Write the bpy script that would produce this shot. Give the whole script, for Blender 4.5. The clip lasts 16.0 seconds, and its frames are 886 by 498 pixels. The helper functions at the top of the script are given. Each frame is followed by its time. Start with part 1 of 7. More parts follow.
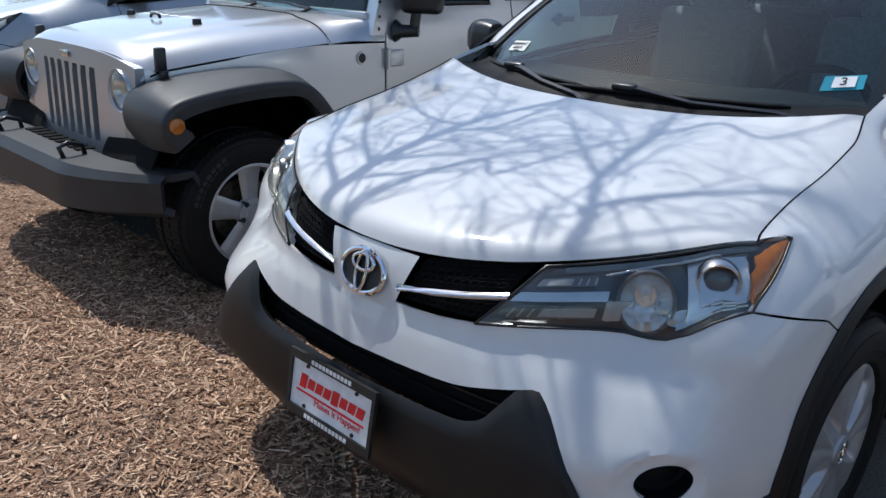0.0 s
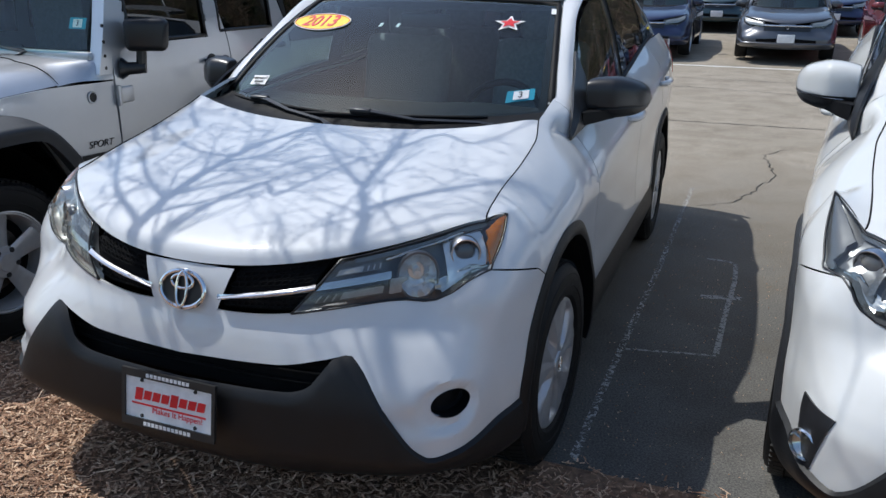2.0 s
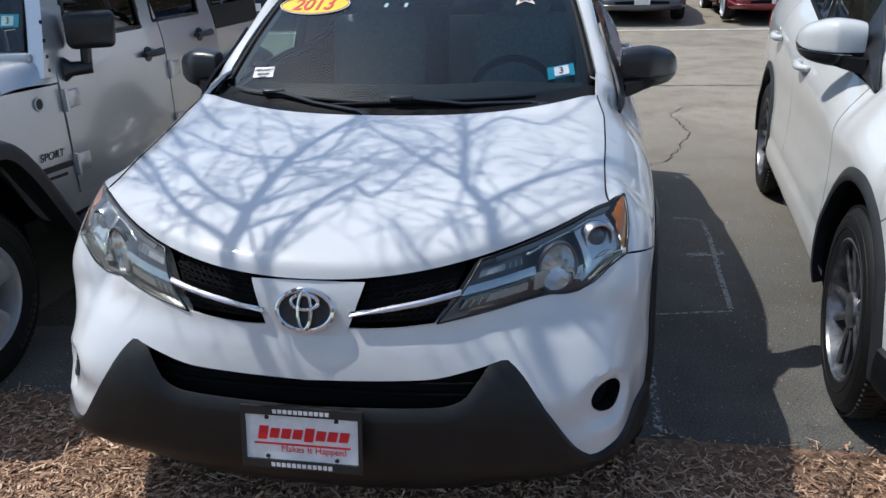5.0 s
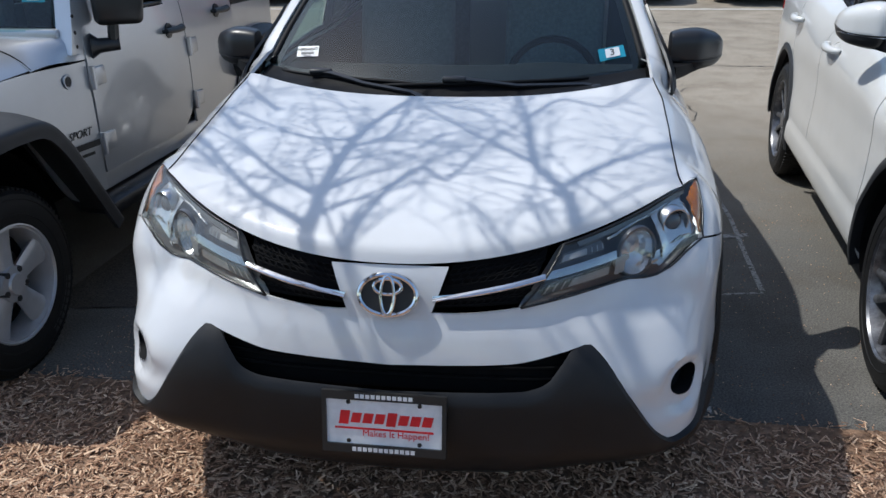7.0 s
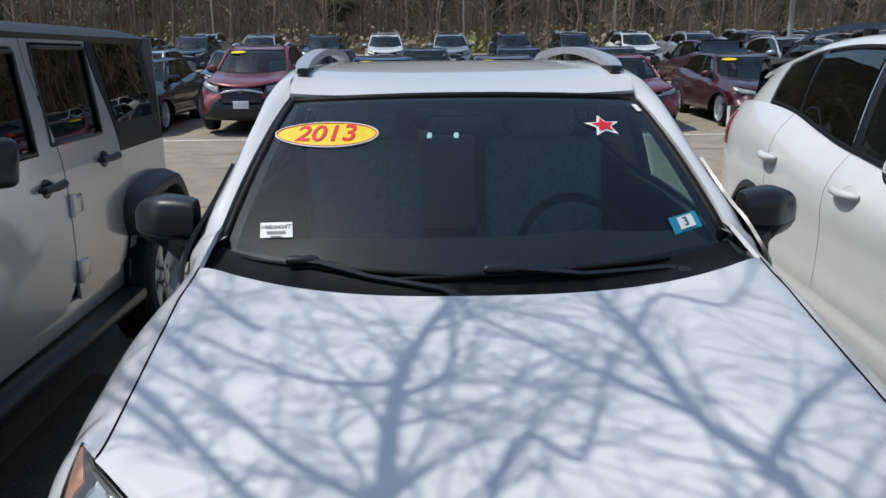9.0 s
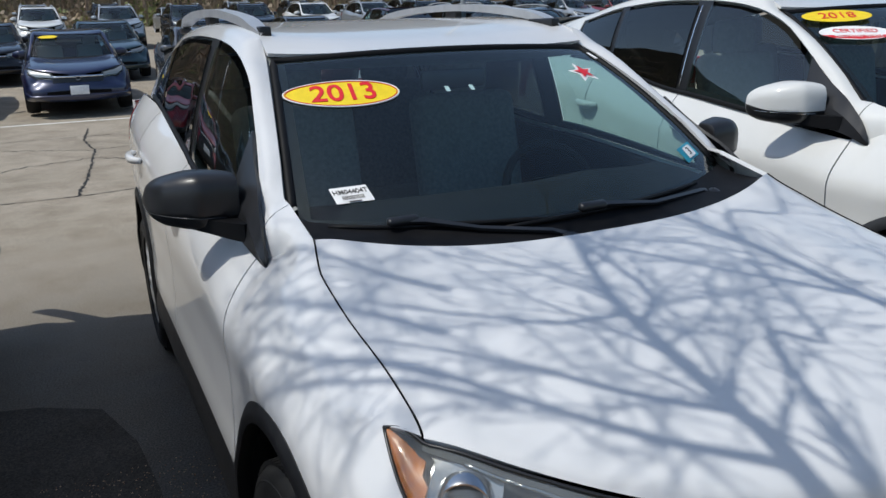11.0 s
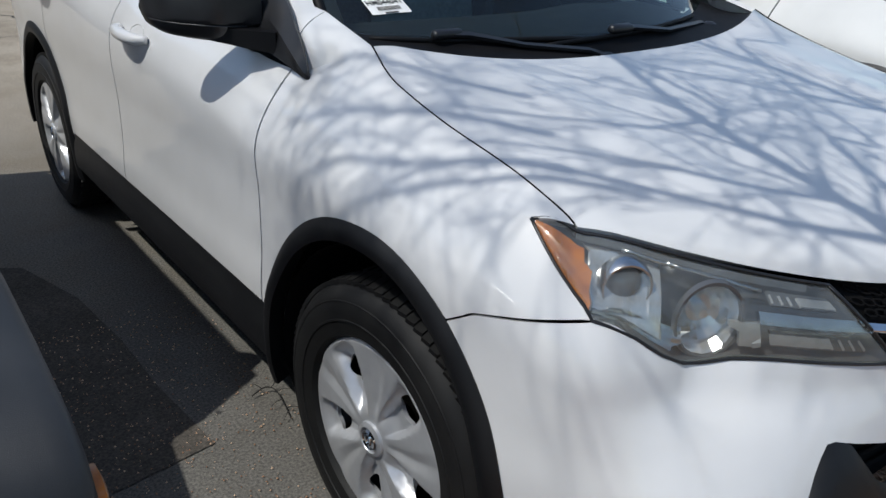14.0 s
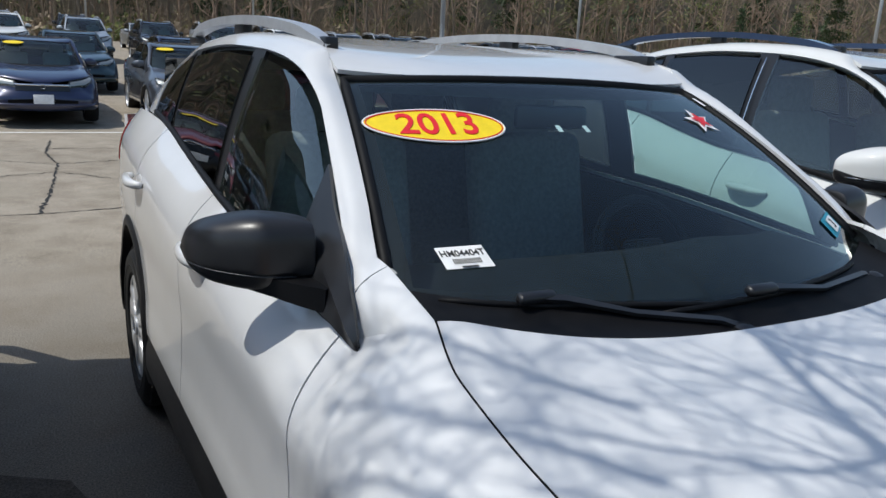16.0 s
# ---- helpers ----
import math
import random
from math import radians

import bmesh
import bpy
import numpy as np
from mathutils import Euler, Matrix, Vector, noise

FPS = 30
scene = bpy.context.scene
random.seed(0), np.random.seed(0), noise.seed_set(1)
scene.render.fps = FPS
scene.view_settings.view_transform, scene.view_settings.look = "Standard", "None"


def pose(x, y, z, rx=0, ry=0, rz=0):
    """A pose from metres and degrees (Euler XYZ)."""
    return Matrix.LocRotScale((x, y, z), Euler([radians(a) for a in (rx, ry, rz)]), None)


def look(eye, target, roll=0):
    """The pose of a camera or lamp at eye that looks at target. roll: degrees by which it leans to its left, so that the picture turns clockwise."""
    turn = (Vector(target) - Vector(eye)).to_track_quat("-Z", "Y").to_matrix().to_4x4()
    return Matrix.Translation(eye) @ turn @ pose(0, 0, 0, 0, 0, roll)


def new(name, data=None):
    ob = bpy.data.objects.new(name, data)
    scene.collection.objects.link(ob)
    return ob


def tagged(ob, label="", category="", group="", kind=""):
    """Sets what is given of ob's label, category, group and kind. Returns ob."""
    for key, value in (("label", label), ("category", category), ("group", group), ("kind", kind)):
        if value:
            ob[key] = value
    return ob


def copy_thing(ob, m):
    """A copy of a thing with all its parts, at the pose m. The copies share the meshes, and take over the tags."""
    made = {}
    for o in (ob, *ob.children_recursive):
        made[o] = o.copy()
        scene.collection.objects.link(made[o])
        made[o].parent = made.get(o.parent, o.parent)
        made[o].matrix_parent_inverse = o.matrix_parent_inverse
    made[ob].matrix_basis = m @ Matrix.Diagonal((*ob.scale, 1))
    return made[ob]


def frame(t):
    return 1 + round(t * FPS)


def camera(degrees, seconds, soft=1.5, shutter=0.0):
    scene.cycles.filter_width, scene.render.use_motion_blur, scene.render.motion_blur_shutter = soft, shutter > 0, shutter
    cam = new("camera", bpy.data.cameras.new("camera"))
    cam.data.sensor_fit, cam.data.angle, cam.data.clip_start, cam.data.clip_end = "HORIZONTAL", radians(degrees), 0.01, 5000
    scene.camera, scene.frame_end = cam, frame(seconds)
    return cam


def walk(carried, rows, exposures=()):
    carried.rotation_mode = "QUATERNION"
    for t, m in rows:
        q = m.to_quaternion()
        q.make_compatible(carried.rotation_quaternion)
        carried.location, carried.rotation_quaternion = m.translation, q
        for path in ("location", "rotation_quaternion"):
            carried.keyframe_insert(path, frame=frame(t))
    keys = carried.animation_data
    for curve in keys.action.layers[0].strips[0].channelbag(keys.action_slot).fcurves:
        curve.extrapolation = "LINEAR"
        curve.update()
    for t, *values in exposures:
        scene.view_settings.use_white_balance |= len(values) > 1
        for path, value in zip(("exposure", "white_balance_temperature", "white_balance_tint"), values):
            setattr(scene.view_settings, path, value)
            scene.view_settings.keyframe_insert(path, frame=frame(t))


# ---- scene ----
cam = camera(58.8, 16.0)
PATH = [
    (0, (1.296, -0.963, 1.445), (0.016, 0.413, 0.764), 2.0),
    (0.5, (1.354, -1.185, 1.536), (0.199, 0.301, 0.859), 2.0),
    (1, (1.425, -1.319, 1.586), (0.398, 0.264, 0.924), 1.6),
    (1.5, (1.485, -1.407, 1.602), (0.596, 0.261, 0.948), 1.0),
    (2, (1.391, -1.453, 1.579), (0.707, 0.311, 0.93), 0.6),
    (2.5, (1.273, -1.514, 1.588), (0.752, 0.315, 0.969), -0.0),
    (3, (1.172, -1.527, 1.576), (0.607, 0.3, 0.989), -1.6),
    (3.5, (0.994, -1.5, 1.568), (0.357, 0.303, 0.982), -2.9),
    (4, (0.846, -1.487, 1.572), (0.275, 0.325, 0.95), -2.4),
    (4.2, (0.798, -1.484, 1.568), (0.288, 0.338, 0.922), -2.1),
    (6.3, (0.478, -1.606, 1.635), (0.247, 0.234, 0.884), -1.8),
    (6.5, (0.455, -1.606, 1.627), (0.214, 0.229, 0.87), -1.6),
    (7, (0.388, -1.548, 1.605), (0.121, 0.282, 0.845), -0.8),
    (7.5, (0.261, -1.377, 1.592), (-0.014, 0.477, 0.894), 0.5),
    (8, (0.147, -1.196, 1.58), (-0.072, 0.701, 0.986), 1.1),
    (8.5, (-0.001, -0.958, 1.612), (-0.103, 0.974, 1.106), 0.5),
    (8.7, (-0.061, -0.848, 1.635), (-0.105, 1.093, 1.155), 0.1),
    (10.8, (-1.1, -0.484, 1.589), (-0.294, 1.254, 1.016), -1.6),
    (11, (-1.193, -0.484, 1.595), (-0.365, 1.248, 1.035), -1.6),
    (11.5, (-1.368, -0.427, 1.57), (-0.496, 1.282, 1.003), -0.7),
    (12, (-1.405, -0.365, 1.558), (-0.525, 1.32, 0.937), 0.7),
    (12.5, (-1.476, -0.272, 1.52), (-0.544, 1.359, 0.833), 0.8),
    (13, (-1.586, -0.232, 1.472), (-0.555, 1.293, 0.689), 1.2),
    (13.5, (-1.623, -0.232, 1.408), (-0.511, 1.173, 0.52), 2.4),
    (14, (-1.63, -0.22, 1.432), (-0.5, 1.202, 0.596), 2.4),
    (14.5, (-1.63, -0.19, 1.522), (-0.519, 1.34, 0.872), 1.8),
    (15, (-1.601, -0.131, 1.551), (-0.54, 1.477, 1.011), 1.5),
    (15.5, (-1.483, -0.04, 1.559), (-0.484, 1.62, 1.065), 2.3),
    (16, (-1.312, 0.112, 1.544), (-0.367, 1.812, 1.077), 2.9),
]
walk(cam, [(t, look(eye, target, roll)) for t, eye, target, roll in PATH],
     exposures=[(0, .17, 6260, 7), (6.3, .18, 6260, 7), (7.4, .20, 6260, 7), (8.2, .10, 6340, 7), (9.5, -.06, 6480, 6), (14.0, -.06, 6480, 6), (16, .02, 6480, 6)])

# ---- light ----
SUN_DIR = Vector((-0.50, 0.07, 0.866)).normalized()      # towards the sun
world = bpy.data.worlds.new("sky")
scene.world = world
world.use_nodes = True
wn, wl = world.node_tree.nodes, world.node_tree.links
sky = wn.new("ShaderNodeTexSky")
sky.sky_type, sky.sun_disc = "NISHITA", False
sky.sun_elevation = math.asin(SUN_DIR.z)
sky.sun_rotation = math.atan2(SUN_DIR.x, SUN_DIR.y)
wn["Background"].inputs["Strength"].default_value = 0.150
wl.new(sky.outputs["Color"], wn["Background"].inputs["Color"])
sun_data = bpy.data.lights.new("sun", "SUN")
sun_data.energy, sun_data.angle, sun_data.color = 3.45, radians(0.53), (1.0, 0.965, 0.92)
sun = new("sun", sun_data)
sun.matrix_world = look((-20, 0, 30), Vector((-20, 0, 30)) - SUN_DIR)


# ---- materials ----
def make(name):
    m = bpy.data.materials.new(name)
    m.use_nodes = True
    return m, m.node_tree.nodes, m.node_tree.links, m.node_tree.nodes["Principled BSDF"]


def rgb(c):
    return (c[0], c[1], c[2], 1.0) if len(c) == 3 else c


def noise_mix(nodes, links, scale, a, b, lo=0.35, hi=0.65, detail=6.0, coords="Object", rough=0.6):
    """A colour that varies between a and b by noise of that scale; gives the colour socket and the noise's own value."""
    tc = nodes.new("ShaderNodeTexCoord")
    n = nodes.new("ShaderNodeTexNoise")
    n.inputs["Scale"].default_value, n.inputs["Detail"].default_value, n.inputs["Roughness"].default_value = scale, detail, rough
    links.new(tc.outputs[coords], n.inputs["Vector"])
    r = nodes.new("ShaderNodeMapRange")
    r.inputs["From Min"].default_value, r.inputs["From Max"].default_value = lo, hi
    links.new(n.outputs["Fac"], r.inputs["Value"])
    mx = nodes.new("ShaderNodeMix")
    mx.data_type = "RGBA"
    mx.inputs["A"].default_value, mx.inputs["B"].default_value = rgb(a), rgb(b)
    links.new(r.outputs["Result"], mx.inputs["Factor"])
    return mx.outputs["Result"], n.outputs["Fac"], r.outputs["Result"]


def bumped(nodes, links, bsdf, socket, strength, distance):
    b = nodes.new("ShaderNodeBump")
    b.inputs["Strength"].default_value, b.inputs["Distance"].default_value = strength, distance
    links.new(socket, b.inputs["Height"])
    links.new(b.outputs["Normal"], bsdf.inputs["Normal"])


def plain(name, a, rough=0.5, metal=0.0, b=None, scale=30.0, coat=0.0, bump=0.0, dist=0.002, bscale=None, coat_rough=0.03, spec=0.5):
    """A surface with a slight variation of colour and roughness, and if wanted grain."""
    m, n, l, p = make(name)
    b = b or tuple(min(1, v * 0.86) for v in a)
    col, val, fac = noise_mix(n, l, scale, a, b)
    l.new(col, p.inputs["Base Color"])
    p.inputs["Metallic"].default_value, p.inputs["Specular IOR Level"].default_value = metal, spec
    rr = n.new("ShaderNodeMapRange")
    rr.inputs["To Min"].default_value, rr.inputs["To Max"].default_value = rough * 0.85, min(1, rough * 1.2)
    l.new(val, rr.inputs["Value"])
    l.new(rr.outputs["Result"], p.inputs["Roughness"])
    p.inputs["Coat Weight"].default_value, p.inputs["Coat Roughness"].default_value = coat, coat_rough
    if bump:
        _, v2, _ = noise_mix(n, l, bscale or scale * 6, a, b)
        bumped(n, l, p, v2, bump, dist)
    return m


def paint(name, a, metal=0.0, rough=0.35, flake=0.0):
    """Car paint under a clear coat, with a thin film of dust."""
    m, n, l, p = make(name)
    col, val, fac = noise_mix(n, l, 3.0, a, tuple(v * 0.94 for v in a))
    l.new(col, p.inputs["Base Color"])
    p.inputs["Metallic"].default_value, p.inputs["Roughness"].default_value = metal, rough
    p.inputs["Coat Weight"].default_value, p.inputs["Specular IOR Level"].default_value = 1.0, (.5 if metal else .12)
    _, v2, f2 = noise_mix(n, l, 9.0, a, a, 0.3, 0.75)
    rr = n.new("ShaderNodeMapRange")
    rr.inputs["To Min"].default_value, rr.inputs["To Max"].default_value = 0.02, 0.09
    l.new(f2, rr.inputs["Value"])
    l.new(rr.outputs["Result"], p.inputs["Coat Roughness"])
    if flake:
        _, v3, _ = noise_mix(n, l, 1800.0, a, a)
        bumped(n, l, p, v3, flake, 0.0005)
    return m


def glass(name, tint, gloss=1.0, rough=0.0, haze=0.0, ior=1.5, film=(0.62, 0.64, 0.58)):
    """A thin pane: tinted, clear, with mirrored light by Fresnel; haze: the share of milky scatter."""
    m, n, l, p = make(name)
    n.remove(p)
    out = n["Material Output"]
    tr = n.new("ShaderNodeBsdfTransparent")
    tr.inputs["Color"].default_value = rgb(tint)
    gl = n.new("ShaderNodeBsdfGlossy")
    gl.inputs["Roughness"].default_value = rough
    lw = n.new("ShaderNodeLayerWeight")
    lw.inputs["Blend"].default_value = 0.5
    po = n.new("ShaderNodeMath")
    po.operation = "POWER"
    po.inputs[1].default_value = 4.2
    l.new(lw.outputs["Facing"], po.inputs[0])
    mu = n.new("ShaderNodeMapRange")
    f0 = ((ior - 1) / (ior + 1)) ** 2
    mu.inputs["To Min"].default_value, mu.inputs["To Max"].default_value = min(1, 2 * f0 * gloss), min(1, gloss)
    l.new(po.outputs["Value"], mu.inputs["Value"])
    mx = n.new("ShaderNodeMixShader")
    l.new(mu.outputs["Result"], mx.inputs["Fac"])
    base = tr.outputs["BSDF"]
    if haze:
        df = n.new("ShaderNodeBsdfDiffuse")
        df.inputs["Color"].default_value = rgb(film)
        hm = n.new("ShaderNodeMixShader")
        _, v, f = noise_mix(n, l, 14.0, (0, 0, 0), (1, 1, 1))
        hr = n.new("ShaderNodeMapRange")
        hr.inputs["To Min"].default_value, hr.inputs["To Max"].default_value = haze * 0.5, haze
        l.new(f, hr.inputs["Value"])
        l.new(hr.outputs["Result"], hm.inputs["Fac"])
        l.new(base, hm.inputs[1])
        l.new(df.outputs["BSDF"], hm.inputs[2])
        base = hm.outputs["Shader"]
    l.new(base, mx.inputs[1])
    l.new(gl.outputs["BSDF"], mx.inputs[2])
    l.new(mx.outputs["Shader"], out.inputs["Surface"])
    return m


WHITE = paint("white paint", (0.65, 0.65, 0.655))
WHITE2 = paint("pearl white paint", (0.65, 0.65, 0.635))
SILVER = paint("silver metallic paint", (0.55, 0.565, 0.59), metal=0.65, rough=0.30, flake=0.05)
BLACK = plain("black textured plastic", (0.005, 0.0053, 0.0063), 0.48, b=(0.009, 0.0093, 0.0105), scale=6, spec=0.35, bump=0.25, dist=0.001, bscale=900)
SATIN = plain("black satin plastic", (0.012, 0.012, 0.013), 0.32, b=(0.018, 0.018, 0.02), scale=5)
GREYPL = plain("weathered grey plastic", (0.018, 0.019, 0.021), 0.50, b=(0.030, 0.031, 0.034), scale=5, bump=0.3, dist=0.001, bscale=700)
# Near black: the shade inside gaps, bays and grilles is put into this colour.
DARK = plain("dark inside", (0.0045, 0.0045, 0.005), 0.85, spec=0.15)
CHROME = plain("chrome", (0.75, 0.76, 0.78), 0.06, metal=1.0, b=(0.7, 0.71, 0.73))
ALLOY = plain("silver wheel paint", (0.56, 0.57, 0.59), 0.33, metal=0.5, b=(0.48, 0.49, 0.51), scale=12)
ALLOYD = plain("dark wheel paint", (0.06, 0.062, 0.066), 0.35, metal=0.6)
RUBBER = plain("tyre rubber", (0.006, 0.006, 0.0065), 0.62, b=(0.010, 0.0099, 0.0098), scale=14, bump=0.3, dist=0.001, bscale=400, spec=0.3)
COWL = plain("black cowl rubber", (0.004, 0.004, 0.005), 0.6, scale=8, spec=0.2)
LAMPGREY = plain("dark grey lamp bezel", (0.14, 0.145, 0.155), 0.28, metal=0.45, scale=10)
STEEL = plain("brake steel", (0.25, 0.23, 0.21), 0.45, metal=0.9, b=(0.15, 0.10, 0.07))
FABRIC = plain("grey seat cloth", (0.24, 0.24, 0.245), 0.9, b=(0.18, 0.18, 0.185), scale=60, bump=0.4, dist=0.002)
DASH = plain("dark dashboard plastic", (0.009, 0.0095, 0.011), 0.75, spec=0.2, bump=0.3, dist=0.001, bscale=500)
LINER = plain("pale cabin lining", (0.30, 0.31, 0.30), 0.9)
# The bluish haze film puts a trace of sky reflection into the glass.
WSHIELD = glass("windscreen glass", (0.60, 0.80, 0.80), ior=1.44, haze=0.005, film=(0.38, 0.57, 0.62))
SIDEGL = glass("side window glass", (0.64, 0.78, 0.73), gloss=1.35, ior=1.55)
LAMPSILVER = plain("pale lamp plastic", (0.34, 0.35, 0.37), 0.35, metal=0.25, scale=60)
LAMPCHROME = plain("satin lamp reflector", (0.60, 0.61, 0.63), 0.24, metal=1.0, scale=40)
PRIVGL = glass("privacy glass", (0.06, 0.065, 0.065), ior=1.6)
LAMPBRIGHT = plain("bright lamp reflector", (0.80, 0.81, 0.84), 0.16, metal=0.75, scale=40)
LENS = glass("clear lamp lens", (0.90, 0.92, 0.90), ior=1.45)
LENSHAZE = glass("clouded lamp lens", (0.84, 0.85, 0.80), ior=1.45, rough=0.05, haze=0.105, film=(0.72, 0.74, 0.74))
AMBER = plain("amber lamp plastic", (0.50, 0.150, 0.004), 0.30, b=(0.34, 0.090, 0.002), scale=60, coat=.5)
REDLENS = plain("red lamp plastic", (0.35, 0.01, 0.012), 0.15, coat=0.8)
YELLOW = plain("yellow decal", (0.85, 0.62, 0.01), 0.45)
RED = plain("red decal", (0.70, 0.012, 0.02), 0.45)
PAPER = plain("white paper", (0.80, 0.80, 0.80), 0.6)
INK = plain("black ink", (0.015, 0.015, 0.015), 0.5)
TEAL = plain("teal sticker", (0.02, 0.30, 0.42), 0.45)


# ---- shaping ----
def sm(pairs):
    """A smooth curve through (x, y) pairs, level beyond its ends."""
    xs, ys = np.array([p[0] for p in pairs], float), np.array([p[1] for p in pairs], float)
    d = np.diff(ys) / np.diff(xs)
    m = np.zeros(len(xs))
    for i in range(1, len(xs) - 1):
        m[i] = 0 if d[i - 1] * d[i] <= 0 else 2 * d[i - 1] * d[i] / (d[i - 1] + d[i])
    m[0], m[-1] = d[0], d[-1]

    def at(x):
        if x <= xs[0]:
            return float(ys[0])
        if x >= xs[-1]:
            return float(ys[-1])
        i = int(np.searchsorted(xs, x) - 1)
        h = xs[i + 1] - xs[i]
        t = (x - xs[i]) / h
        return float((1 + 2 * t) * (1 - t) ** 2 * ys[i] + t * (1 - t) ** 2 * h * m[i] + t * t * (3 - 2 * t) * ys[i + 1] + t * t * (t - 1) * h * m[i + 1])
    return at


def catmull(points, n):
    """n points on a smooth curve through the given ones."""
    ps = [Vector(p) for p in points]
    ps = [2 * ps[0] - ps[1]] + ps + [2 * ps[-1] - ps[-2]]
    out = []
    for k in range(n):
        f = k / (n - 1) * (len(ps) - 3)
        i = min(int(f), len(ps) - 4)
        t = f - i
        a, b, c, d = ps[i:i + 4]
        out.append(0.5 * (2 * b + (c - a) * t + (2 * a - 5 * b + 4 * c - d) * t * t + (3 * b - a - 3 * c + d) * t ** 3))
    return out


def step(a, b, x):
    t = min(1, max(0, (x - a) / (b - a)))
    return t * t * (3 - 2 * t)


def lerp(a, b, t):
    return a + (b - a) * t


def part(name, bm, material, parent=None, label="", smooth=True, auto=35):
    """Links a bmesh as one mesh object under its thing."""
    me = bpy.data.meshes.new(name)
    if smooth:
        lim = radians(auto)
        for f in bm.faces:
            f.smooth = True
        for e in bm.edges:
            if len(e.link_faces) == 2 and e.calc_face_angle(0) > lim:
                e.smooth = False
    bm.to_mesh(me)
    bm.free()
    for mm in material if isinstance(material, (list, tuple)) else [material]:
        me.materials.append(mm)
    ob = new(name, me)
    if parent is not None:
        ob.parent = parent
    if label:
        ob["label"] = label
    return ob


def thing(name, label, category, group="", at=None):
    ob = new(name)
    ob.empty_display_size = 0.2
    if at is not None:
        ob.matrix_world = at
    return tagged(ob, label, category, group)


def sheet(fn, nu, nv, inside=None, flange=0.012, hole=None):
    """A panel: fn(u, v) for u, v from 0 to 1; its rim is folded towards the point inside. hole: (test, snap) on (u, v)."""
    bm = bmesh.new()
    uv = {}
    g = [[bm.verts.new(fn(i / nu, j / nv)) for j in range(nv + 1)] for i in range(nu + 1)]
    for i in range(nu + 1):
        for j in range(nv + 1):
            uv[g[i][j]] = (i / nu, j / nv)
    for i in range(nu):
        for j in range(nv):
            quad = [g[i][j], g[i + 1][j], g[i + 1][j + 1], g[i][j + 1]]
            if hole and any(hole[0](*uv[v]) for v in quad):
                continue
            bm.faces.new(quad)
    bmesh.ops.delete(bm, geom=[v for v in bm.verts if not v.link_faces], context="VERTS")
    if hole:
        for v in bm.verts:
            i, j = uv[v]
            if v.is_boundary and 0 < i < 1 and 0 < j < 1:
                v.co = fn(*hole[1](i, j))
    bmesh.ops.remove_doubles(bm, verts=bm.verts, dist=1e-5)
    bm.normal_update()
    if inside is not None:
        ins = Vector(inside)
        mid = sum((f.calc_center_median() for f in bm.faces), Vector()) / max(1, len(bm.faces))
        nrm = sum((f.normal * f.calc_area() for f in bm.faces), Vector())
        if nrm.dot(ins - mid) > 0:
            bmesh.ops.reverse_faces(bm, faces=bm.faces)
            bm.normal_update()
    if flange:
        edges = [e for e in bm.edges if e.is_boundary]
        normals = {v: v.normal.copy() for e in edges for v in e.verts}
        r = bmesh.ops.extrude_edge_only(bm, edges=edges)
        ring = [v for v in r["geom"] if isinstance(v, bmesh.types.BMVert)]
        src = {}
        for v in ring:
            for e in v.link_edges:
                o = e.other_vert(v)
                if o in normals:
                    src[v] = normals[o]
        for v in ring:
            v.co -= src.get(v, v.normal) * flange
        bmesh.ops.recalc_face_normals(bm, faces=[f for f in bm.faces])
        bm.normal_update()
    return bm


def box(cx, cy, cz, sx, sy, sz, bevel=0.0, seg=2, m=None):
    bm = bmesh.new()
    bmesh.ops.create_cube(bm, size=1.0, matrix=Matrix.Translation((cx, cy, cz)) @ Matrix.Diagonal((sx, sy, sz, 1)))
    if bevel:
        bmesh.ops.bevel(bm, geom=bm.edges[:], offset=bevel, segments=seg, profile=0.5, affect="EDGES")
    if m is not None:
        bmesh.ops.transform(bm, matrix=m, verts=bm.verts)
    return bm


def join(*bms):
    """All in the first."""
    for b in bms[1:]:
        me = bpy.data.meshes.new("tmp")
        b.to_mesh(me)
        b.free()
        bms[0].from_mesh(me)
        bpy.data.meshes.remove(me)
    return bms[0]


def moved(bm, m):
    bmesh.ops.transform(bm, matrix=m, verts=bm.verts)
    return bm


def tube(points, radius, seg=8, bm=None, cap=True):
    """A round bar along points; radius a number or one per point."""
    bm = bm or bmesh.new()
    ps = [Vector(p) for p in points]
    rs = [radius] * len(ps) if isinstance(radius, (int, float)) else list(radius)
    rings, ref = [], None
    for i, p in enumerate(ps):
        d = (ps[min(i + 1, len(ps) - 1)] - ps[max(i - 1, 0)])
        d = d.normalized() if d.length > 1e-9 else Vector((0, 0, 1))
        if ref is None:
            ref = d.orthogonal().normalized()
        ref = (ref - d * ref.dot(d))
        ref = ref.normalized() if ref.length > 1e-6 else d.orthogonal().normalized()
        side = d.cross(ref)
        rings.append([bm.verts.new(p + rs[i] * (math.cos(a) * ref + math.sin(a) * side)) for a in (2 * math.pi * k / seg for k in range(seg))])
    for a, b in zip(rings, rings[1:]):
        for k in range(seg):
            bm.faces.new((a[k], a[(k + 1) % seg], b[(k + 1) % seg], b[k]))
    if cap:
        bm.faces.new(rings[0][::-1])
        bm.faces.new(rings[-1])
    return bm


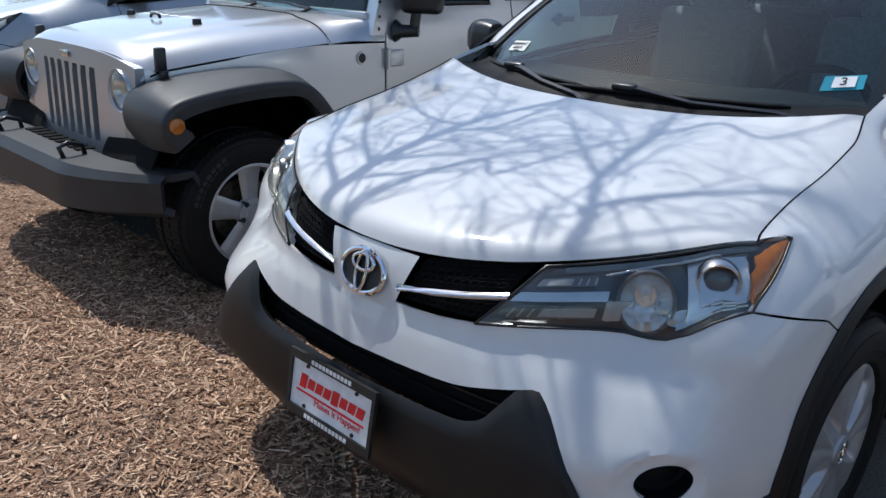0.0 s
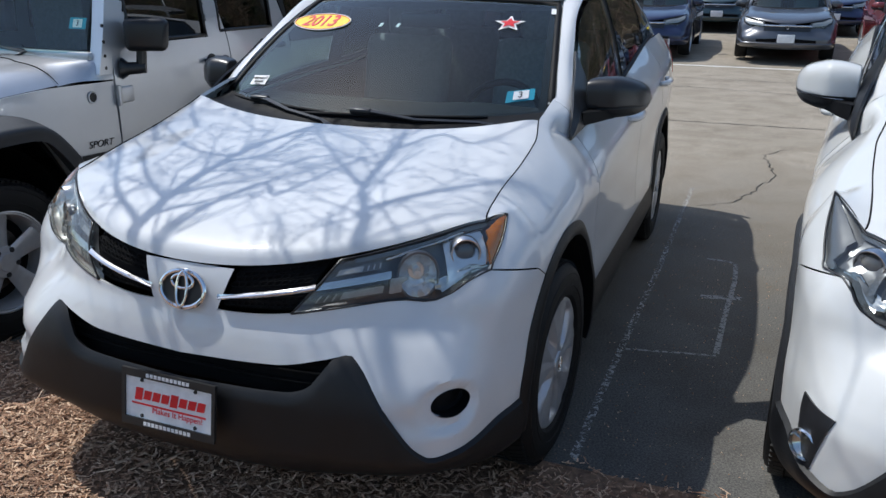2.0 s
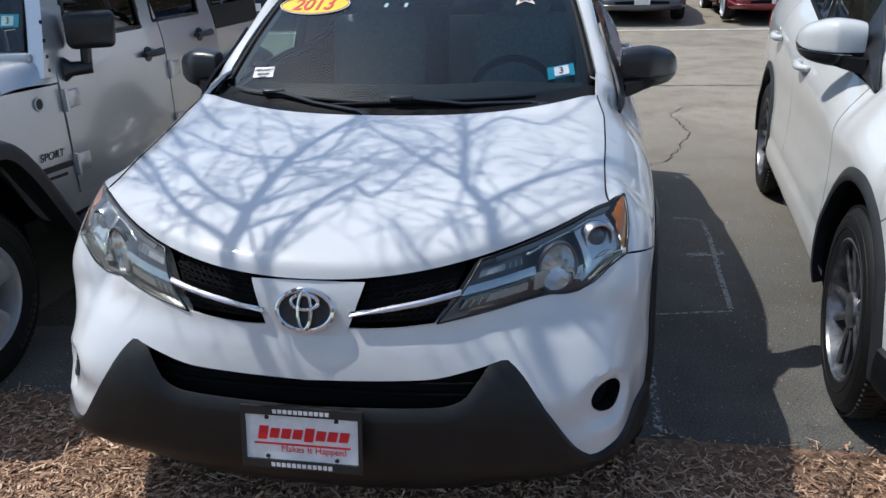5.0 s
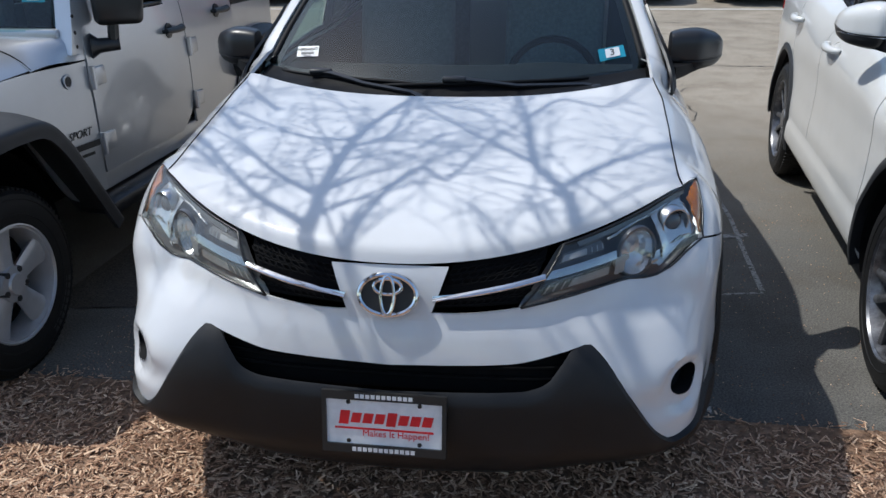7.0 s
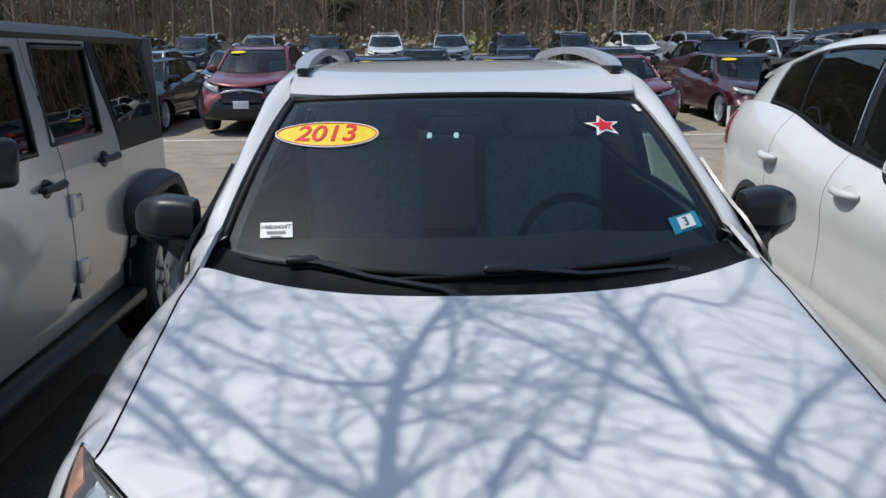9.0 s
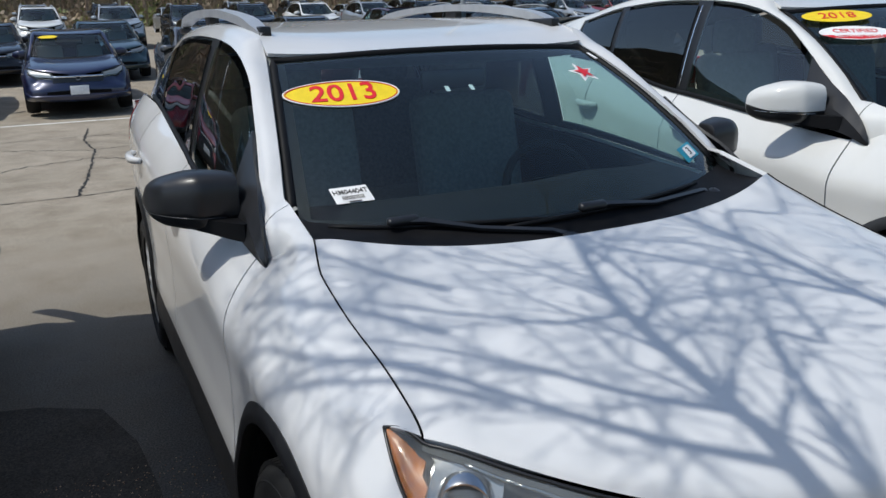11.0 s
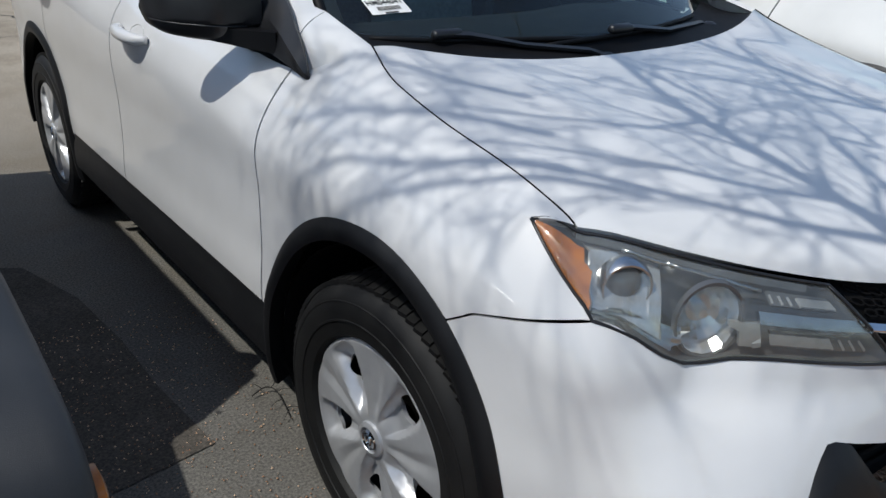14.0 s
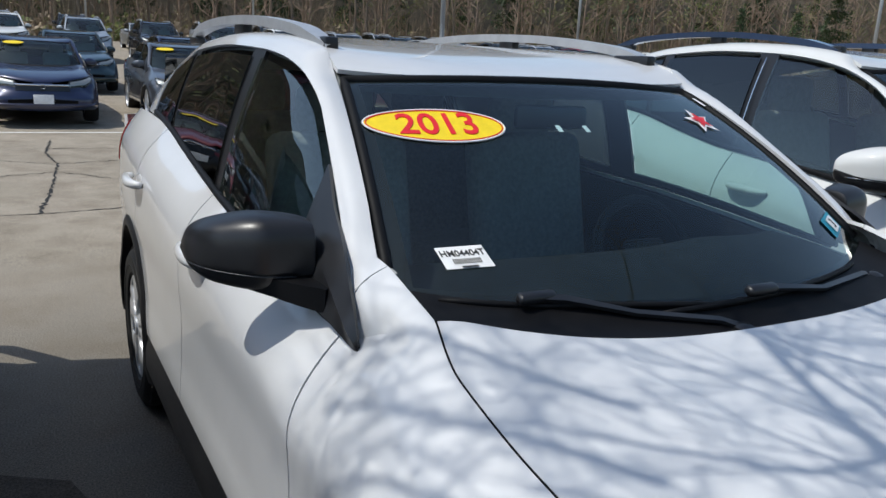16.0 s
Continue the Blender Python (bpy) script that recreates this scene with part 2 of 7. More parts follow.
def ribbon(points, width, thick, side, bm=None):
    """A flat bar along points: width along the vectors side, thick across."""
    bm = bm or bmesh.new()
    ps = [Vector(p) for p in points]
    rows = []
    for i, p in enumerate(ps):
        d = (ps[min(i + 1, len(ps) - 1)] - ps[max(i - 1, 0)]).normalized()
        s = Vector(side)
        s = (s - d * s.dot(d)).normalized()
        n = d.cross(s)
        w = width[i] if isinstance(width, (list, tuple)) else width
        rows.append([bm.verts.new(p + s * a * w / 2 + n * b * thick / 2) for a, b in ((-1, -1), (1, -1), (1, 1), (-1, 1))])
    for a, b in zip(rows, rows[1:]):
        for k in range(4):
            bm.faces.new((a[k], a[(k + 1) % 4], b[(k + 1) % 4], b[k]))
    bm.faces.new(rows[0][::-1])
    bm.faces.new(rows[-1])
    bmesh.ops.recalc_face_normals(bm, faces=bm.faces)
    return bm


def spin(profile, seg=48, axis="X"):
    """A solid of revolution round the x axis: profile rows of (x, radius)."""
    bm = bmesh.new()
    rings = [[bm.verts.new((x, r * math.cos(a), r * math.sin(a))) for a in (2 * math.pi * k / seg for k in range(seg))] for x, r in profile]
    for a, b in zip(rings, rings[1:]):
        for k in range(seg):
            bm.faces.new((a[k], a[(k + 1) % seg], b[(k + 1) % seg], b[k]))
    bmesh.ops.remove_doubles(bm, verts=bm.verts, dist=1e-6)
    bmesh.ops.recalc_face_normals(bm, faces=bm.faces)
    return bm


def text_mesh(body, size, depth=0.0008, shear=0.0, bold=0.0):
    """Letters in the built-in font, centred, in the xy plane, as a bmesh."""
    cu = bpy.data.curves.new("letters", "FONT")
    cu.body, cu.size, cu.extrude, cu.align_x, cu.align_y, cu.shear, cu.offset = body, size, depth, "CENTER", "CENTER", shear, bold
    ob = bpy.data.objects.new("letters", cu)
    me = bpy.data.meshes.new_from_object(ob)
    bm = bmesh.new()
    bm.from_mesh(me)
    bpy.data.objects.remove(ob)
    bpy.data.meshes.remove(me)
    return bm


def slab(outline, depth=0.001, m=None):
    """A flat plate of that outline (x, y), depth thick."""
    bm = bmesh.new()
    f = bm.faces.new([bm.verts.new((x, y, 0)) for x, y in outline])
    r = bmesh.ops.extrude_face_region(bm, geom=[f])
    bmesh.ops.translate(bm, vec=(0, 0, depth), verts=[v for v in r["geom"] if isinstance(v, bmesh.types.BMVert)])
    bmesh.ops.recalc_face_normals(bm, faces=bm.faces)
    if m is not None:
        bmesh.ops.transform(bm, matrix=m, verts=bm.verts)
    return bm


def oval(rx, ry, n=48):
    return [(rx * math.cos(2 * math.pi * k / n), ry * math.sin(2 * math.pi * k / n)) for k in range(n)]


def basis(origin, right, up):
    """A pose whose x is right and y is up, z out of the face."""
    r = Vector(right).normalized()
    u = Vector(up)
    u = (u - r * u.dot(r)).normalized()
    n = r.cross(u)
    return Matrix(((r.x, u.x, n.x, origin[0]), (r.y, u.y, n.y, origin[1]), (r.z, u.z, n.z, origin[2]), (0, 0, 0, 1)))


# ---- wheels ----
def wheel(parent, m, kind="cover", radius=0.355, width=0.225, rim=0.224, fine=True, name="wheel", spoke_mat=None):
    """A wheel whose outer face looks along its own +x; m: its pose under the parent."""
    seg = 72 if fine else 28
    w = new(name)
    w.empty_display_size = 0.1
    w.parent = parent
    w.matrix_local = m
    hw, R, q = width / 2, radius, rim
    prof = [(-hw * .80, q), (-hw, q + .02), (-hw * 1.02, (q + R) / 2), (-hw * .93, R - .022), (-hw * .72, R - .004), (0, R), (hw * .72, R - .004), (hw * .93, R - .022),
            (hw * 1.0, (q + R) / 2 + .02), (hw * 1.03, (q + R) / 2), (hw * 1.0, q + .030), (hw * .97, q + .012), (hw * .80, q - .003), (hw * .5, q - .012)]
    bm = spin(prof, seg)
    if fine:                                             # tread blocks and sidewall rings
        tread = bmesh.new()
        for k in range(84):
            a = 2 * math.pi * k / 84
            for s in (-1, 1):
                b = box(0, 0, 0, hw * .42, .0215, .010, m=Matrix.Rotation(a + s * .012, 4, "X") @ Matrix.Translation((s * hw * .60, 0, R - .0015)) @ Matrix.Rotation(s * .10, 4, "Y") @ Matrix.Rotation(s * .25, 4, "Z"))
                join(tread, b)
        for k in range(60):
            b = box(0, 0, 0, hw * .34, .021, .008, m=Matrix.Rotation(2 * math.pi * k / 60, 4, "X") @ Matrix.Translation((0, 0, R)))
            join(tread, b)
        tagged(part("tread", tread, RUBBER, w), kind="stuff")
        for rr in (q + .045, R - .040):
            join(bm, moved(spin([(-.001, rr - .003), (.0015, rr - .002), (.0015, rr + .002), (-.001, rr + .003)], seg), Matrix.Translation((hw * 1.02 if rr < R - .05 else hw * .99, 0, 0))))
    part("tyre", bm, RUBBER, w, "black rubber tyre with worn tread" if fine else "")
    face = hw * .80
    sm_ = spoke_mat or ALLOY
    bm = spin([(hw * .60, q - .014), (hw * .98, q + .004), (hw * .96, q + .010), (hw * .88, q + .011), (hw * .90, q - .006), (hw * .2, q - .026), (-hw * .8, q - .016)], seg)
    if fine and kind == "cover":                         # under a cover only the barrel is left
        bm.free()
        bm = spin([(hw * .62, q - .004), (hw * .55, q - .014), (hw * .2, q - .026), (-hw * .8, q - .016)], seg)
    part("rim", bm, sm_ if kind != "cover" else ALLOYD, w)
    part("wheel_well_disc", spin([(hw * .05, .0), (hw * .05, q - .02)], 32), DARK, w)
    if fine:
        part("brake_disc", spin([(hw * .10, .05), (hw * .12, .15), (hw * .06, .15)], 40), STEEL, w)
    if not fine:
        bm = bmesh.new()
        for k in range(10):
            a = 2 * math.pi * k / 10
            join(bm, moved(box(0, 0, 0, .012, .020, q - .06, .002), Matrix.Rotation(a, 4, "X") @ Matrix.Translation((face - .01, 0, (q + .05) / 2))))
        join(bm, spin([(face - .02, .06), (face, .055), (face + .004, 0)], 14))
        tagged(part("wheel_face", bm, sm_, w), kind="stuff")
    elif kind == "cover":
        def sector(u, f):
            """0 on a spoke's middle, 1 between two; the spokes sweep a little."""
            t = (u * 5 + .05 * math.sin(math.pi * f) + .25) % 1.0
            return (t - .5) * 2

        def dish(u, v):
            f = lerp(.12, 1.05, v)
            r, a, s_ = f * q, 2 * math.pi * u, sector(u, f)
            t = abs(s_)
            wide = lerp(.46, .62, step(.30, .9, f))
            drop = .026 * step(wide - .05, wide + .18, t) * step(.20, .46, f) * (1 - step(.84, .97, f))
            trough = .007 * max(0, 1 - abs(s_ + .08) / .24) * step(.22, .45, f) * (1 - .5 * step(.80, 1, f))
            h = .014 - .003 * f * f - drop - trough - .014 * step(.985, 1.05, f)
            return Vector((face + h, r * math.cos(a), r * math.sin(a)))
        hc, hw_, hh = .68, .32, .14

        def in_vent(u, v):
            f = lerp(.12, 1.05, v)
            t = 1 - abs(sector(u, f))
            return (t / hw_) ** 2 + ((f - hc) / hh) ** 2 < 1

        def to_vent(u, v):
            f = lerp(.12, 1.05, v)
            s_ = sector(u, f)
            t = 1 - abs(s_)
            d = math.sqrt((t / hw_) ** 2 + ((f - hc) / hh) ** 2)
            if d < .5 or d > 1.6:
                return u, v
            t2, f2 = t / d, hc + (f - hc) / d
            return u + (t - t2) * math.copysign(1, s_) / 10, (f2 - .12) / .93
        part("wheel_cover", sheet(dish, 200, 40, (-1, 0, 0), .010, (in_vent, to_vent)), sm_, w, "silver five-spoke wheel cover")
        part("hub_cap", spin([(face + .002, .044), (face + .020, .040), (face + .024, .030), (face + .020, .028), (face + .022, .0)], 32), sm_, w)
        part("hub_emblem", join(*[moved(spin([(-.001, r1 - .003), (.002, r1), (-.001, r1 + .003)], 24), Matrix.Translation((face + .023, 0, dz)) @ Matrix.Diagonal((1, sy, 1, 1))) for r1, sy, dz in ((.022, 1, 0), (.013, .6, 0), (.009, 1.7, .010))]), CHROME, w)
    elif kind == "five":
        for k in range(5):
            a = 2 * math.pi * k / 5 + math.pi / 2
            def spoke(u, v, a=a):
                r = lerp(.03, q - .004, u)
                half = lerp(.036, .062, u ** 1.4)
                t = (v - .5) * 2
                return Vector((face - .014 + .012 * (1 - t ** 4) - .006 * math.sin(math.pi * u), r * math.cos(a) - t * half * math.sin(a), r * math.sin(a) + t * half * math.cos(a)))
            part("spoke", sheet(spoke, 8, 6, (0, 0, 0), .03), sm_, w)
        part("hub_cap", spin([(face - .03, .075), (face + .004, .070), (face + .008, .045), (face + .016, .040), (face + .018, .0)], 32), sm_, w)
        for k in range(5):
            a = 2 * math.pi * (k + .5) / 5 + math.pi / 2
            part("nut", spin([(face - .02, .014), (face + .010, .012), (face + .012, .0)], 10), ALLOYD, w).matrix_local = Matrix.Translation((0, .060 * math.cos(a), .060 * math.sin(a)))
    else:
        n = 10
        for k in range(n):
            a = 2 * math.pi * k / n
            def spoke(u, v, a=a):
                r = lerp(.05, q - .004, u)
                half = lerp(.016, .019, u) if k % 2 else lerp(.013, .017, u)
                t = (v - .5) * 2
                aa = a + (.10 if k % 2 else -.10) * u
                return Vector((face - .006 * t * t - .012 * (1 - u), r * math.cos(aa) - t * half * math.sin(aa), r * math.sin(aa) + t * half * math.cos(aa)))
            part("spoke", sheet(spoke, 6, 4, (0, 0, 0), .025), sm_, w)
        part("hub_cap", spin([(face - .03, .068), (face - .004, .062), (face, .035), (face, .0)], 28), sm_, w)
    return w


# ---- cars ----
class Shape:
    """The skin of a car, nose at y = 0 and facing -y, on z = 0."""
    outline = [(0, .125), (.15, .127), (.3, .135), (.42, .152), (.52, .173), (.62, .203), (.69, .241), (.745, .287), (.790, .348), (.830, .425), (.861, .51), (.881, .60), (.895, .72), (.906, .95),
               (.910, 1.3), (.908, 1.9), (.908, 2.8), (.905, 3.5), (.893, 3.9), (.868, 4.2), (.80, 4.42), (.6, 4.52), (.3, 4.565), (0, 4.57)]
    front_lean = staticmethod(sm([(.18, .07), (.28, .015), (.38, -.015), (.5, -.014), (.56, -.008), (.6, .000), (.66, .016), (.715, .035), (.77, .046), (.835, .07), (.875, .11), (1.0, .2)]))
    side_lean = staticmethod(sm([(.2, .03), (.34, .004), (.5, 0), (.62, .008), (.75, .010), (.88, .004), (1.0, .012), (1.2, .03)]))
    top = staticmethod(sm([(.43, .92), (.564, .958), (.9, 1.045), (1.165, 1.098), (1.28, 1.085), (1.38, 1.048), (1.63, 1.066), (2.0, 1.098), (2.28, 1.120), (2.62, 1.138), (2.95, 1.175), (3.43, 1.240), (3.9, 1.262), (4.5, 1.24)]))
    roll = staticmethod(sm([(.43, .15), (.50, .135), (.564, .12), (.9, .155), (1.165, .172), (1.30, .145), (1.40, .098), (1.60, .085), (2.28, .090), (2.65, .108), (3.43, .115), (4.0, .09)]))
    roll_h = staticmethod(sm([(.43, .20), (.9, .24), (1.2, .26), (1.36, .22), (1.6, .17), (2.6, .19), (4.0, .20)]))
    eave = staticmethod(sm([(1.28, 1.055), (1.42, 1.142), (1.6, 1.252), (1.69, 1.312), (1.78, 1.375), (1.90, 1.450), (2.05, 1.508), (2.25, 1.543), (2.43, 1.556), (2.8, 1.564), (3.3, 1.542), (3.8, 1.468), (4.1, 1.42), (4.3, 1.38)]))
    eave_x = staticmethod(sm([(1.28, .80), (1.42, .774), (1.6, .730), (1.78, .692), (1.90, .670), (2.2, .655), (2.6, .652), (3.3, .648), (3.8, .635), (4.3, .60)]))
    belt_x = staticmethod(sm([(1.28, .80), (1.40, .812), (1.75, .812), (2.28, .800), (2.65, .778), (3.0, .768), (3.43, .760), (4.3, .72)]))
    hub_f, hub_r, hub_z, arch, arch_w, arch_in = .935, 3.592, .350, .487, .462, .405

    def __init__(self):
        pts = catmull([(x, y, 0) for x, y in self.outline], 400)
        self.ol = pts
        d = [0.0]
        for a, b in zip(pts, pts[1:]):
            d.append(d[-1] + (b - a).length)
        self.q = np.array(d)
        self.xs, self.ys = np.array([p.x for p in pts]), np.array([p.y for p in pts])
        self.imax = int(np.argmax(self.xs))

    def arch_z(self, y, hub):
        """The height of the wheel arch's edge over (y); the front one is tighter ahead of the wheel."""
        d = (y - hub) / (self.arch_in if y < hub < 2 else self.arch_w)
        return self.hub_z + self.arch * math.sqrt(max(0, 1 - d * d)) if abs(d) < 1 else .2

    def q_x(self, x):
        return float(np.interp(x, self.xs[:self.imax], self.q[:self.imax]))

    def q_y(self, y):
        return float(np.interp(y, self.ys, self.q))

    def at(self, q, z, off=0.0, side=1):
        """The skin at arc length q from the nose's middle, at height z, lifted by off."""
        x, y = float(np.interp(q, self.q, self.xs)), float(np.interp(q, self.q, self.ys))
        e = .004
        tx = float(np.interp(q + e, self.q, self.xs) - np.interp(q - e, self.q, self.xs)) if q > e else 1.0
        ty = float(np.interp(q + e, self.q, self.ys) - np.interp(q - e, self.q, self.ys)) if q > e else 0.0
        ln = math.hypot(tx, ty)
        nx, ny = -ty / ln, tx / ln
        w = step(.19, .45, y)
        lean = 0
        if w < 1:
            lean += (1 - w) * self.front_lean(z) * (1 + 7 * min(x, .75) ** 3)
        if w > 0:
            tz, h = self.top(y), self.roll_h(y)
            lean += w * (self.side_lean(z) + self.roll(y) * max(0, (z - tz + h) / h) ** 2)
        return Vector((side * (x + nx * (lean - off)), y + ny * (lean - off), z))

    def green(self, y, z, off=0.0, side=1):
        """The glasshouse's side at (y, z)."""
        zb, zt = self.top(y), self.eave(y)
        f = (z - zb) / max(.05, zt - zb)
        bow = .012 * math.sin(math.pi * min(1, max(0, f)))
        return Vector((side * (lerp(self.belt_x(y), self.eave_x(y), f) + bow + off), y, z))

    def screen(self, u, v, off=0.0):
        """The windscreen: u from -1 to 1 across, v from 0 to 1 up."""
        x = u * lerp(.70, .572, v)
        y = lerp(1.155 + .262 * u * u, 1.925 + .075 * abs(u) ** 2.6, v)
        z = lerp(1.073 + .055 * u * u, 1.500 - .018 * u * u, v) + (.032 + off) * math.sin(math.pi * min(1, max(0, v))) ** .7 + off * .4
        return Vector((x, y - .4 * off, z))

    def sill_v(self, u):
        """How far down the windscreen's glass reaches."""
        return .020 - .055 * u * u

    def hood(self, u, v):
        a = abs(u)
        c_y, c_z = self.hood_cy(v), self.hood_cz(v)
        e_y, e_z, e_x = self.hood_ey(v), self.hood_ez(v), self.hood_ex(v)
        py, pz = lerp(2.3, 3.0, v), lerp(2.0, 2.6, v)
        crease = .007 * math.exp(-((a - .62) / .10) ** 2) * math.sin(math.pi * min(1, v * 1.02)) ** .7
        return Vector((u * e_x, lerp(c_y, e_y, a ** py), lerp(c_z, e_z, a ** pz) + crease - .010 * max(0, (a - .92) / .08) ** 2))

    hood_cy = staticmethod(sm([(0, .190), (.06, .205), (.15, .27), (.3, .40), (.6, .71), (1, 1.084)]))
    hood_cz = staticmethod(sm([(0, .837), (.06, .868), (.15, .905), (.3, .945), (.6, 1.009), (1, 1.070)]))
    hood_ey = staticmethod(sm([(0, .558), (.06, .572), (.15, .622), (.3, .715), (.6, .930), (.82, 1.072), (1, 1.205)]))
    hood_ez = staticmethod(sm([(0, .955), (.06, .960), (.15, .974), (.3, .998), (.6, 1.041), (.82, 1.077), (.92, 1.102), (1, 1.130)]))
    hood_ex = staticmethod(sm([(0, .740), (.15, .731), (.3, .730), (.6, .735), (.82, .734), (1, .710)]))


def warp_of(xs=1.0, ys=None, zs=None):
    fy = sm(ys) if ys else None
    fz = sm(zs) if zs else None
    return lambda p: Vector((p.x * xs, fy(p.y) if fy else p.y, fz(p.z) if fz else p.z))


def pair(fn):
    """Runs fn(side) for both sides of a car."""
    for side in (-1, 1):
        fn(side)


def build_car(root, S, skin, fine=True, warp=None, trim=None, front="split", wheels="cover", rails=True, hazed=True, wheel_mat=None, priv=True, mirror_mat=None, sedan=False, rail_mat=None, arch_mat=None):
    """The whole car under the Empty root."""
    K = 1.0 if fine else .4
    trim = trim or BLACK
    W = warp or (lambda p: p)
    mid = (0, 2.2, .7)

    def cp(name, bm, mat, parent=None, label="", auto=35):
        if warp:
            for v in bm.verts:
                v.co = W(v.co)
        return part(name, bm, mat, parent or root, label, auto=auto)

    def n(k):
        return max(3, int(k * K))

    def ins(p=None):
        return mid

    # -- front bumper skin
    TIP = Vector((.784, .618, .949)) if front != "wide" else Vector((.822, .730, 1.000))
    seam = sm([(.434, .836), (.52, .818), (.62, .794), (.645, .786), (.66, .776), (.715, .742)])
    Y_SEAM = .712                                             # where that seam meets the wheel's arch
    lo = sm([(0, .592), (.30, .605), (.44, .632), (.475, .640), (.50, .640), (.53, .615), (.60, .500), (.665, .395), (.695, .374), (.74, .384), (.84, .397), (.87, .42), (.9, .45)])
    if front == "slim":
        lo = sm([(0, .385), (.55, .385), (.74, .388), (.84, .42), (.87, .46), (.9, .50)])
    q_seam = S.q_y(Y_SEAM)

    def q_true(x, z):
        qs = np.linspace(0.02, S.q_y(.47), 160)
        return float(min(qs, key=lambda q: abs(S.at(float(q), z).x - x)))
    if front == "wide":
        edge_pts = [(.40, .706), (.52, .722), (.62, .738), (.70, .765), (.745, .802), (.768, .838)]
    else:
        edge_pts = [(.326, .736), (.38, .746), (.444, .756), (.50, .764), (.541, .768), (.575, .768), (.600, .764), (.632, .757), (.664, .760), (.706, .784), (.740, .810), (.770, .830)]
    up_q = sm([(0, .722), (q_true(.16, .722), .722)] + [(q_true(x, z), z) for x, z in edge_pts] + [(S.q_y(.47), .838)])

    def bump_uv(u, v):
        q = q_seam * u
        x = float(np.interp(q, S.q, S.xs))
        y = float(np.interp(q, S.q, S.ys))
        zl, zu = lo(x), up_q(q)
        if y > .40:
            zu = lerp(zu, seam(y) - .002, step(.40, .44, y))
        if y > .43:                                            # behind the lamp the skin ends on the wheel's arch
            arc = S.arch_z(y, S.hub_f)
            zl = max(lo(x), arc, .40)
            zl = min(zl, zu - .004)
        return q, lerp(zl, zu, v)

    if front == "split":
        fog_q, fog_z, fog_r = .776, .514, .037
    else:
        fog_q, fog_z, fog_r = S.q_x(.762), .435, .075

    def lamp_out(y):
        """The outer edge of the head lamp, from the seam to its tip."""
        y0 = .442 if front != "wide" else .490
        t = max(0, (y - y0) / (TIP.y - y0))
        return S.at(S.q_y(y0), .838, .001 if front != "wide" else .004).lerp(TIP, t) + Vector((.008 * math.sin(math.pi * min(1, max(0, t))), 0, 0))

    def scoop(q, z):
        """The depth of the hollow round the fog lamp, which runs out inboard."""
        if front != "split":
            return 0
        d = math.hypot((q - fog_q + .012) / .085, (z - fog_z + .006) / .066)
        w = math.hypot((q - fog_q + .085) / .10, (z - fog_z + .030) / .050)
        return .020 * (1 - step(.75, 1.10, d)) + .012 * (1 - step(.3, 1.2, w)) * step(.75, 1.1, d)

    def bumper_skin(side):
        def fn(u, v):
            q, z = bump_uv(u, v)
            return S.at(q, z, -scoop(q, z), side)

        def test(u, v):
            q, z = bump_uv(u, v)
            return ((q - fog_q) / 1.6) ** 2 + (z - fog_z) ** 2 < fog_r ** 2

        def snap(u, v):
            q, z = bump_uv(u, v)
            d = math.hypot((q - fog_q) / 1.6, z - fog_z)
            q2, z2 = fog_q + (q - fog_q) / d * fog_r, fog_z + (z - fog_z) / d * fog_r
            u2 = q2 / q_seam
            a, b = bump_uv(u2, 0)[1], bump_uv(u2, 1)[1]
            return u2, (z2 - a) / (b - a)
        cp("bumper_skin", sheet(fn, n(110), n(36), mid, .010, (test, snap) if fine and front == "split" else None), skin)
        if fine:
            def well(u, v):
                a = 2 * math.pi * u
                r = fog_r * (1.0 if v < .4 else lerp(1.0, 0, (v - .4) / .6))
                p = S.at(fog_q + 1.6 * r * math.cos(a), fog_z + r * math.sin(a), -.018, side)
                return p + Vector((-side * .036, .036, 0)) * min(1, v / .4)
            if front == "split":
                cp("fog_lamp_cover", sheet(well, 32, 6, None, 0), COWL, label="blank black fog lamp cover")
            else:
                def nook(u, v):
                    q = fog_q + lerp(-.085, .050, u) * lerp(.55, 1, v) + .02
                    return S.at(q, lerp(.390, .545, v), .005, side)
                N_ = cp("fog_lamp_bezel", sheet(nook, 16, 14, mid, .02), SATIN, label="black fog lamp surround")
                fc = S.at(fog_q, .440, .0, side)
                fm = basis(fc, Vector((.6 * side, -.8, 0)).cross(Vector((0, 0, 1))) * -1, (0, 0, 1)) @ Matrix.Rotation(-math.pi / 2, 4, "Y")
                cp("fog_lamp", moved(spin([(-.02, .042), (.014, .042), (.018, .037), (.010, .034)], 28), fm), CHROME, N_)
                cp("fog_lens", moved(spin([(.010, .035), (.016, .022), (.019, 0)], 28), fm), LENS, N_)
                cp("fog_reflector", moved(spin([(.008, .035), (-.010, .020), (-.014, 0)], 24), fm), CHROME, N_)
    pair(bumper_skin)

    # -- the middle of the nose, round the badge
    def nose(u, v):
        x = lerp(-1, 1, u)
        z = lerp(.702, .834, v)
        h = lerp(.100, .150, v)
        return S.at(S.q_x(abs(x * h)), z, .0012 * min(1, v * 6), 1 if x >= 0 else -1)
    cp("nose_panel", sheet(nose, n(20), n(10), mid, 0), skin)

    # -- black lower cladding with its opening
    c_up = sm([(0, .522), (.33, .535), (.39, .553), (.43, .60), (.465, .640), (.50, .648), (.53, .622), (.60, .506), (.665, .400), (.695, .378), (.74, .388), (.80, .400), (.845, .415), (.9, .43)])
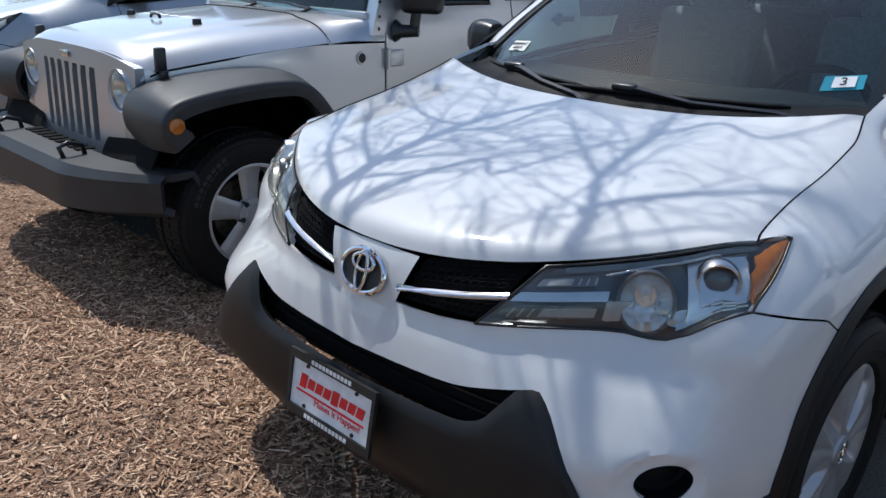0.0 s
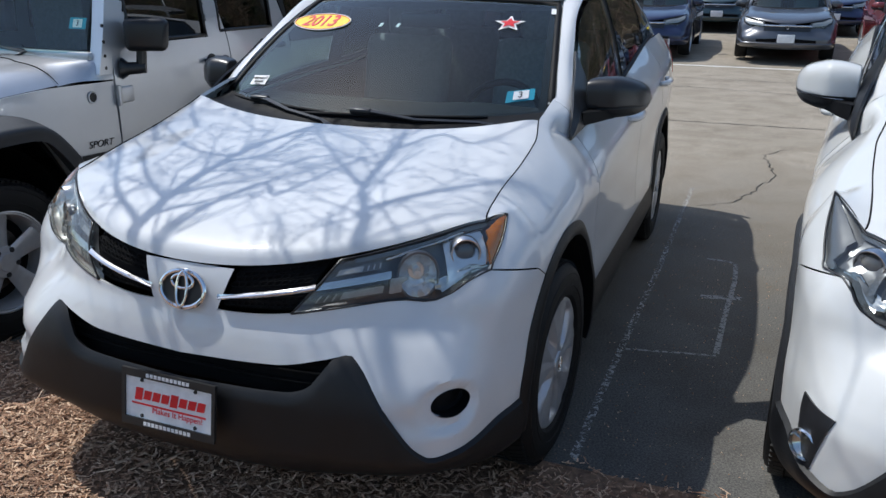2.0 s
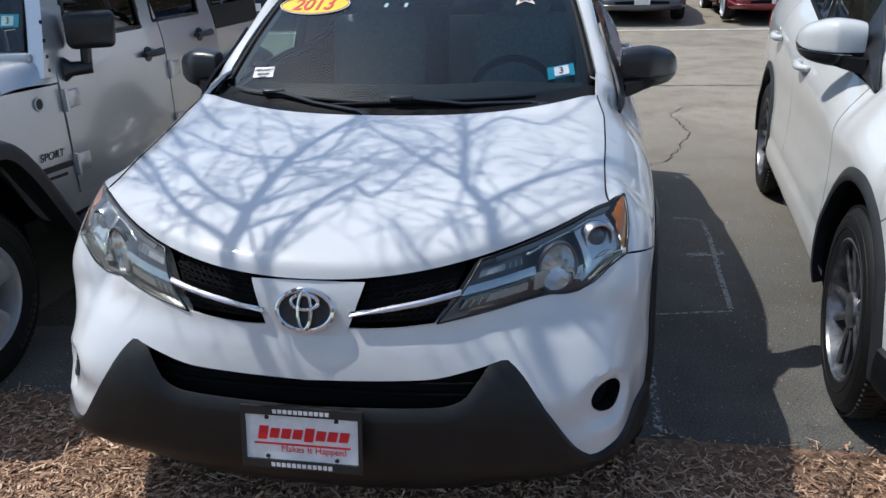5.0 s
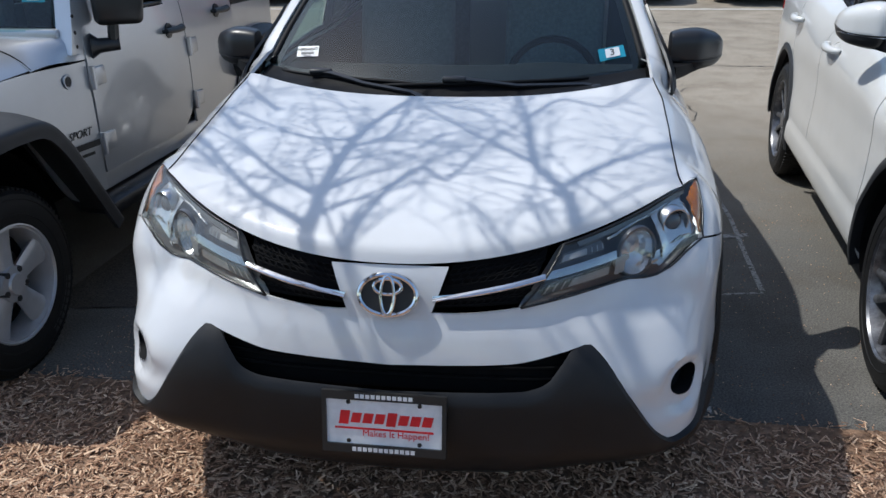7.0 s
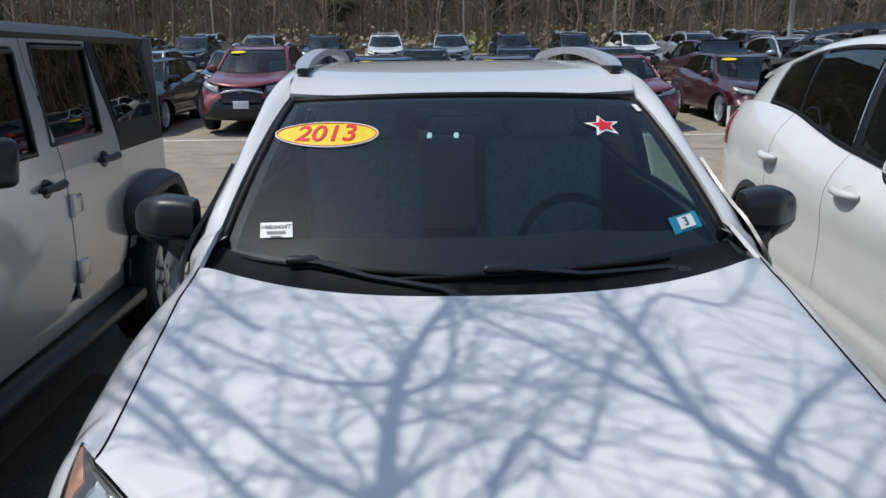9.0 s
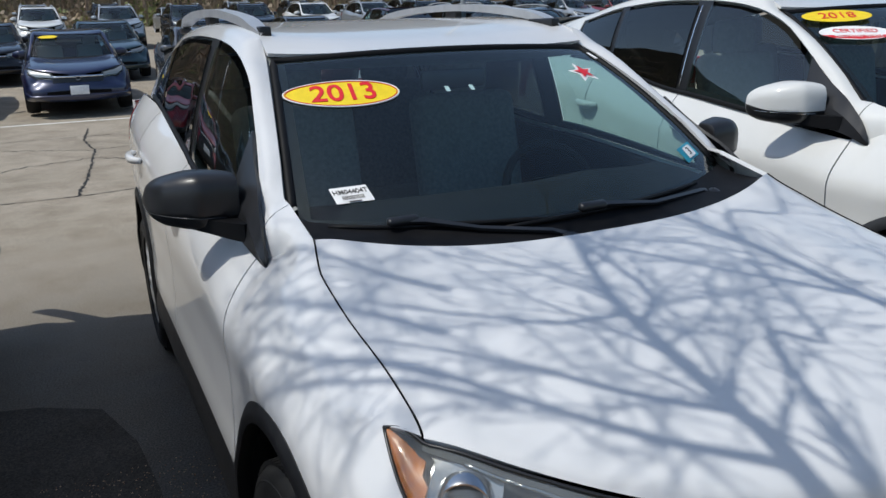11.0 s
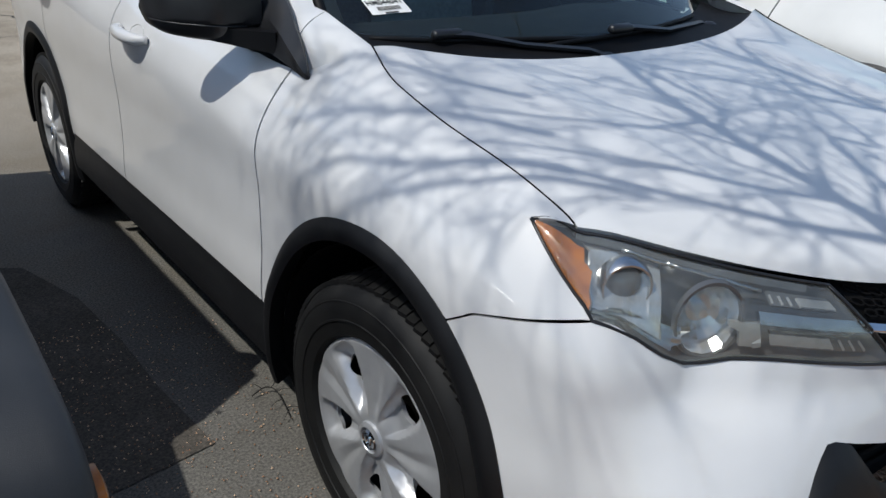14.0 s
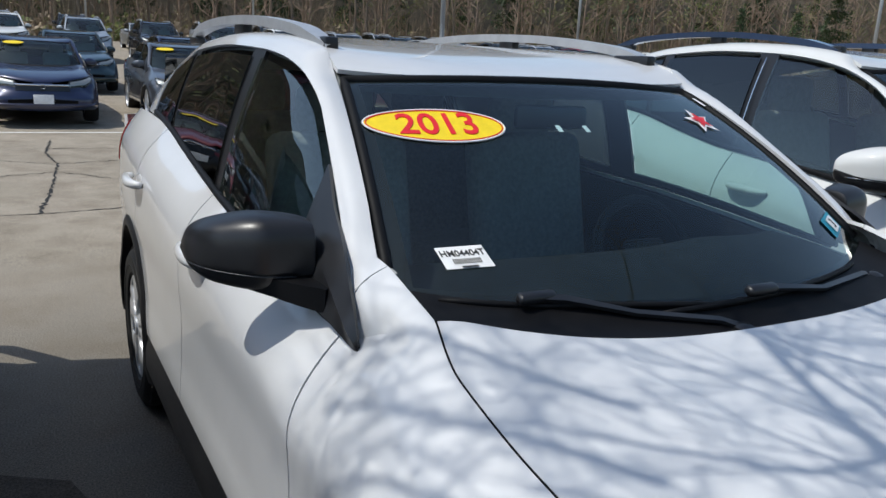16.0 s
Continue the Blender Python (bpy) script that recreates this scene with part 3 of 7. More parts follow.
    if front == "slim":
        c_up = sm([(0, .390), (.55, .390), (.74, .392), (.80, .43), (.845, .46), (.9, .50)])

    def clad(side):
        qe = S.q_y(.530)

        def fn(u, v):
            q = qe * u
            x = float(np.interp(q, S.q, S.xs))
            zl = lerp(.235, .26, u)
            zu = c_up(x)
            z = lerp(zl, zu, v)
            off = .022 * math.sin(math.pi * min(1, .12 + .80 * v)) ** .5 - (.012 if v > .98 else 0)
            off -= .03 * max(0, 1 - v * 4) ** 2
            return S.at(q, z, off, side)
        cp("bumper_cladding", sheet(fn, n(60), n(16), mid, .03), trim, label="black textured plastic bumper cladding")
    pair(clad)

    def mouth(u, v):
        x = lerp(-.47, .47, u)
        return S.at(S.q_x(abs(x)), lerp(.50, .66, v), -.055, 1 if x >= 0 else -1)
    if front == "slim":
        cp("lower_grille", sheet(lambda u, v: S.at(S.q_x(abs(lerp(-.52, .52, u))), lerp(.40, .52 - .04 * abs(2 * u - 1), v), .004, 1 if u >= .5 else -1), 16, 4, mid, .01), DARK)
    else:
        cp("lower_grille", sheet(mouth, n(24), 6, None, 0), DARK)
    if fine:
        for k in range(3):
            z = .545 + .028 * k
            cp("grille_bar", tube([S.at(S.q_x(abs(x)), z, -.046, 1 if x >= 0 else -1) for x in np.linspace(-.46, .46, 25)], .0045, 6), DARK)

    # -- upper grille halves

    def grille(side):
        def inner(z):
            return lerp(.112, .158, (z - .72) / .11)

        def outer(z):
            return lerp(.335, .425, (z - .735) / .14)

        def fn(u, v):
            z = lerp(lerp(.726, .738, u), lerp(.829, .872, u), v)
            x = lerp(inner(z), outer(z), u)
            return S.at(S.q_x(x), z, -.022, side)
        cp("upper_grille", sheet(fn, n(16), n(10), mid, .02), DARK)
        if fine:
            for r in range(2):
                bm = bmesh.new()
                for i in range(11):
                    for j in range(2 if r == 0 else 3):
                        u = (i + .5 + .5 * (j % 2)) / 11.5
                        v = (.07 + .13 * j + .05) if r == 0 else (.60 + .13 * j)
                        c = fn(u, v) + Vector((0, -.006, 0))
                        right = (fn(min(1, u + .02), v) - fn(u, v)).normalized()
                        upv = (fn(u, min(1, v + .02)) - fn(u, v)).normalized()
                        join(bm, tube([c + right * .0125 * math.cos(a) + upv * .0085 * math.sin(a) for a in np.linspace(0, 2 * math.pi, 7)], .0022, 5))
                cp("grille_mesh", bm, DARK)

        def bar(u, v):
            z0 = lerp(.757, .805, u)
            hgt = lerp(.003, .0078, min(1, u * 3))
            x = lerp(.112, .395, u)
            return S.at(S.q_x(x), z0 + (v - .5) * 2 * hgt, .004 + .008 * math.sin(math.pi * v), side)
        cp("chrome_bar", sheet(bar, n(20), n(6), mid, .012), CHROME, label="chrome grille bar")
    if front == "split":
        pair(grille)
    else:
        def big(u, v):
            x = lerp(-.40, .40, u)
            return S.at(S.q_x(abs(x)), lerp(.56, .828, v), .010 * v, 1 if x >= 0 else -1)
        if front == "wide":
            cp("grille", sheet(big, n(24), n(8), mid, .02), SATIN)
            cp("chrome_bar", tube([S.at(S.q_x(abs(x)), .79 - .05 * (abs(x) / .4) ** 2, .02, 1 if x >= 0 else -1) for x in np.linspace(-.42, .42, 15)], .022, 6), CHROME)
        else:
            def slim(u, v):
                x = lerp(-.42, .42, u)
                return S.at(S.q_x(abs(x)), lerp(.70, .80, v), .010, 1 if x >= 0 else -1)
            cp("grille", sheet(slim, n(24), n(6), mid, .02), SATIN)
            cp("chrome_bar", tube([S.at(S.q_x(abs(x)), .795, .02, 1 if x >= 0 else -1) for x in np.linspace(-.43, .43, 15)], .016, 6), CHROME)
        cp("badge", moved(spin([(-.004, .030), (.006, .034), (.006, .040), (-.004, .044)], 20), Matrix.Translation((0, .08, .775)) @ Matrix.Rotation(-math.pi / 2, 4, "Z")), CHROME)

    # -- head lamps
    def lamp(side):
        nu = 40 if fine else 14
        q0, q1 = q_true(edge_pts[0][0], edge_pts[0][1]), S.q_y(.442)
        low = [S.at(lerp(q0, q1, t), up_q(lerp(q0, q1, t)), .001) for t in np.linspace(0, 1, 14)]
        low += [lamp_out(lerp(.442, TIP.y, t)) for t in np.linspace(.1, 1, 7)]
        x_in = .424 if front != "wide" else .47
        top_ = [S.hood(x / .740, 0) + Vector((0, -.005, -.007)) for x in np.linspace(x_in, .738, 15)]
        top_ += [top_[-1].lerp(low[-1], t) + Vector((0, .006, .009)) * math.sin(math.pi * t) for t in np.linspace(.2, 1, 5)]
        a, b = catmull(low, nu + 1), catmull(top_, nu + 1)

        def fn(u, v, deep=0.0):
            i = min(nu, int(round(u * nu)))
            p = a[i].lerp(b[i], v)
            bul = .022 * math.sin(math.pi * v) * math.sin(math.pi * min(1, .25 + u * .75)) ** .5
            out = Vector((.55, -.75, .25)).normalized()
            p = p + out * (bul - deep)
            return Vector((p.x * side, p.y, p.z))
        L = cp("headlamp", sheet(lambda u, v: fn(u, v, .004), nu, n(12), mid, .008), (LENSHAZE if (hazed and side < 0) else LENS), label="clouded headlamp" if (hazed and side < 0) else "clear headlamp")
        L.visible_shadow = False
        cp("lamp_rim", tube([fn(u, 0) for u in np.linspace(0, 1, 30)] + [fn(u, 1) for u in np.linspace(1, 0, 30)] + [fn(0, v) for v in np.linspace(1, 0, 8)], .003, 6), SATIN, L)
        cp("housing", sheet(lambda u, v: fn(u, v, .012 + .062 * math.sin(math.pi * v) ** .5 * math.sin(math.pi * min(1, u + .02)) ** .5), nu, n(12), mid, 0), LAMPGREY if fine else ALLOYD, L, "grey lamp housing")
        if fine:
            def spot(u, v, deep):
                return fn(u, v, deep)
            out = Vector((.50 * side, -.82, .12)).normalized()
            turn = Matrix.Rotation(-math.pi / 2, 4, "Y")

            def facing(u, v, deep):
                return basis(spot(u, v, deep), (out.cross(Vector((0, 0, 1)))) * -1, (0, 0, 1)) @ turn
            # projector near the outer end, in a bright ring
            cx = facing(.605, .47, .034)
            cp("projector_shroud", moved(spin([(-.020, .046), (.004, .044), (.009, .041), (.009, .038), (.002, .036), (-.012, .034), (-.016, .030)], 40), cx), LAMPCHROME, L)
            cp("projector_lens", moved(spin([(-.016, .032), (-.004, .029), (.004, .021), (.008, .010), (.009, .0)], 32), cx), plain("projector glass", (.06, .065, .075), .05, coat=1.0), L, "dark glass projector lens")
            cp("projector_plate", sheet(lambda u, v: fn(lerp(.515, .695, u) + .02 * v, lerp(.12, .84, v), .026 + .014 * math.sin(math.pi * u) * math.sin(math.pi * v)), 10, 8, mid, .004), LAMPBRIGHT if front == "split" else LAMPGREY, L)
            # bright facet below it
            cp("reflector_facet", sheet(lambda u, v: fn(lerp(.50, .66, u) - .05 * v, lerp(.07, .34, v) * lerp(1, .6, u), .020 + .014 * math.sin(math.pi * u)), 10, 6, mid, .004), LAMPCHROME, L)
            # high beam bowl with its bulb cap
            c2 = facing(.392, .44, .030)
            cp("reflector_bowl", moved(spin([(.012, .060), (.005, .056), (-.010, .048), (-.022, .037), (-.031, .024), (-.034, .0)], 18), c2 @ Matrix.Diagonal((1, 1.04, .90, 1))), LAMPBRIGHT, L, auto=8)
            cp("bowl_rim", moved(spin([(.008, .059), (.016, .062), (.016, .067), (.006, .069)], 32), c2 @ Matrix.Diagonal((1, 1.04, .86, 1))), LAMPGREY, L)
            cp("bulb_cap", moved(spin([(-.034, .012), (-.012, .011), (-.008, .008), (-.007, 0)], 18), c2), LAMPBRIGHT, L)
            cp("lamp_box", sheet(lambda u, v: fn(lerp(.265, .325, u) + .02 * v, lerp(.13, .42, v), .012), 5, 5, mid, .014), LAMPSILVER, L)
            # inner end: ribbed light bars above and below a bright bar that carries on the grille's
            for f0, f1, v0, v1, k in ((.05, .235, .64, .80, 8), (.04, .250, .13, .33, 9)):
                cp("prism_bed", sheet(lambda u, v: fn(lerp(f0, f1, u), lerp(v0, v1, v), .020), 10, 3, mid, .006), LAMPGREY, L)
                for i in range(k):
                    cp("prism", sheet(lambda u, v: fn(lerp(f0, f1, (i + .15 + .70 * u) / k), lerp(v0 + .03, v1 - .03, v), .016), 2, 2, mid, .004), LAMPSILVER, L)
            cp("silver_bar", sheet(lambda u, v: fn(lerp(.0, .27, u), lerp(.42, .57, v), .007), 14, 3, mid, .012), LAMPCHROME, L)
            cp("silver_sweep", tube([fn(u, .88 - .5 * max(0, .42 - u), .012) for u in np.linspace(.25, .62, 18)], .004, 6), LAMPCHROME, L)
            cp("bezel_ridge", ribbon([fn(u, .90 + .03 * u, .010) for u in np.linspace(.10, .74, 24)], .012, .004, (0, .5, 1)), LAMPGREY, L)
            cp("side_marker", sheet(lambda u, v: fn(lerp(.705, .985, u) + .05 * (v - .5) * (1 - u), lerp(.05, .78, v), .006), 16, 8, mid, .006), AMBER if front == "split" else LAMPGREY, L, "amber side marker" if front == "split" else "")
        else:
            cp("reflector_bowl", sheet(lambda u, v: fn(lerp(.1, .85, u), lerp(.25, .8, v), .014), 8, 3, mid, .005), LAMPSILVER, L)
    pair(lamp)

    # -- bonnet
    cp("hood", sheet(lambda u, v: S.hood(lerp(-1, 1, u) * .9985, lerp(.004, 1, v)), n(72), n(56), mid, .03), skin)

    # -- front wings, doors and rear quarters

    def arc(y, hub):
        return S.arch_z(y, hub)

    edge_v = list(np.linspace(0, 1, 40))
    edge_y = [S.hood_ey(t) for t in edge_v]

    def hood_side(y):
        """The wing's edge along the bonnet and on to the screen pillar."""
        if y < edge_y[-1]:
            t = float(np.interp(y, edge_y, edge_v))
            return Vector((S.hood_ex(t) + .0030, y, S.hood_ez(t) - .009))
        k = (y - edge_y[-1]) / (1.398 - edge_y[-1])
        return Vector((lerp(.713, .712, k), y, lerp(1.121, 1.166, k)))

    def wing_end(t, y=1.398):
        """The wing's rounded end under the screen pillar, from the belt to the screen."""
        b, e = S.at(S.q_y(y), S.top(y) - .004), hood_side(y)
        k = step(1.24, 1.398, y)
        return b.lerp(e, t) + Vector((lerp(.010, .020, k), 0, lerp(.008, .018, k))) * math.sin(math.pi * t)

    def wing(side):
        ty = TIP.y
        ys = list(np.linspace(.440, ty - .0005, n(12))) + list(np.linspace(ty, Y_SEAM, n(10)))[:-1] if ty < .65 else list(np.linspace(.440, Y_SEAM, n(18)))
        ys += [S.hub_f - S.arch_w * math.cos(t) for t in np.linspace(math.acos((S.hub_f - Y_SEAM - .003) / S.arch_w), math.pi, n(54))] + [1.398]
        if ty > .65:
            ys = sorted(ys + [ty - .0005, ty])

        def column(y, v):
            zl = seam(y) + .003 if y < Y_SEAM + .002 else max(arc(y, S.hub_f), .44)
            q = S.q_y(y)
            if y < ty:
                m_ = lamp_out(y)
                zl = min(zl, m_.z - .003)
                w = min(1, v / .8)
                return S.at(q, lerp(zl, m_.z, w)) + (m_ - S.at(q, m_.z)) * w ** 2.2
            zu = S.top(y) - .004
            std = S.at(q, lerp(zl, zu, v)) + (hood_side(y) - S.at(q, zu)) * v ** 2.2
            w = step(1.12, 1.37, y)
            if w > 0:                                          # towards the door the side runs straight up to the belt
                f = S.at(q, lerp(zl, zu, min(1, v / .86)))
                if v > .86:
                    t = (v - .86) / .14
                    f = wing_end(t, y)
                std = std.lerp(f, w)
            k = step(ty + .12, ty, y)
            if k <= 0:
                return std
            e = hood_side(max(.563, lerp(.563, y, min(1, (y - ty) / .12))))
            m_ = TIP + Vector((.25 * (y - ty), y - ty, .18 * (y - ty)))
            if v < .8:
                w = v / .8
                alt = S.at(q, lerp(zl, m_.z, w)) + (m_ - S.at(q, m_.z)) * w ** 2.2
            else:
                t = (v - .8) / .2
                alt = m_.lerp(e, t) + Vector((.004, 0, .006)) * math.sin(math.pi * t)
            return std.lerp(alt, k)

        def fn(u, v):
            p = column(ys[int(round(u * (len(ys) - 1)))], v)
            return Vector((p.x * side, p.y, p.z))
        cp("fender", sheet(fn, len(ys) - 1, n(35), mid, .012), skin)
        if fine:
            # A near-black tube in the gap stands in for its shade.
            cp("hood_gap", tube([Vector((side * (p.x - .0014), p.y, p.z)) for p in (hood_side(y) for y in np.linspace(.566, edge_y[-1], 40))], .0019, 6), DARK)
    pair(wing)

    def side_panel(name, y0, y1, side, zl=.465):
        m_ = n(44)
        if y1 > S.hub_r - S.arch_w and y0 < S.hub_r:
            a0 = math.acos(min(1, (S.hub_r - max(y0, S.hub_r - S.arch_w)) / S.arch_w))
            a1 = math.acos(max(-1, (S.hub_r - min(y1, S.hub_r + S.arch_w)) / S.arch_w))
            ys = (list(np.linspace(y0, S.hub_r - S.arch_w, n(24)))[:-1] if y0 < S.hub_r - S.arch_w else []) + [S.hub_r - S.arch_w * math.cos(t) for t in np.linspace(a0, a1, n(40))]
            if y1 > S.hub_r + S.arch_w:
                ys += list(np.linspace(S.hub_r + S.arch_w, y1, n(16)))[1:]
        else:
            ys = list(np.linspace(y0, y1, m_))

        def fn(u, v):
            y = ys[int(round(u * (len(ys) - 1)))]
            low = max(zl, arc(y, S.hub_r) if abs(y - S.hub_r) < S.arch else 0)
            return S.at(S.q_y(y), lerp(low, S.top(y) - .004, v), 0, side)
        return cp(name, sheet(fn, len(ys) - 1, n(30), mid, .014), skin)

    def sides(side):
        fd = side_panel("front_door", 1.404, 2.462, side)
        rd = side_panel("rear_door", 2.468, 3.36, side)
        side_panel("rear_quarter", 3.366, 4.30, side)
        for door, y, z in ((fd, 2.235, 1.0), (rd, 3.315, 1.035)):
            hp = [S.at(S.q_y(yy), z + .004 * math.sin(7 * (yy - y)), o, side) for yy, o in ((y - .115, .006), (y - .09, .030), (y - .04, .042), (y + .03, .042), (y + .085, .034), (y + .115, .010))]
            cp("handle", tube(catmull(hp, n(18)), [.012 + .008 * math.sin(math.pi * k / (n(18) - 1)) for k in range(n(18))], 8 if fine else 5), mirror_mat or skin, door, "door handle")
            if fine:
                def cup(u, v, y=y, z=z):
                    a = 2 * math.pi * u
                    return S.at(S.q_y(y - .01 + .06 * v * math.cos(a)), z - .004 + .030 * v * math.sin(a), .002 - .02 * (1 - v ** 3), side)
                cp("handle_cup", sheet(cup, 20, 4, mid, 0), skin, door)
        # sill and arch cladding
        def sill(u, v):
            y = lerp(1.36, 3.12, u)
            return S.at(S.q_y(y), lerp(.262, lerp(.480, .470, u), v), .014 * math.sin(math.pi * min(1, v * 1.1)) ** .6 - .05 * max(0, 1 - v * 2.5) ** 2, side)
        cp("sill_cladding", sheet(sill, n(30), n(10), mid, .02), skin if arch_mat else trim)
        if wheels == "ten" and fine:
            cp("pillar_trim", tube([S.green(2.46, z, .008, side) for z in np.linspace(1.16, 1.53, 8)], .004, 6), CHROME)
        for hub in (S.hub_f, S.hub_r):
            def ring(u, v, hub=hub):
                a = lerp(math.pi + .12, -.20, u) if hub == S.hub_f else lerp(math.pi + .20, -.12, u)
                d = lerp(-.044, .004, v)
                ca = math.cos(a)
                y, z = hub + ((S.arch_in if ca < 0 and hub < 2 else S.arch_w) + d) * ca, S.hub_z + (S.arch + d) * math.sin(a)
                return S.at(S.q_y(y), max(.22, z), .012 * math.sin(math.pi * min(1, .25 + v * .75)) + .003, side)
            cp("arch_cladding", sheet(ring, n(56), n(8), mid, .05), arch_mat or trim, label="" if arch_mat else "black plastic wheel arch moulding")

            if not fine:
                continue

            def liner(u, v, hub=hub):
                a = lerp(math.pi + .25, -.25, u)
                p = S.at(S.q_y(hub + (S.arch_w - .06) * math.cos(a)), max(.2, S.hub_z + (S.arch - .06) * math.sin(a)), -.02, side)
                return Vector((lerp(p.x, side * .45, v), p.y, p.z))
            cp("arch_liner", sheet(liner, n(30), 4, None, 0), DARK)
    pair(sides)

    # -- under the skin
    bm = box(0, 2.35, .40, 1.30, 3.9, .30, .08)
    cp("underbody", bm, DARK)
    cp("engine_bay", box(0, .80, .66, 1.10, .80, .40, .05), DARK)
    cp("firewall", sheet(lambda u, v: Vector((lerp(-.68, .68, u), 1.30, lerp(.4, 1.02, v))), 4, 4, None, 0), DARK)

    # -- glasshouse
    def green(side):
        g = lambda y, z, off=0.0: S.green(y, z, off, side)

        def pane(y0, y1, z_in_top, off):
            def fn(u, v):
                y = lerp(y0, y1, u)
                zb, zt = S.top(y) + .010, S.eave(y) - z_in_top
                return g(y, lerp(zb, max(zb + .004, zt), v), off)
            return fn
        tail = 3.76 if not sedan else 3.55
        fy0, fy1 = 1.53, tail + .06
        open_ = lambda u, v: .06 < v < .95 and any(a + .02 < lerp(fy0, fy1, u) < b - .02 for a, b in ((1.585, 2.395), (2.505, 3.28), (3.335, tail))) and S.eave(lerp(fy0, fy1, u)) - S.top(lerp(fy0, fy1, u)) > .12
        cp("window_frame", sheet(pane(fy0, fy1, .002, -.004), n(90), n(18), mid, .01, (open_, lambda u, v: (u, v))), SATIN, label="black window surround")

        def lining(u, v):
            y = lerp(1.45, 3.9, u)
            xb = S.belt_x(y) - .014
            if v < .8:
                return Vector((side * min(.76, xb - .02), y, lerp(.5, S.top(y) - .016, v / .8)))
            return Vector((side * lerp(min(.76, xb - .02), xb, (v - .8) / .2), y, S.top(y) - .016))
        cp("door_lining", sheet(lining, 14, 5, None, 0), COWL)
        seal = [g(y, S.top(y) + .006, .004) for y in np.linspace(1.56, tail, n(30))]
        cp("belt_seal", tube(seal, .011, 6), COWL, label="black window seal")
        cp("window_pane", sheet(pane(1.585, 2.395, .030, .0035), n(24), n(12), mid, .004), SIDEGL, label="tinted side window")
        cp("window_pane", sheet(pane(2.505, 3.28, .030, .0035), n(20), n(12), mid, .004), PRIVGL if priv else SIDEGL, label="dark privacy window")
        cp("window_pane", sheet(pane(3.335, tail, .030, .0035), n(12), n(10), mid, .004), PRIVGL if priv else SIDEGL, label="dark privacy window")
        # painted band over the windows, from the screen pillar to the tail
        ys = np.linspace(1.4015, 4.32 if not sedan else 3.7, n(58))

        def band(u, v):
            y = float(ys[int(round(u * (len(ys) - 1)))])
            zt = S.eave(y)
            lowz, shape = zt - .004, None
            p = g(y, lowz, .002)
            e = g(y, zt, .0)
            if y < 2.02:
                k = (y - 1.40) / (2.0 - 1.40)
                w_ = S.screen(side * 1.0, max(-.1, k))
                i = Vector((w_.x + side * .020, y, max(e.z - .02, w_.z + .004)))
            else:
                i = Vector((e.x - side * .07, y, e.z + .040))
            if y < 1.62:                                        # the foot takes the shape of the wing's end
                k = step(1.53, 1.402, y)
                f_ = wing_end(lerp(.36, 1.0, v))
                shape = Vector((side * f_.x, y, f_.z)), k
            t = max(0, (v - .4) / .6)
            o = p.lerp(e, v / .4) if v < .4 else e.lerp(i, t) + Vector((side * .006, 0, .008)) * math.sin(math.pi * t)
            return o.lerp(*shape) if shape else o
        cp("roof_pillar", sheet(band, len(ys) - 1, 10, mid, .01), skin)
        if fine:
            cp("pillar_lining", sheet(lambda u, v: band(u, v) + Vector((-side * .022, 0, -.016)), len(ys) - 1, 10, None, 0), LINER)
        if not sedan:
            def rear_p(u, v):
                y = lerp(3.80, 4.36, u)
                zb, zt = S.top(y) - .01, S.eave(y)
                return g(y, lerp(zb, zt, v), .003 - .07 * u ** 3)
            cp("rear_pillar", sheet(rear_p, n(8), n(10), mid, .01), skin)
        if rails:
            pts = catmull([Vector((side * x, y, z)) for x, y, z in ((.560, 2.13, 1.555), (.566, 2.22, 1.585), (.566, 2.38, 1.612), (.566, 2.8, 1.642), (.560, 3.3, 1.645), (.550, 3.7, 1.622), (.540, 3.93, 1.580))], n(40))
            R = cp("roof_rail", ribbon(pts, [.050 * min(1, .55 + .9 * math.sin(math.pi * k / (len(pts) - 1))) for k in range(len(pts))], .030, (1, 0, 0)), rail_mat or ALLOY, label="silver roof rail")
            for fx, fy, fz, fl, fh in ((.556, 2.21, 1.570, .17, .040), (.546, 3.86, 1.575, .16, .030), (.562, 3.0, 1.615, .10, .05)):
                cp("rail_foot", box(side * fx, fy, fz, .040, fl, fh, .008), SATIN, R)
        # mirror: sections from the inner end to the rounded tip
        sec_x = sm([(0, .802), (.12, .810), (.5, .900), (.8, .980), (.93, 1.012), (1, 1.028)])
        sec_z0 = sm([(0, 1.100), (.12, 1.092), (.5, 1.084), (.8, 1.094), (.93, 1.112), (1, 1.138)])
        sec_z1 = sm([(0, 1.212), (.12, 1.226), (.5, 1.238), (.8, 1.218), (.93, 1.194), (1, 1.164)])
        sec_yf = sm([(0, 1.545), (.12, 1.524), (.5, 1.530), (.8, 1.588), (.93, 1.640), (1, 1.702)])
        sec_yb = sm([(0, 1.600), (.12, 1.618), (.5, 1.664), (.8, 1.714), (.93, 1.734), (1, 1.730)])

        def shell(u, v):
            a = 2 * math.pi * u
            e = lambda t, p_: math.copysign(abs(t) ** p_, t)
            k = min(1.0, math.sin(math.pi * min(.5, v / .10 * .5))) * min(1.0, math.sin(math.pi * min(.5, (1 - v) / .06 * .5)))
            k = k ** .5
            z0, z1, y0, y1 = sec_z0(v), sec_z1(v), sec_yf(v), sec_yb(v)
            zc, yc = (z0 + z1) / 2, lerp(y0, y1, .62)
            y = yc + k * (y1 - yc if math.sin(a) > 0 else yc - y0) * e(math.sin(a), .62)
            z = zc + k * (z1 - z0) / 2 * e(math.cos(a), .58)
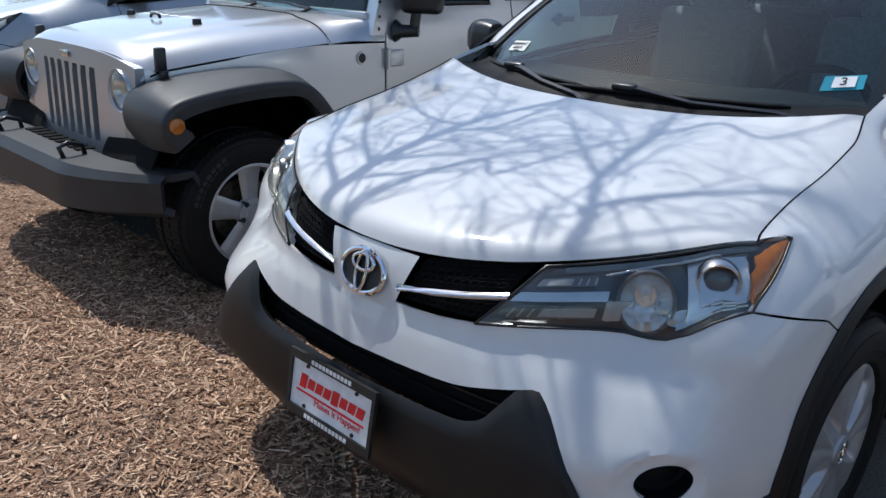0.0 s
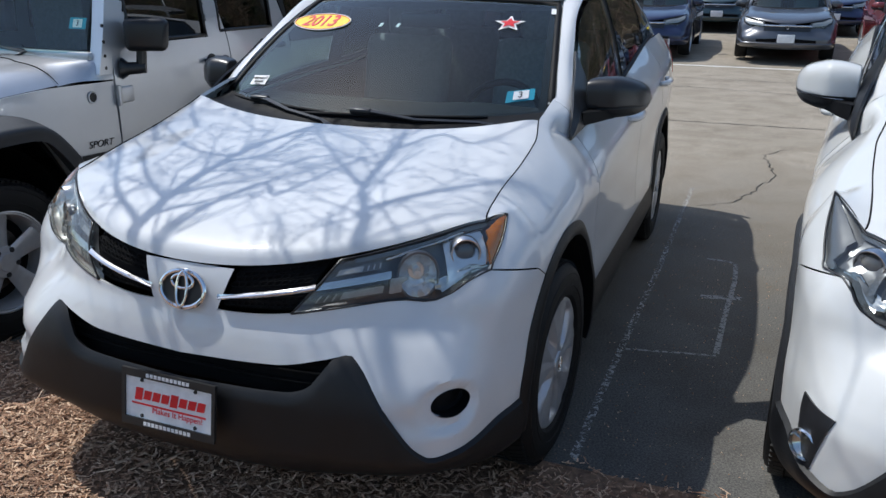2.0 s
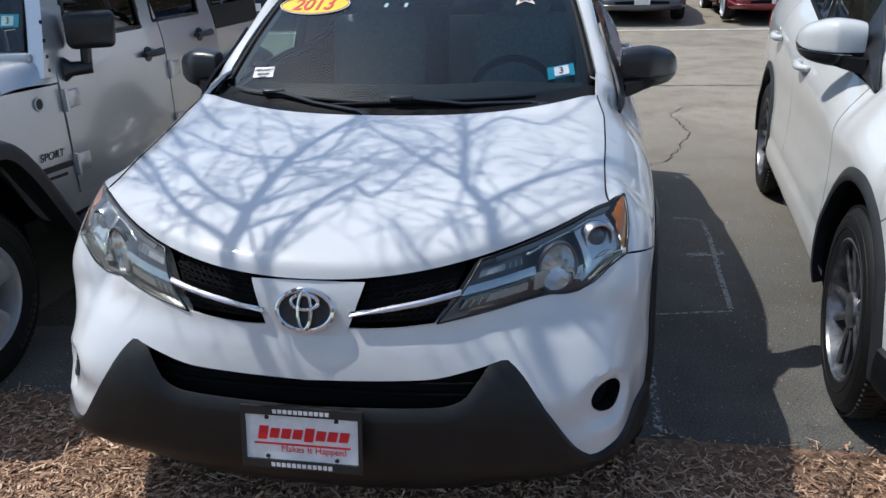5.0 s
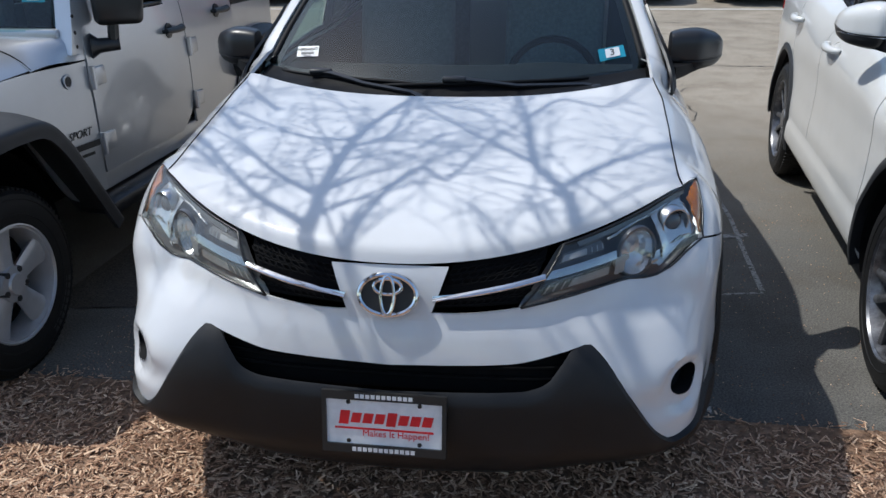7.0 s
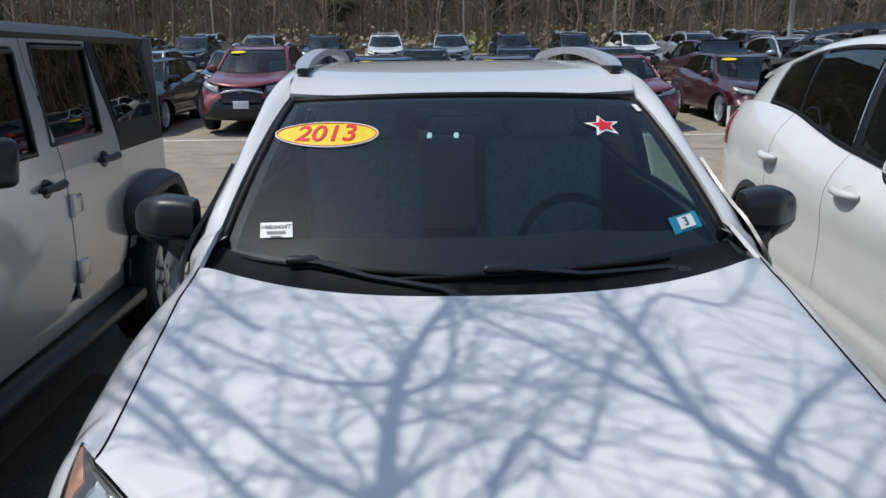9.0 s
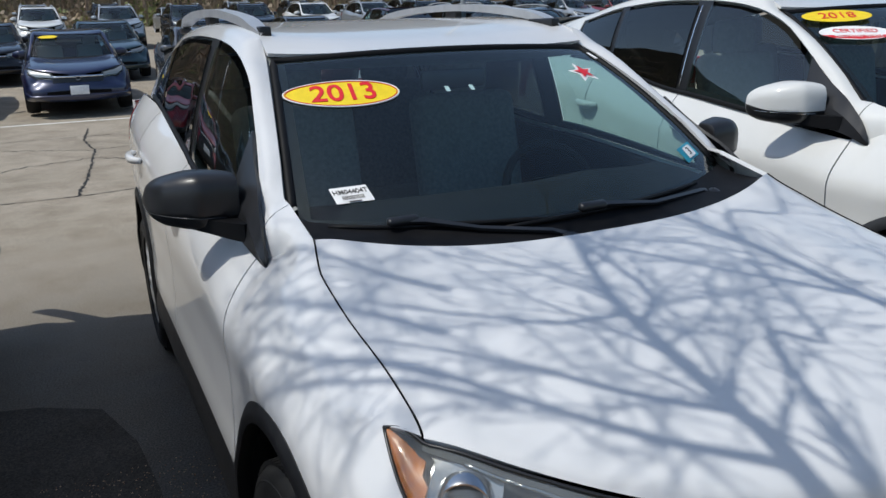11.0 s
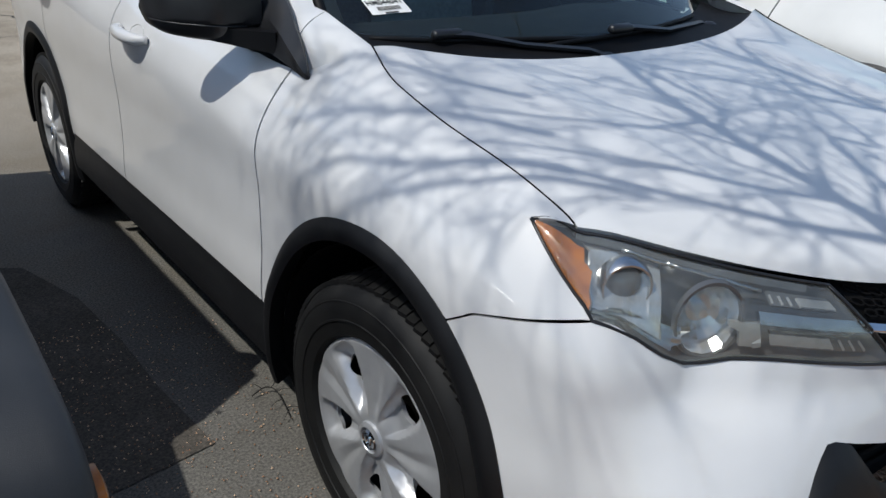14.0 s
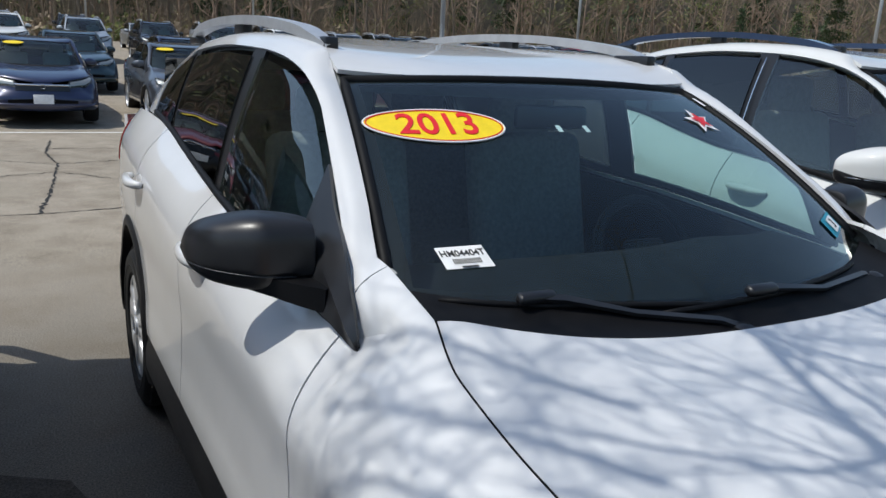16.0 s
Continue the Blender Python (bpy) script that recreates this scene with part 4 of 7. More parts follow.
            if z < lerp(1.122, 1.130, v) and y < yc:           # the lower part stands back a little
                y += .006
            return Vector((side * sec_x(v), y, z))
        M = cp("door_mirror", sheet(shell, n(64), n(36), None, 0), mirror_mat or SATIN, label="black door mirror" if not mirror_mat else "door mirror in body colour")
        if mirror_mat:
            def under(u, v):
                p, c = shell(lerp(.30, .72, u), v), Vector((side * sec_x(v), lerp(sec_yf(v), sec_yb(v), .62), (sec_z0(v) + sec_z1(v)) / 2))
                return p + (p - c) * .04
            cp("mirror_base", sheet(under, 24, n(36), None, 0), SATIN, M, "black lower mirror cap")
        # On the black mirror this paler line carries the seam's lit edge; otherwise chrome.
        cp("mirror_seam", tube([Vector((side * sec_x(v), sec_yf(v) + .004, lerp(1.118, 1.130, v))) for v in np.linspace(.30, .97, 20)], .0018, 5), ALLOYD if not mirror_mat else CHROME, M)
        cp("mirror_arm", ribbon(catmull([(side * .80, 1.455, 1.096), (side * .835, 1.50, 1.098), (side * .875, 1.56, 1.102), (side * .93, 1.62, 1.108)], 10), [.046, .046, .044, .042, .040, .038, .036, .034, .030, .026], .050, (0, 0, 1)), COWL, M)
        sail_a = catmull([(side * x, y, z) for x, y, z in ((.799, 1.328, 1.034), (.803, 1.342, 1.034), (.814, 1.382, 1.051), (.823, 1.433, 1.066), (.830, 1.52, 1.078), (.828, 1.62, 1.082))], 25)
        sail_b = catmull([(side * x, y, z) for x, y, z in ((.800, 1.328, 1.044), (.799, 1.334, 1.066), (.796, 1.362, 1.106), (.788, 1.404, 1.139), (.776, 1.456, 1.176), (.761, 1.522, 1.210), (.748, 1.595, 1.250), (.724, 1.69, 1.318))], 25)

        def sail(u, v):
            i_ = int(round(u * 24))
            a, b = sail_a[i_], sail_b[i_]
            fold = max(0, 1 - abs(v - .5) / .5)
            return a.lerp(b, v) + Vector((side * .012 * fold * min(1, 4 * u), 0, 0))
        cp("mirror_sail", sheet(sail, 24, 8, mid, .010), SATIN, M, auto=18)
    pair(green)

    # -- roof, screen, cowl, wipers
    rc = sm([(1.93, 1.500), (2.1, 1.537), (2.4, 1.575), (2.9, 1.605), (3.4, 1.60), (3.9, 1.565), (4.35, 1.50)])
    y_end = 4.38 if not sedan else 3.5

    def roof(u, v):
        a = lerp(-1, 1, u)
        y = lerp(1.932 + .075 * a * a, y_end, v)
        xe = S.eave_x(y) - .070 if y > 2.02 else .585
        ze = S.eave(max(2.02, y)) + .038
        if y < 2.1:
            ze = lerp(1.488, ze, step(1.93, 2.1, y))
        return Vector((a * xe, y, lerp(rc(y), ze, abs(a) ** 2.4)))
    cp("roof", sheet(roof, n(40), n(40), mid, .012), skin)
    cp("roof_lining", sheet(lambda u, v: roof(u, v) * 1 + Vector((0, .02, -.05)), 12, 12, None, 0), LINER)
    ws = cp("windscreen", sheet(lambda u, v: S.screen(lerp(-1, 1, u) * .985, lerp(S.sill_v(lerp(-1, 1, u)), .985, v)), n(40), n(24), mid, 0), WSHIELD, label="tinted windscreen")
    ws.visible_shadow = False
    fr = [S.screen(-1, v, -.004) for v in np.linspace(0, 1, 16)] + [S.screen(u, 1, -.004) for u in np.linspace(-1, 1, 16)[1:]] + [S.screen(1, v, -.004) for v in np.linspace(1, 0, 16)[1:]]
    cp("screen_seal", tube(fr, .014, 6), COWL, ws)

    def cowl(u, v):
        a = lerp(-1, 1, u)
        p, q = S.hood(a * .99, 1.0) + Vector((0, .004, -.012)), S.screen(a, S.sill_v(a) + .012, .004)
        return p.lerp(q, v) + Vector((0, 0, -.012 * math.sin(math.pi * v)))
    cp("cowl_panel", sheet(cowl, n(40), n(8), mid, .02), COWL, label="black plastic cowl panel")
    if fine:
        for hump, spindle, left, right in ((-.465, -.07, -.630, -.10), (.040, .52, -.235, .50)):
            on = lambda x, v, o: S.screen(x / .70, S.sill_v(x / .70) + v, o)
            Wp = cp("wiper_arm", ribbon([on(hump - .03, .014, .026), on(hump + .05, .012, .032), on(lerp(hump, spindle, .45), -.012, .028), on(spindle - .04, -.040, .022), on(spindle, -.062, .014)], [.014, .018, .013, .014, .022], .008, (0, 1, .4)), SATIN, label="black wiper arm")
            cp("wiper_blade", tube([on(lerp(left, right, t), -.012 + .050 * t * (1 - t) + .014 * t, .014) for t in np.linspace(0, 1, 16)], [.004] + [.007] * 14 + [.004], 6), COWL, Wp)
            cp("wiper_hump", moved(box(0, 0, 0, .085, .026, .022, .009, 3), Matrix.Translation(on(hump, .014, .030)) @ Matrix.Rotation(.35, 4, "X")), SATIN, Wp)
            cp("spindle_cap", moved(spin([(-.02, .024), (.008, .022), (.014, .010), (.015, 0)], 16), Matrix.Translation(on(spindle, -.075, .015)) @ Matrix.Rotation(-math.pi / 2, 4, "Y")), SATIN, Wp)
        # printed black border of the glass
        for s_ in (-1, 1):
            cp("screen_border", sheet(lambda u, v: S.screen(s_ * lerp(.945, 1.0, u), v, -.004), 3, 20, mid, 0), COWL, ws)
        cp("screen_border", sheet(lambda u, v: S.screen(lerp(-.96, .96, u), lerp(.955, 1.0, v), -.004), 24, 2, mid, 0), COWL, ws)
        cp("screen_border", sheet(lambda u, v: S.screen(lerp(-.96, .96, u), S.sill_v(lerp(-.96, .96, u)) + lerp(.0, .030, v), -.004), 24, 3, mid, 0), COWL, ws)

    # -- cabin
    def seat(x, y):
        bm = join(box(x, y, .70, .50, .50, .16, .06, 3), box(x, y + .30, 1.00, .48, .13, .62, .055, 3, Matrix.Translation((x, y + .30, .75)) @ Matrix.Rotation(-.22, 4, "X") @ Matrix.Translation((-x, -y - .30, -.75))))
        join(bm, box(x, y + .44, 1.37, .26, .10, .17, .045, 3))
        cp("seat", bm, FABRIC, label="grey cloth seat")
    for x in (-.37, .37):
        seat(x, 2.15)
        if fine:
            seat(x * 1.05, 3.05)
    def dash(u, v):
        a = lerp(-1, 1, u)
        pr = [(1.24, 1.055), (1.45, 1.085), (1.62, 1.09), (1.72, 1.05), (1.74, .90), (1.70, .70)]
        i = v * (len(pr) - 1)
        k = min(int(i), len(pr) - 2)
        y, z = (lerp(pr[k][c], pr[k + 1][c], i - k) for c in (0, 1))
        return Vector((a * .70, y + .10 * a * a * (1 - v), z + .02 * math.exp(-((a - .5) / .2) ** 2) * (1 - v)))
    cp("dashboard", sheet(dash, n(24), n(15), None, 0), DASH)
    st = Matrix.Translation((.37, 1.86, .985)) @ Matrix.Rotation(radians(65), 4, "X")
    bm = bmesh.new()
    tube([(.185 * math.cos(a), .185 * math.sin(a), 0) for a in np.linspace(0, 2 * math.pi, 25)], .016, 8, bm)
    for a in (0, math.pi, -math.pi / 2):
        tube([(0, 0, -.01), (.18 * math.cos(a), .18 * math.sin(a), 0)], .014, 6, bm)
    join(bm, box(0, 0, 0, .15, .12, .05, .02))
    if fine:
        cp("steering_wheel", moved(bm, st), DASH, label="dark steering wheel")
    if fine:
        cp("rear_view_mirror", box(0, 1.90, 1.405, .24, .03, .065, .015), SATIN)
    cp("cabin_floor", box(0, 2.7, .50, 1.5, 2.6, .06), DARK)

    # -- wheels
    base = W(Vector((0, S.hub_f, S.hub_z)))
    rear = W(Vector((0, S.hub_r, S.hub_z)))
    xo = W(Vector((.785, 1, 1))).x
    for hub in (base, rear):
        for side in (-1, 1):
            mw = Matrix.Translation((side * xo, hub.y, hub.z)) @ Matrix.Rotation((math.pi if side < 0 else 0) - (side * radians(2.5) if hub is base and wheels == "cover" else 0), 4, "Z")
            wheel(root, mw, wheels, hub.z, .225, .224 if wheels != "ten" else .245, fine, spoke_mat=wheel_mat)
    # -- tail
    if sedan:
        def deck(u, v):
            a = lerp(-1, 1, u)
            pr = [(3.46, rc(3.46)), (3.75, 1.40), (4.0, 1.27), (4.12, 1.22), (4.3, 1.215), (4.46, 1.20)]
            i = v * (len(pr) - 1)
            k = min(int(i), len(pr) - 2)
            y, z = (lerp(pr[k][c], pr[k + 1][c], i - k) for c in (0, 1))
            return Vector((a * lerp(.60, .74, min(1, v * 1.5)), y, z - .03 * a * a))
        cp("rear_window", sheet(lambda u, v: deck(u, v * .58), 8, 8, mid, .006), PRIVGL)
        cp("trunk_lid", sheet(lambda u, v: deck(u, .58 + v * .42), 8, 6, mid, .01), skin)
    else:
        cp("tailgate_window", sheet(lambda u, v: Vector((lerp(-.60, .60, u), lerp(4.52, 4.38, v), lerp(1.15, 1.49, v))), 6, 6, mid, .006), PRIVGL)
    def tail(u, v):
        x = lerp(-.80, .80, u)
        return Vector((x, 4.55 - .12 * (abs(x) / .8) ** 3, lerp(.30, 1.2, v)))
    cp("tail_panel", sheet(tail, 12, 10, mid, .03), skin)
    def tl(side):
        cp("tail_lamp", sheet(lambda u, v: S.at(S.q_y(lerp(4.22, 4.44, u)), lerp(1.0, 1.19, v), .008, side), 8, 5, mid, .02), REDLENS)
        cp("tail_lamp", sheet(lambda u, v: Vector((side * lerp(.46, .78, u), 4.566 - .12 * (lerp(.46, .78, u) / .8) ** 3, lerp(1.0, 1.15, v))), 8, 4, mid, .02), REDLENS)
    pair(tl)


# ---- the off-road vehicle ----
def build_offroader(root):
    X0, TUMBLE = -2.505, .065
    mid = (X0, 2.3, .9)

    def cp(name, bm, mat, parent=None, label="", auto=35):
        return part(name, bm, mat, parent or root, label, auto=auto)

    def P(x, y, z):
        return Vector((X0 + x, y, z))
    half = sm([(.55, .605), (.9, .645), (1.48, .745), (1.8, .785), (3.0, .785), (4.25, .775)])

    def hood(u, v):
        a = lerp(-1, 1, u)
        y = lerp(.540, 1.500, v)
        w = lerp(.610, .715, v)
        top = lerp(1.078, 1.176, v) + .008 * math.sin(math.pi * v)
        drop = .095 * abs(a) ** 8 + .014 * a * a
        bulge = .012 * step(.66, .56, abs(a)) * step(.02, .30, v)
        return P(a * w, y + .045 * a * a * (1 - v), top - drop + bulge - .030 * max(0, 1 - v * 10) ** 2)
    cp("hood", sheet(hood, 56, 36, mid, .02), SILVER)
    cp("hood_seam", tube([hood(u, 1) + Vector((0, .003, .0015)) for u in np.linspace(0, 1, 40)], .0035, 6), DARK)
    for u0 in (0, 1):
        cp("hood_seam", tube([hood(u0, v) + Vector((0, 0, -.004)) for v in np.linspace(.04, 1, 24)], .005, 6), DARK)
    # grille: a plate with seven slots and two round lamps
    def plate(u, v):
        a = lerp(-1, 1, u)
        z = lerp(.555, 1.050, v)
        return P(a * lerp(.60, .605, v), .520 + .030 * a * a + .012 * v, z - .055 * abs(a) ** 3 * v ** 3 + .07 * abs(a) ** 4 * (1 - v) ** 2)
    slots = [-.252 + .084 * k for k in range(7)]

    def in_slot(u, v):
        a, z = lerp(-1, 1, u) * .602, lerp(.555, 1.050, v)
        e = min(abs(z - .655), abs(z - .955)) if .64 < z < .97 else 0
        wid = .024 if .66 < z < .94 else .020
        return any(abs(a - s_) < wid for s_ in slots) and .64 < z < .965 or min(math.hypot(a - .475, z - .890), math.hypot(a + .475, z - .890)) < .088
    cp("grille_panel", sheet(plate, 200, 66, mid, .045, (in_slot, lambda u, v: (u, v))), SILVER, label="silver grille with seven upright slots")
    cp("grille_back", sheet(lambda u, v: P(lerp(-.56, .56, u), .62, lerp(.56, 1.02, v)), 4, 4, None, 0), DARK)
    for sx in (-1, 1):
        fm = Matrix.Translation(P(sx * .475, .552, .890)) @ Matrix.Rotation(-math.pi / 2, 4, "Z")
        L = cp("headlamp", moved(spin([(-.02, .082), (.006, .080), (.020, .050), (.026, .0)], 32), fm), LENSHAZE, label="round greyish headlamp")
        L.visible_shadow = False
        cp("reflector", moved(spin([(-.005, .082), (-.030, .066), (-.055, .035), (-.060, .0)], 28), fm), CHROME, L)
        cp("bulb_shield", moved(spin([(-.05, .020), (-.012, .020), (-.008, .0)], 16), fm), CHROME, L)
        cp("lamp_ring", moved(spin([(-.02, .083), (.006, .086), (.010, .092), (-.004, .097)], 40), fm), SILVER, L)
        cp("turn_lamp", moved(spin([(-.02, .040), (.004, .038), (.010, .0)], 20), Matrix.Translation(P(sx * .535, .548, .715)) @ Matrix.Rotation(-math.pi / 2, 4, "Z")), LENS, label="small round lamp")
    cp("footman_loop", tube([P(-.045, .985, 1.150), P(-.040, .985, 1.165), P(0, .985, 1.170), P(.040, .985, 1.165), P(.045, .985, 1.150)], .007, 6), SATIN)
    cp("badge", moved(box(0, 0, 0, .085, .006, .030, .003), Matrix.Translation(P(0, .522, 1.005))), CHROME, label="small silver badge")
    # bumper
    def bar(u, v):
        x = lerp(-.90, .90, u)
        e = max(0, (abs(x) - .42) / .48)
        pr = [(.06, .400 + .03 * e), (.0, .425 + .03 * e), (-.005, .570 + .01 * e), (.03, .612 - .005 * e), (.20, .618 - .008 * e), (.24, .56)]
        i = v * 5
        k = min(int(i), 4)
        y, z = (lerp(pr[k][c], pr[k + 1][c], i - k) for c in (0, 1))
        return P(x, .265 + y * (1 - .25 * e) + .22 * e ** 1.7, z)
    cp("front_bumper", sheet(bar, 60, 20, (X0, .6, .45), .03), GREYPL, label="grey plastic front bumper")
    for sx in (-1, 1):
        cp("tow_hook", tube([P(sx * .36, .33, .60), P(sx * .36, .31, .655), P(sx * .36, .35, .672), P(sx * .36, .41, .655), P(sx * .36, .42, .60)], .011, 8), SATIN)
    for k in range(9):
        cp("deck_slot", box(X0 - .28 + .07 * k, .45, .619, .045, .08, .008, .002), DARK)
    # body sides
    for sx in (-1, 1):
        def front_side(u, v, sx=sx):
            y = lerp(.60, 1.795, u)
            zt = lerp(.985, 1.062, step(.58, 1.5, y))
            zl = .90 if y < 1.26 else lerp(.90, .46, step(1.26, 1.60, y))
            return P(sx * (half(y) + .004 * math.sin(math.pi * v)), y, lerp(zl, zt, v))
        cp("body_side", sheet(front_side, 40, 16, mid, .012), SILVER)
        def cowl(u, v, sx=sx):
            y = lerp(1.492, 1.80, u)
            x0, x1 = half(y), .40
            if v < .5:
                t = v / .5
                a, q = lerp(1, .78, t), P(sx * lerp(x0, x0 - .06, t * t), y, lerp(1.070, 1.165 + .012 * u, math.sin(t * math.pi / 2)))
            else:
                t = (v - .5) / .5
                a, q = lerp(.78, 0, t), P(sx * lerp(x0 - .06, 0, t), y, 1.165 + .012 * u + .012 * t)
            h_ = P(sx * a * .722, y, 1.172 - .095 * a ** 8 - .014 * a * a + .012 * step(.66, .56, a) + .03 * u)
            return h_.lerp(q, step(.1, .9, u))
        cp("cowl", sheet(cowl, 8, 20, mid, .012), SILVER)

        def door(name, y0, y1, lean0, lean1, zbot, wy0, wy1, wz0, wz1, rnd, sx=sx, glass_m=PRIVGL):
            def yy(u, z):
                f = step(1.10, 1.72, z)
                return lerp(y0 + lean0 * f, y1 + lean1 * f, u)

            def at(u, v):
                z = lerp(zbot, 1.715, v)
                r = rnd * max(0, 1 - (z - zbot) / .16) ** 2
                uu = lerp(0 + .1 * r, 1 - r, u)
                y = yy(uu, z)
                x = half(y) - TUMBLE * step(1.12, 1.9, z) * 1.0 + .010 * math.sin(math.pi * min(1, (z - zbot) / .65)) * (z < zbot + .65)
                return P(sx * x, y, z)

            def inwin(u, v):
                p = at(u, v)
                return wy0 < p.y < wy1 and wz0 < p.z < wz1
            D = cp(name, sheet(at, 44, 64, mid, .014, (inwin, lambda u, v: (u, v))), SILVER, label="silver door with black handle")

            def pane(u, v):
                y, z = lerp(wy0 - .02, wy1 + .02, u), lerp(wz0 - .02, wz1 + .02, v)
                x = half(y) - TUMBLE * step(1.12, 1.9, z) - .012
                return P(sx * x, y, z)
            cp("window_pane", sheet(pane, 8, 8, mid, .004), glass_m, D, "dark window")
            cp("window_seal", tube([pane(u, 0.055) + Vector((sx * .010, 0, 0)) for u in np.linspace(.03, .97, 6)] + [pane(.97, v) + Vector((sx * .010, 0, 0)) for v in np.linspace(.055, .95, 6)] + [pane(u, .95) + Vector((sx * .010, 0, 0)) for u in np.linspace(.97, .03, 6)] + [pane(.03, v) + Vector((sx * .010, 0, 0)) for v in np.linspace(.95, .055, 6)], .010, 6), SATIN, D)
            hy, hz = (2.645, 1.097) if y1 < 3 else (3.297, 1.140)
            hx = half(hy)
            H = cp("handle", join(moved(spin([(-.004, .042), (.010, .040), (.012, .0)], 20), Matrix.Translation(P(sx * hx, hy - .03, hz)) @ (Matrix.Identity(4) if sx > 0 else Matrix.Rotation(math.pi, 4, "Z"))),
                                  tube([P(sx * (hx + .028), hy - .10, hz + .003), P(sx * (hx + .040), hy, hz + .003), P(sx * (hx + .036), hy + .075, hz + .005)], [.015, .019, .021], 8),
                                  tube([P(sx * hx, hy - .09, hz), P(sx * (hx + .03), hy - .09, hz)], .012, 6)), SATIN, D, "black door handle")
            cp("lock", moved(spin([(-.002, .012), (.004, .011), (.004, .0)], 14), Matrix.Translation(P(sx * hx, hy + .07, hz - .055)) @ (Matrix.Identity(4) if sx > 0 else Matrix.Rotation(math.pi, 4, "Z"))), CHROME, D)
            for z in (.985, .680):
                hb = join(box(X0 + sx * (half(y0) + .008), y0 + .055, z, .022, .12, .085, .007), tube([P(sx * (half(y0) + .020), y0 + .002, z - .052), P(sx * (half(y0) + .020), y0 + .002, z + .052)], .014, 8))
                cp("hinge", hb, SILVER, D, "silver hinge")
            return D
        fd = door("front_door", 1.802, 2.805, .150, -.15, .535, 1.955, 2.590, 1.245, 1.660, .16)
        door("rear_door", 2.815, 3.52, -.15, -.20, .545, 2.735, 3.300, 1.262, 1.680, .30)
        # rear corner and hard top
        def rear(u, v):
            y = lerp(3.53, 4.27, u)
            return P(sx * half(y), y, lerp(.62, 1.15, v))
        cp("rear_side", sheet(rear, 14, 10, mid, .012), SILVER)
        def top_side(u, v):
            z = lerp(1.155, 1.735, v)
            y = lerp(3.535 - .20 * step(1.10, 1.72, z), 4.27 - .10 * v, u)
            return P(sx * (half(y) - TUMBLE * step(1.12, 1.9, z)), y, z)
        cp("hardtop_side", sheet(top_side, 14, 14, mid, .012), BLACK, label="black hardtop")
        def quarter(u, v):
            z = lerp(1.30, 1.70, v)
            y = lerp(3.52 - .09 * v, 4.13 - .07 * v, u)
            return P(sx * (half(y) - TUMBLE * step(1.12, 1.9, z) + .004), y, z)
        cp("window_pane", sheet(quarter, 8, 8, mid, .004), PRIVGL, label="dark quarter window")
        # flares
        for hub, nose_y in ((.915, .50), (3.86, 3.43)):
            path = catmull([(0, hub + a_, b_) for a_, b_ in ((-.375, .705), (-.412, .775), (-.405, .865), (-.33, .928), (-.12, .962), (.13, .974), (.30, .950), (.43, .835), (.56, .64), (.70, .42))], 73)

            def flare(u, v, hub=hub, path=path):
                i_ = u * 72
                k = min(int(i_), 71)
                p = path[k].lerp(path[k + 1], i_ - k)
                tg = (path[min(72, k + 2)] - path[max(0, k - 1)]).normalized()
                inward = Vector((0, tg.z, -tg.y))
                if inward.z > 0 and 0 < u < .5:
                    inward = -inward if inward.y < 0 else inward
                xi, xo = half(max(.6, p.y)) - .02, .995 if hub < 2 else .900
                p = p + Vector((0, -.045 * min(1, v / .62), 0)) if hub < 2 else p
                if v < .62:
                    t = v / .62
                    q = p - inward * (.016 * math.sin(t * math.pi)) + inward * .016 * t
                    return P(sx * lerp(xi, xo - .022, t), q.y, q.z)
                if v < .80:
                    t = (v - .62) / .18 * math.pi / 2
                    q = p + inward * (.016 + .022 * (1 - math.cos(t)))
                    return P(sx * (xo - .022 + .022 * math.sin(t)), q.y, q.z)
                t = (v - .80) / .20
                q = p + inward * (.038 + lerp(.085, .045, step(0, .45, u)) * t)
                return P(sx * (xo - .006 * t), q.y, q.z)
            F = cp("fender_flare", sheet(flare, 72, 20, (X0, hub, .3), .02), GREYPL, label="grey plastic fender flare", auto=60)
            if hub < 2:
                cp("side_marker", moved(spin([(-.005, .033), (.010, .031), (.014, .015), (.015, .0)], 24), Matrix.Translation(P(sx * .994, .522, .822)) @ (Matrix.Identity(4) if sx > 0 else Matrix.Rotation(math.pi, 4, "Z"))), AMBER, F, "round amber marker")
            cp("arch_liner", sheet(lambda u, v: P(sx * lerp(.80, .35, v), hub + .46 * math.cos(math.pi * u), .42 + .46 * math.sin(math.pi * u)), 20, 4, None, 0), DARK)
        # step, mirror, latch, badge
        cp("side_step", box(X0 + sx * .80, 2.55, .40, .17, 1.75, .07, .025), SATIN, label="black side step")
        cp("sill", box(X0 + sx * .74, 2.6, .50, .06, 1.9, .11, .01), SILVER)
        mh = box(0, 0, 0, .225, .105, .168, .034, 3)
        for p_ in mh.verts:                                    # narrower towards its lower outer corner
            p_.co.x *= 1 - .10 * (p_.co.z < 0) * (p_.co.x > 0)
        moved(mh, Matrix.Translation(P(sx * .901, 1.949, 1.290)) @ Matrix.Rotation(sx * radians(33), 4, "Z"))
        mm = join(mh, tube([P(sx * .872, 1.930, 1.215), P(sx * .868, 1.925, 1.16), P(sx * .866, 1.922, 1.118)], .026, 8), tube([P(sx * .785, 1.872, 1.118), P(sx * .812, 1.885, 1.118), P(sx * .885, 1.935, 1.122)], [.058, .034, .030], 12))
        cp("door_mirror", mm, SATIN, fd, "black door mirror on an arm")
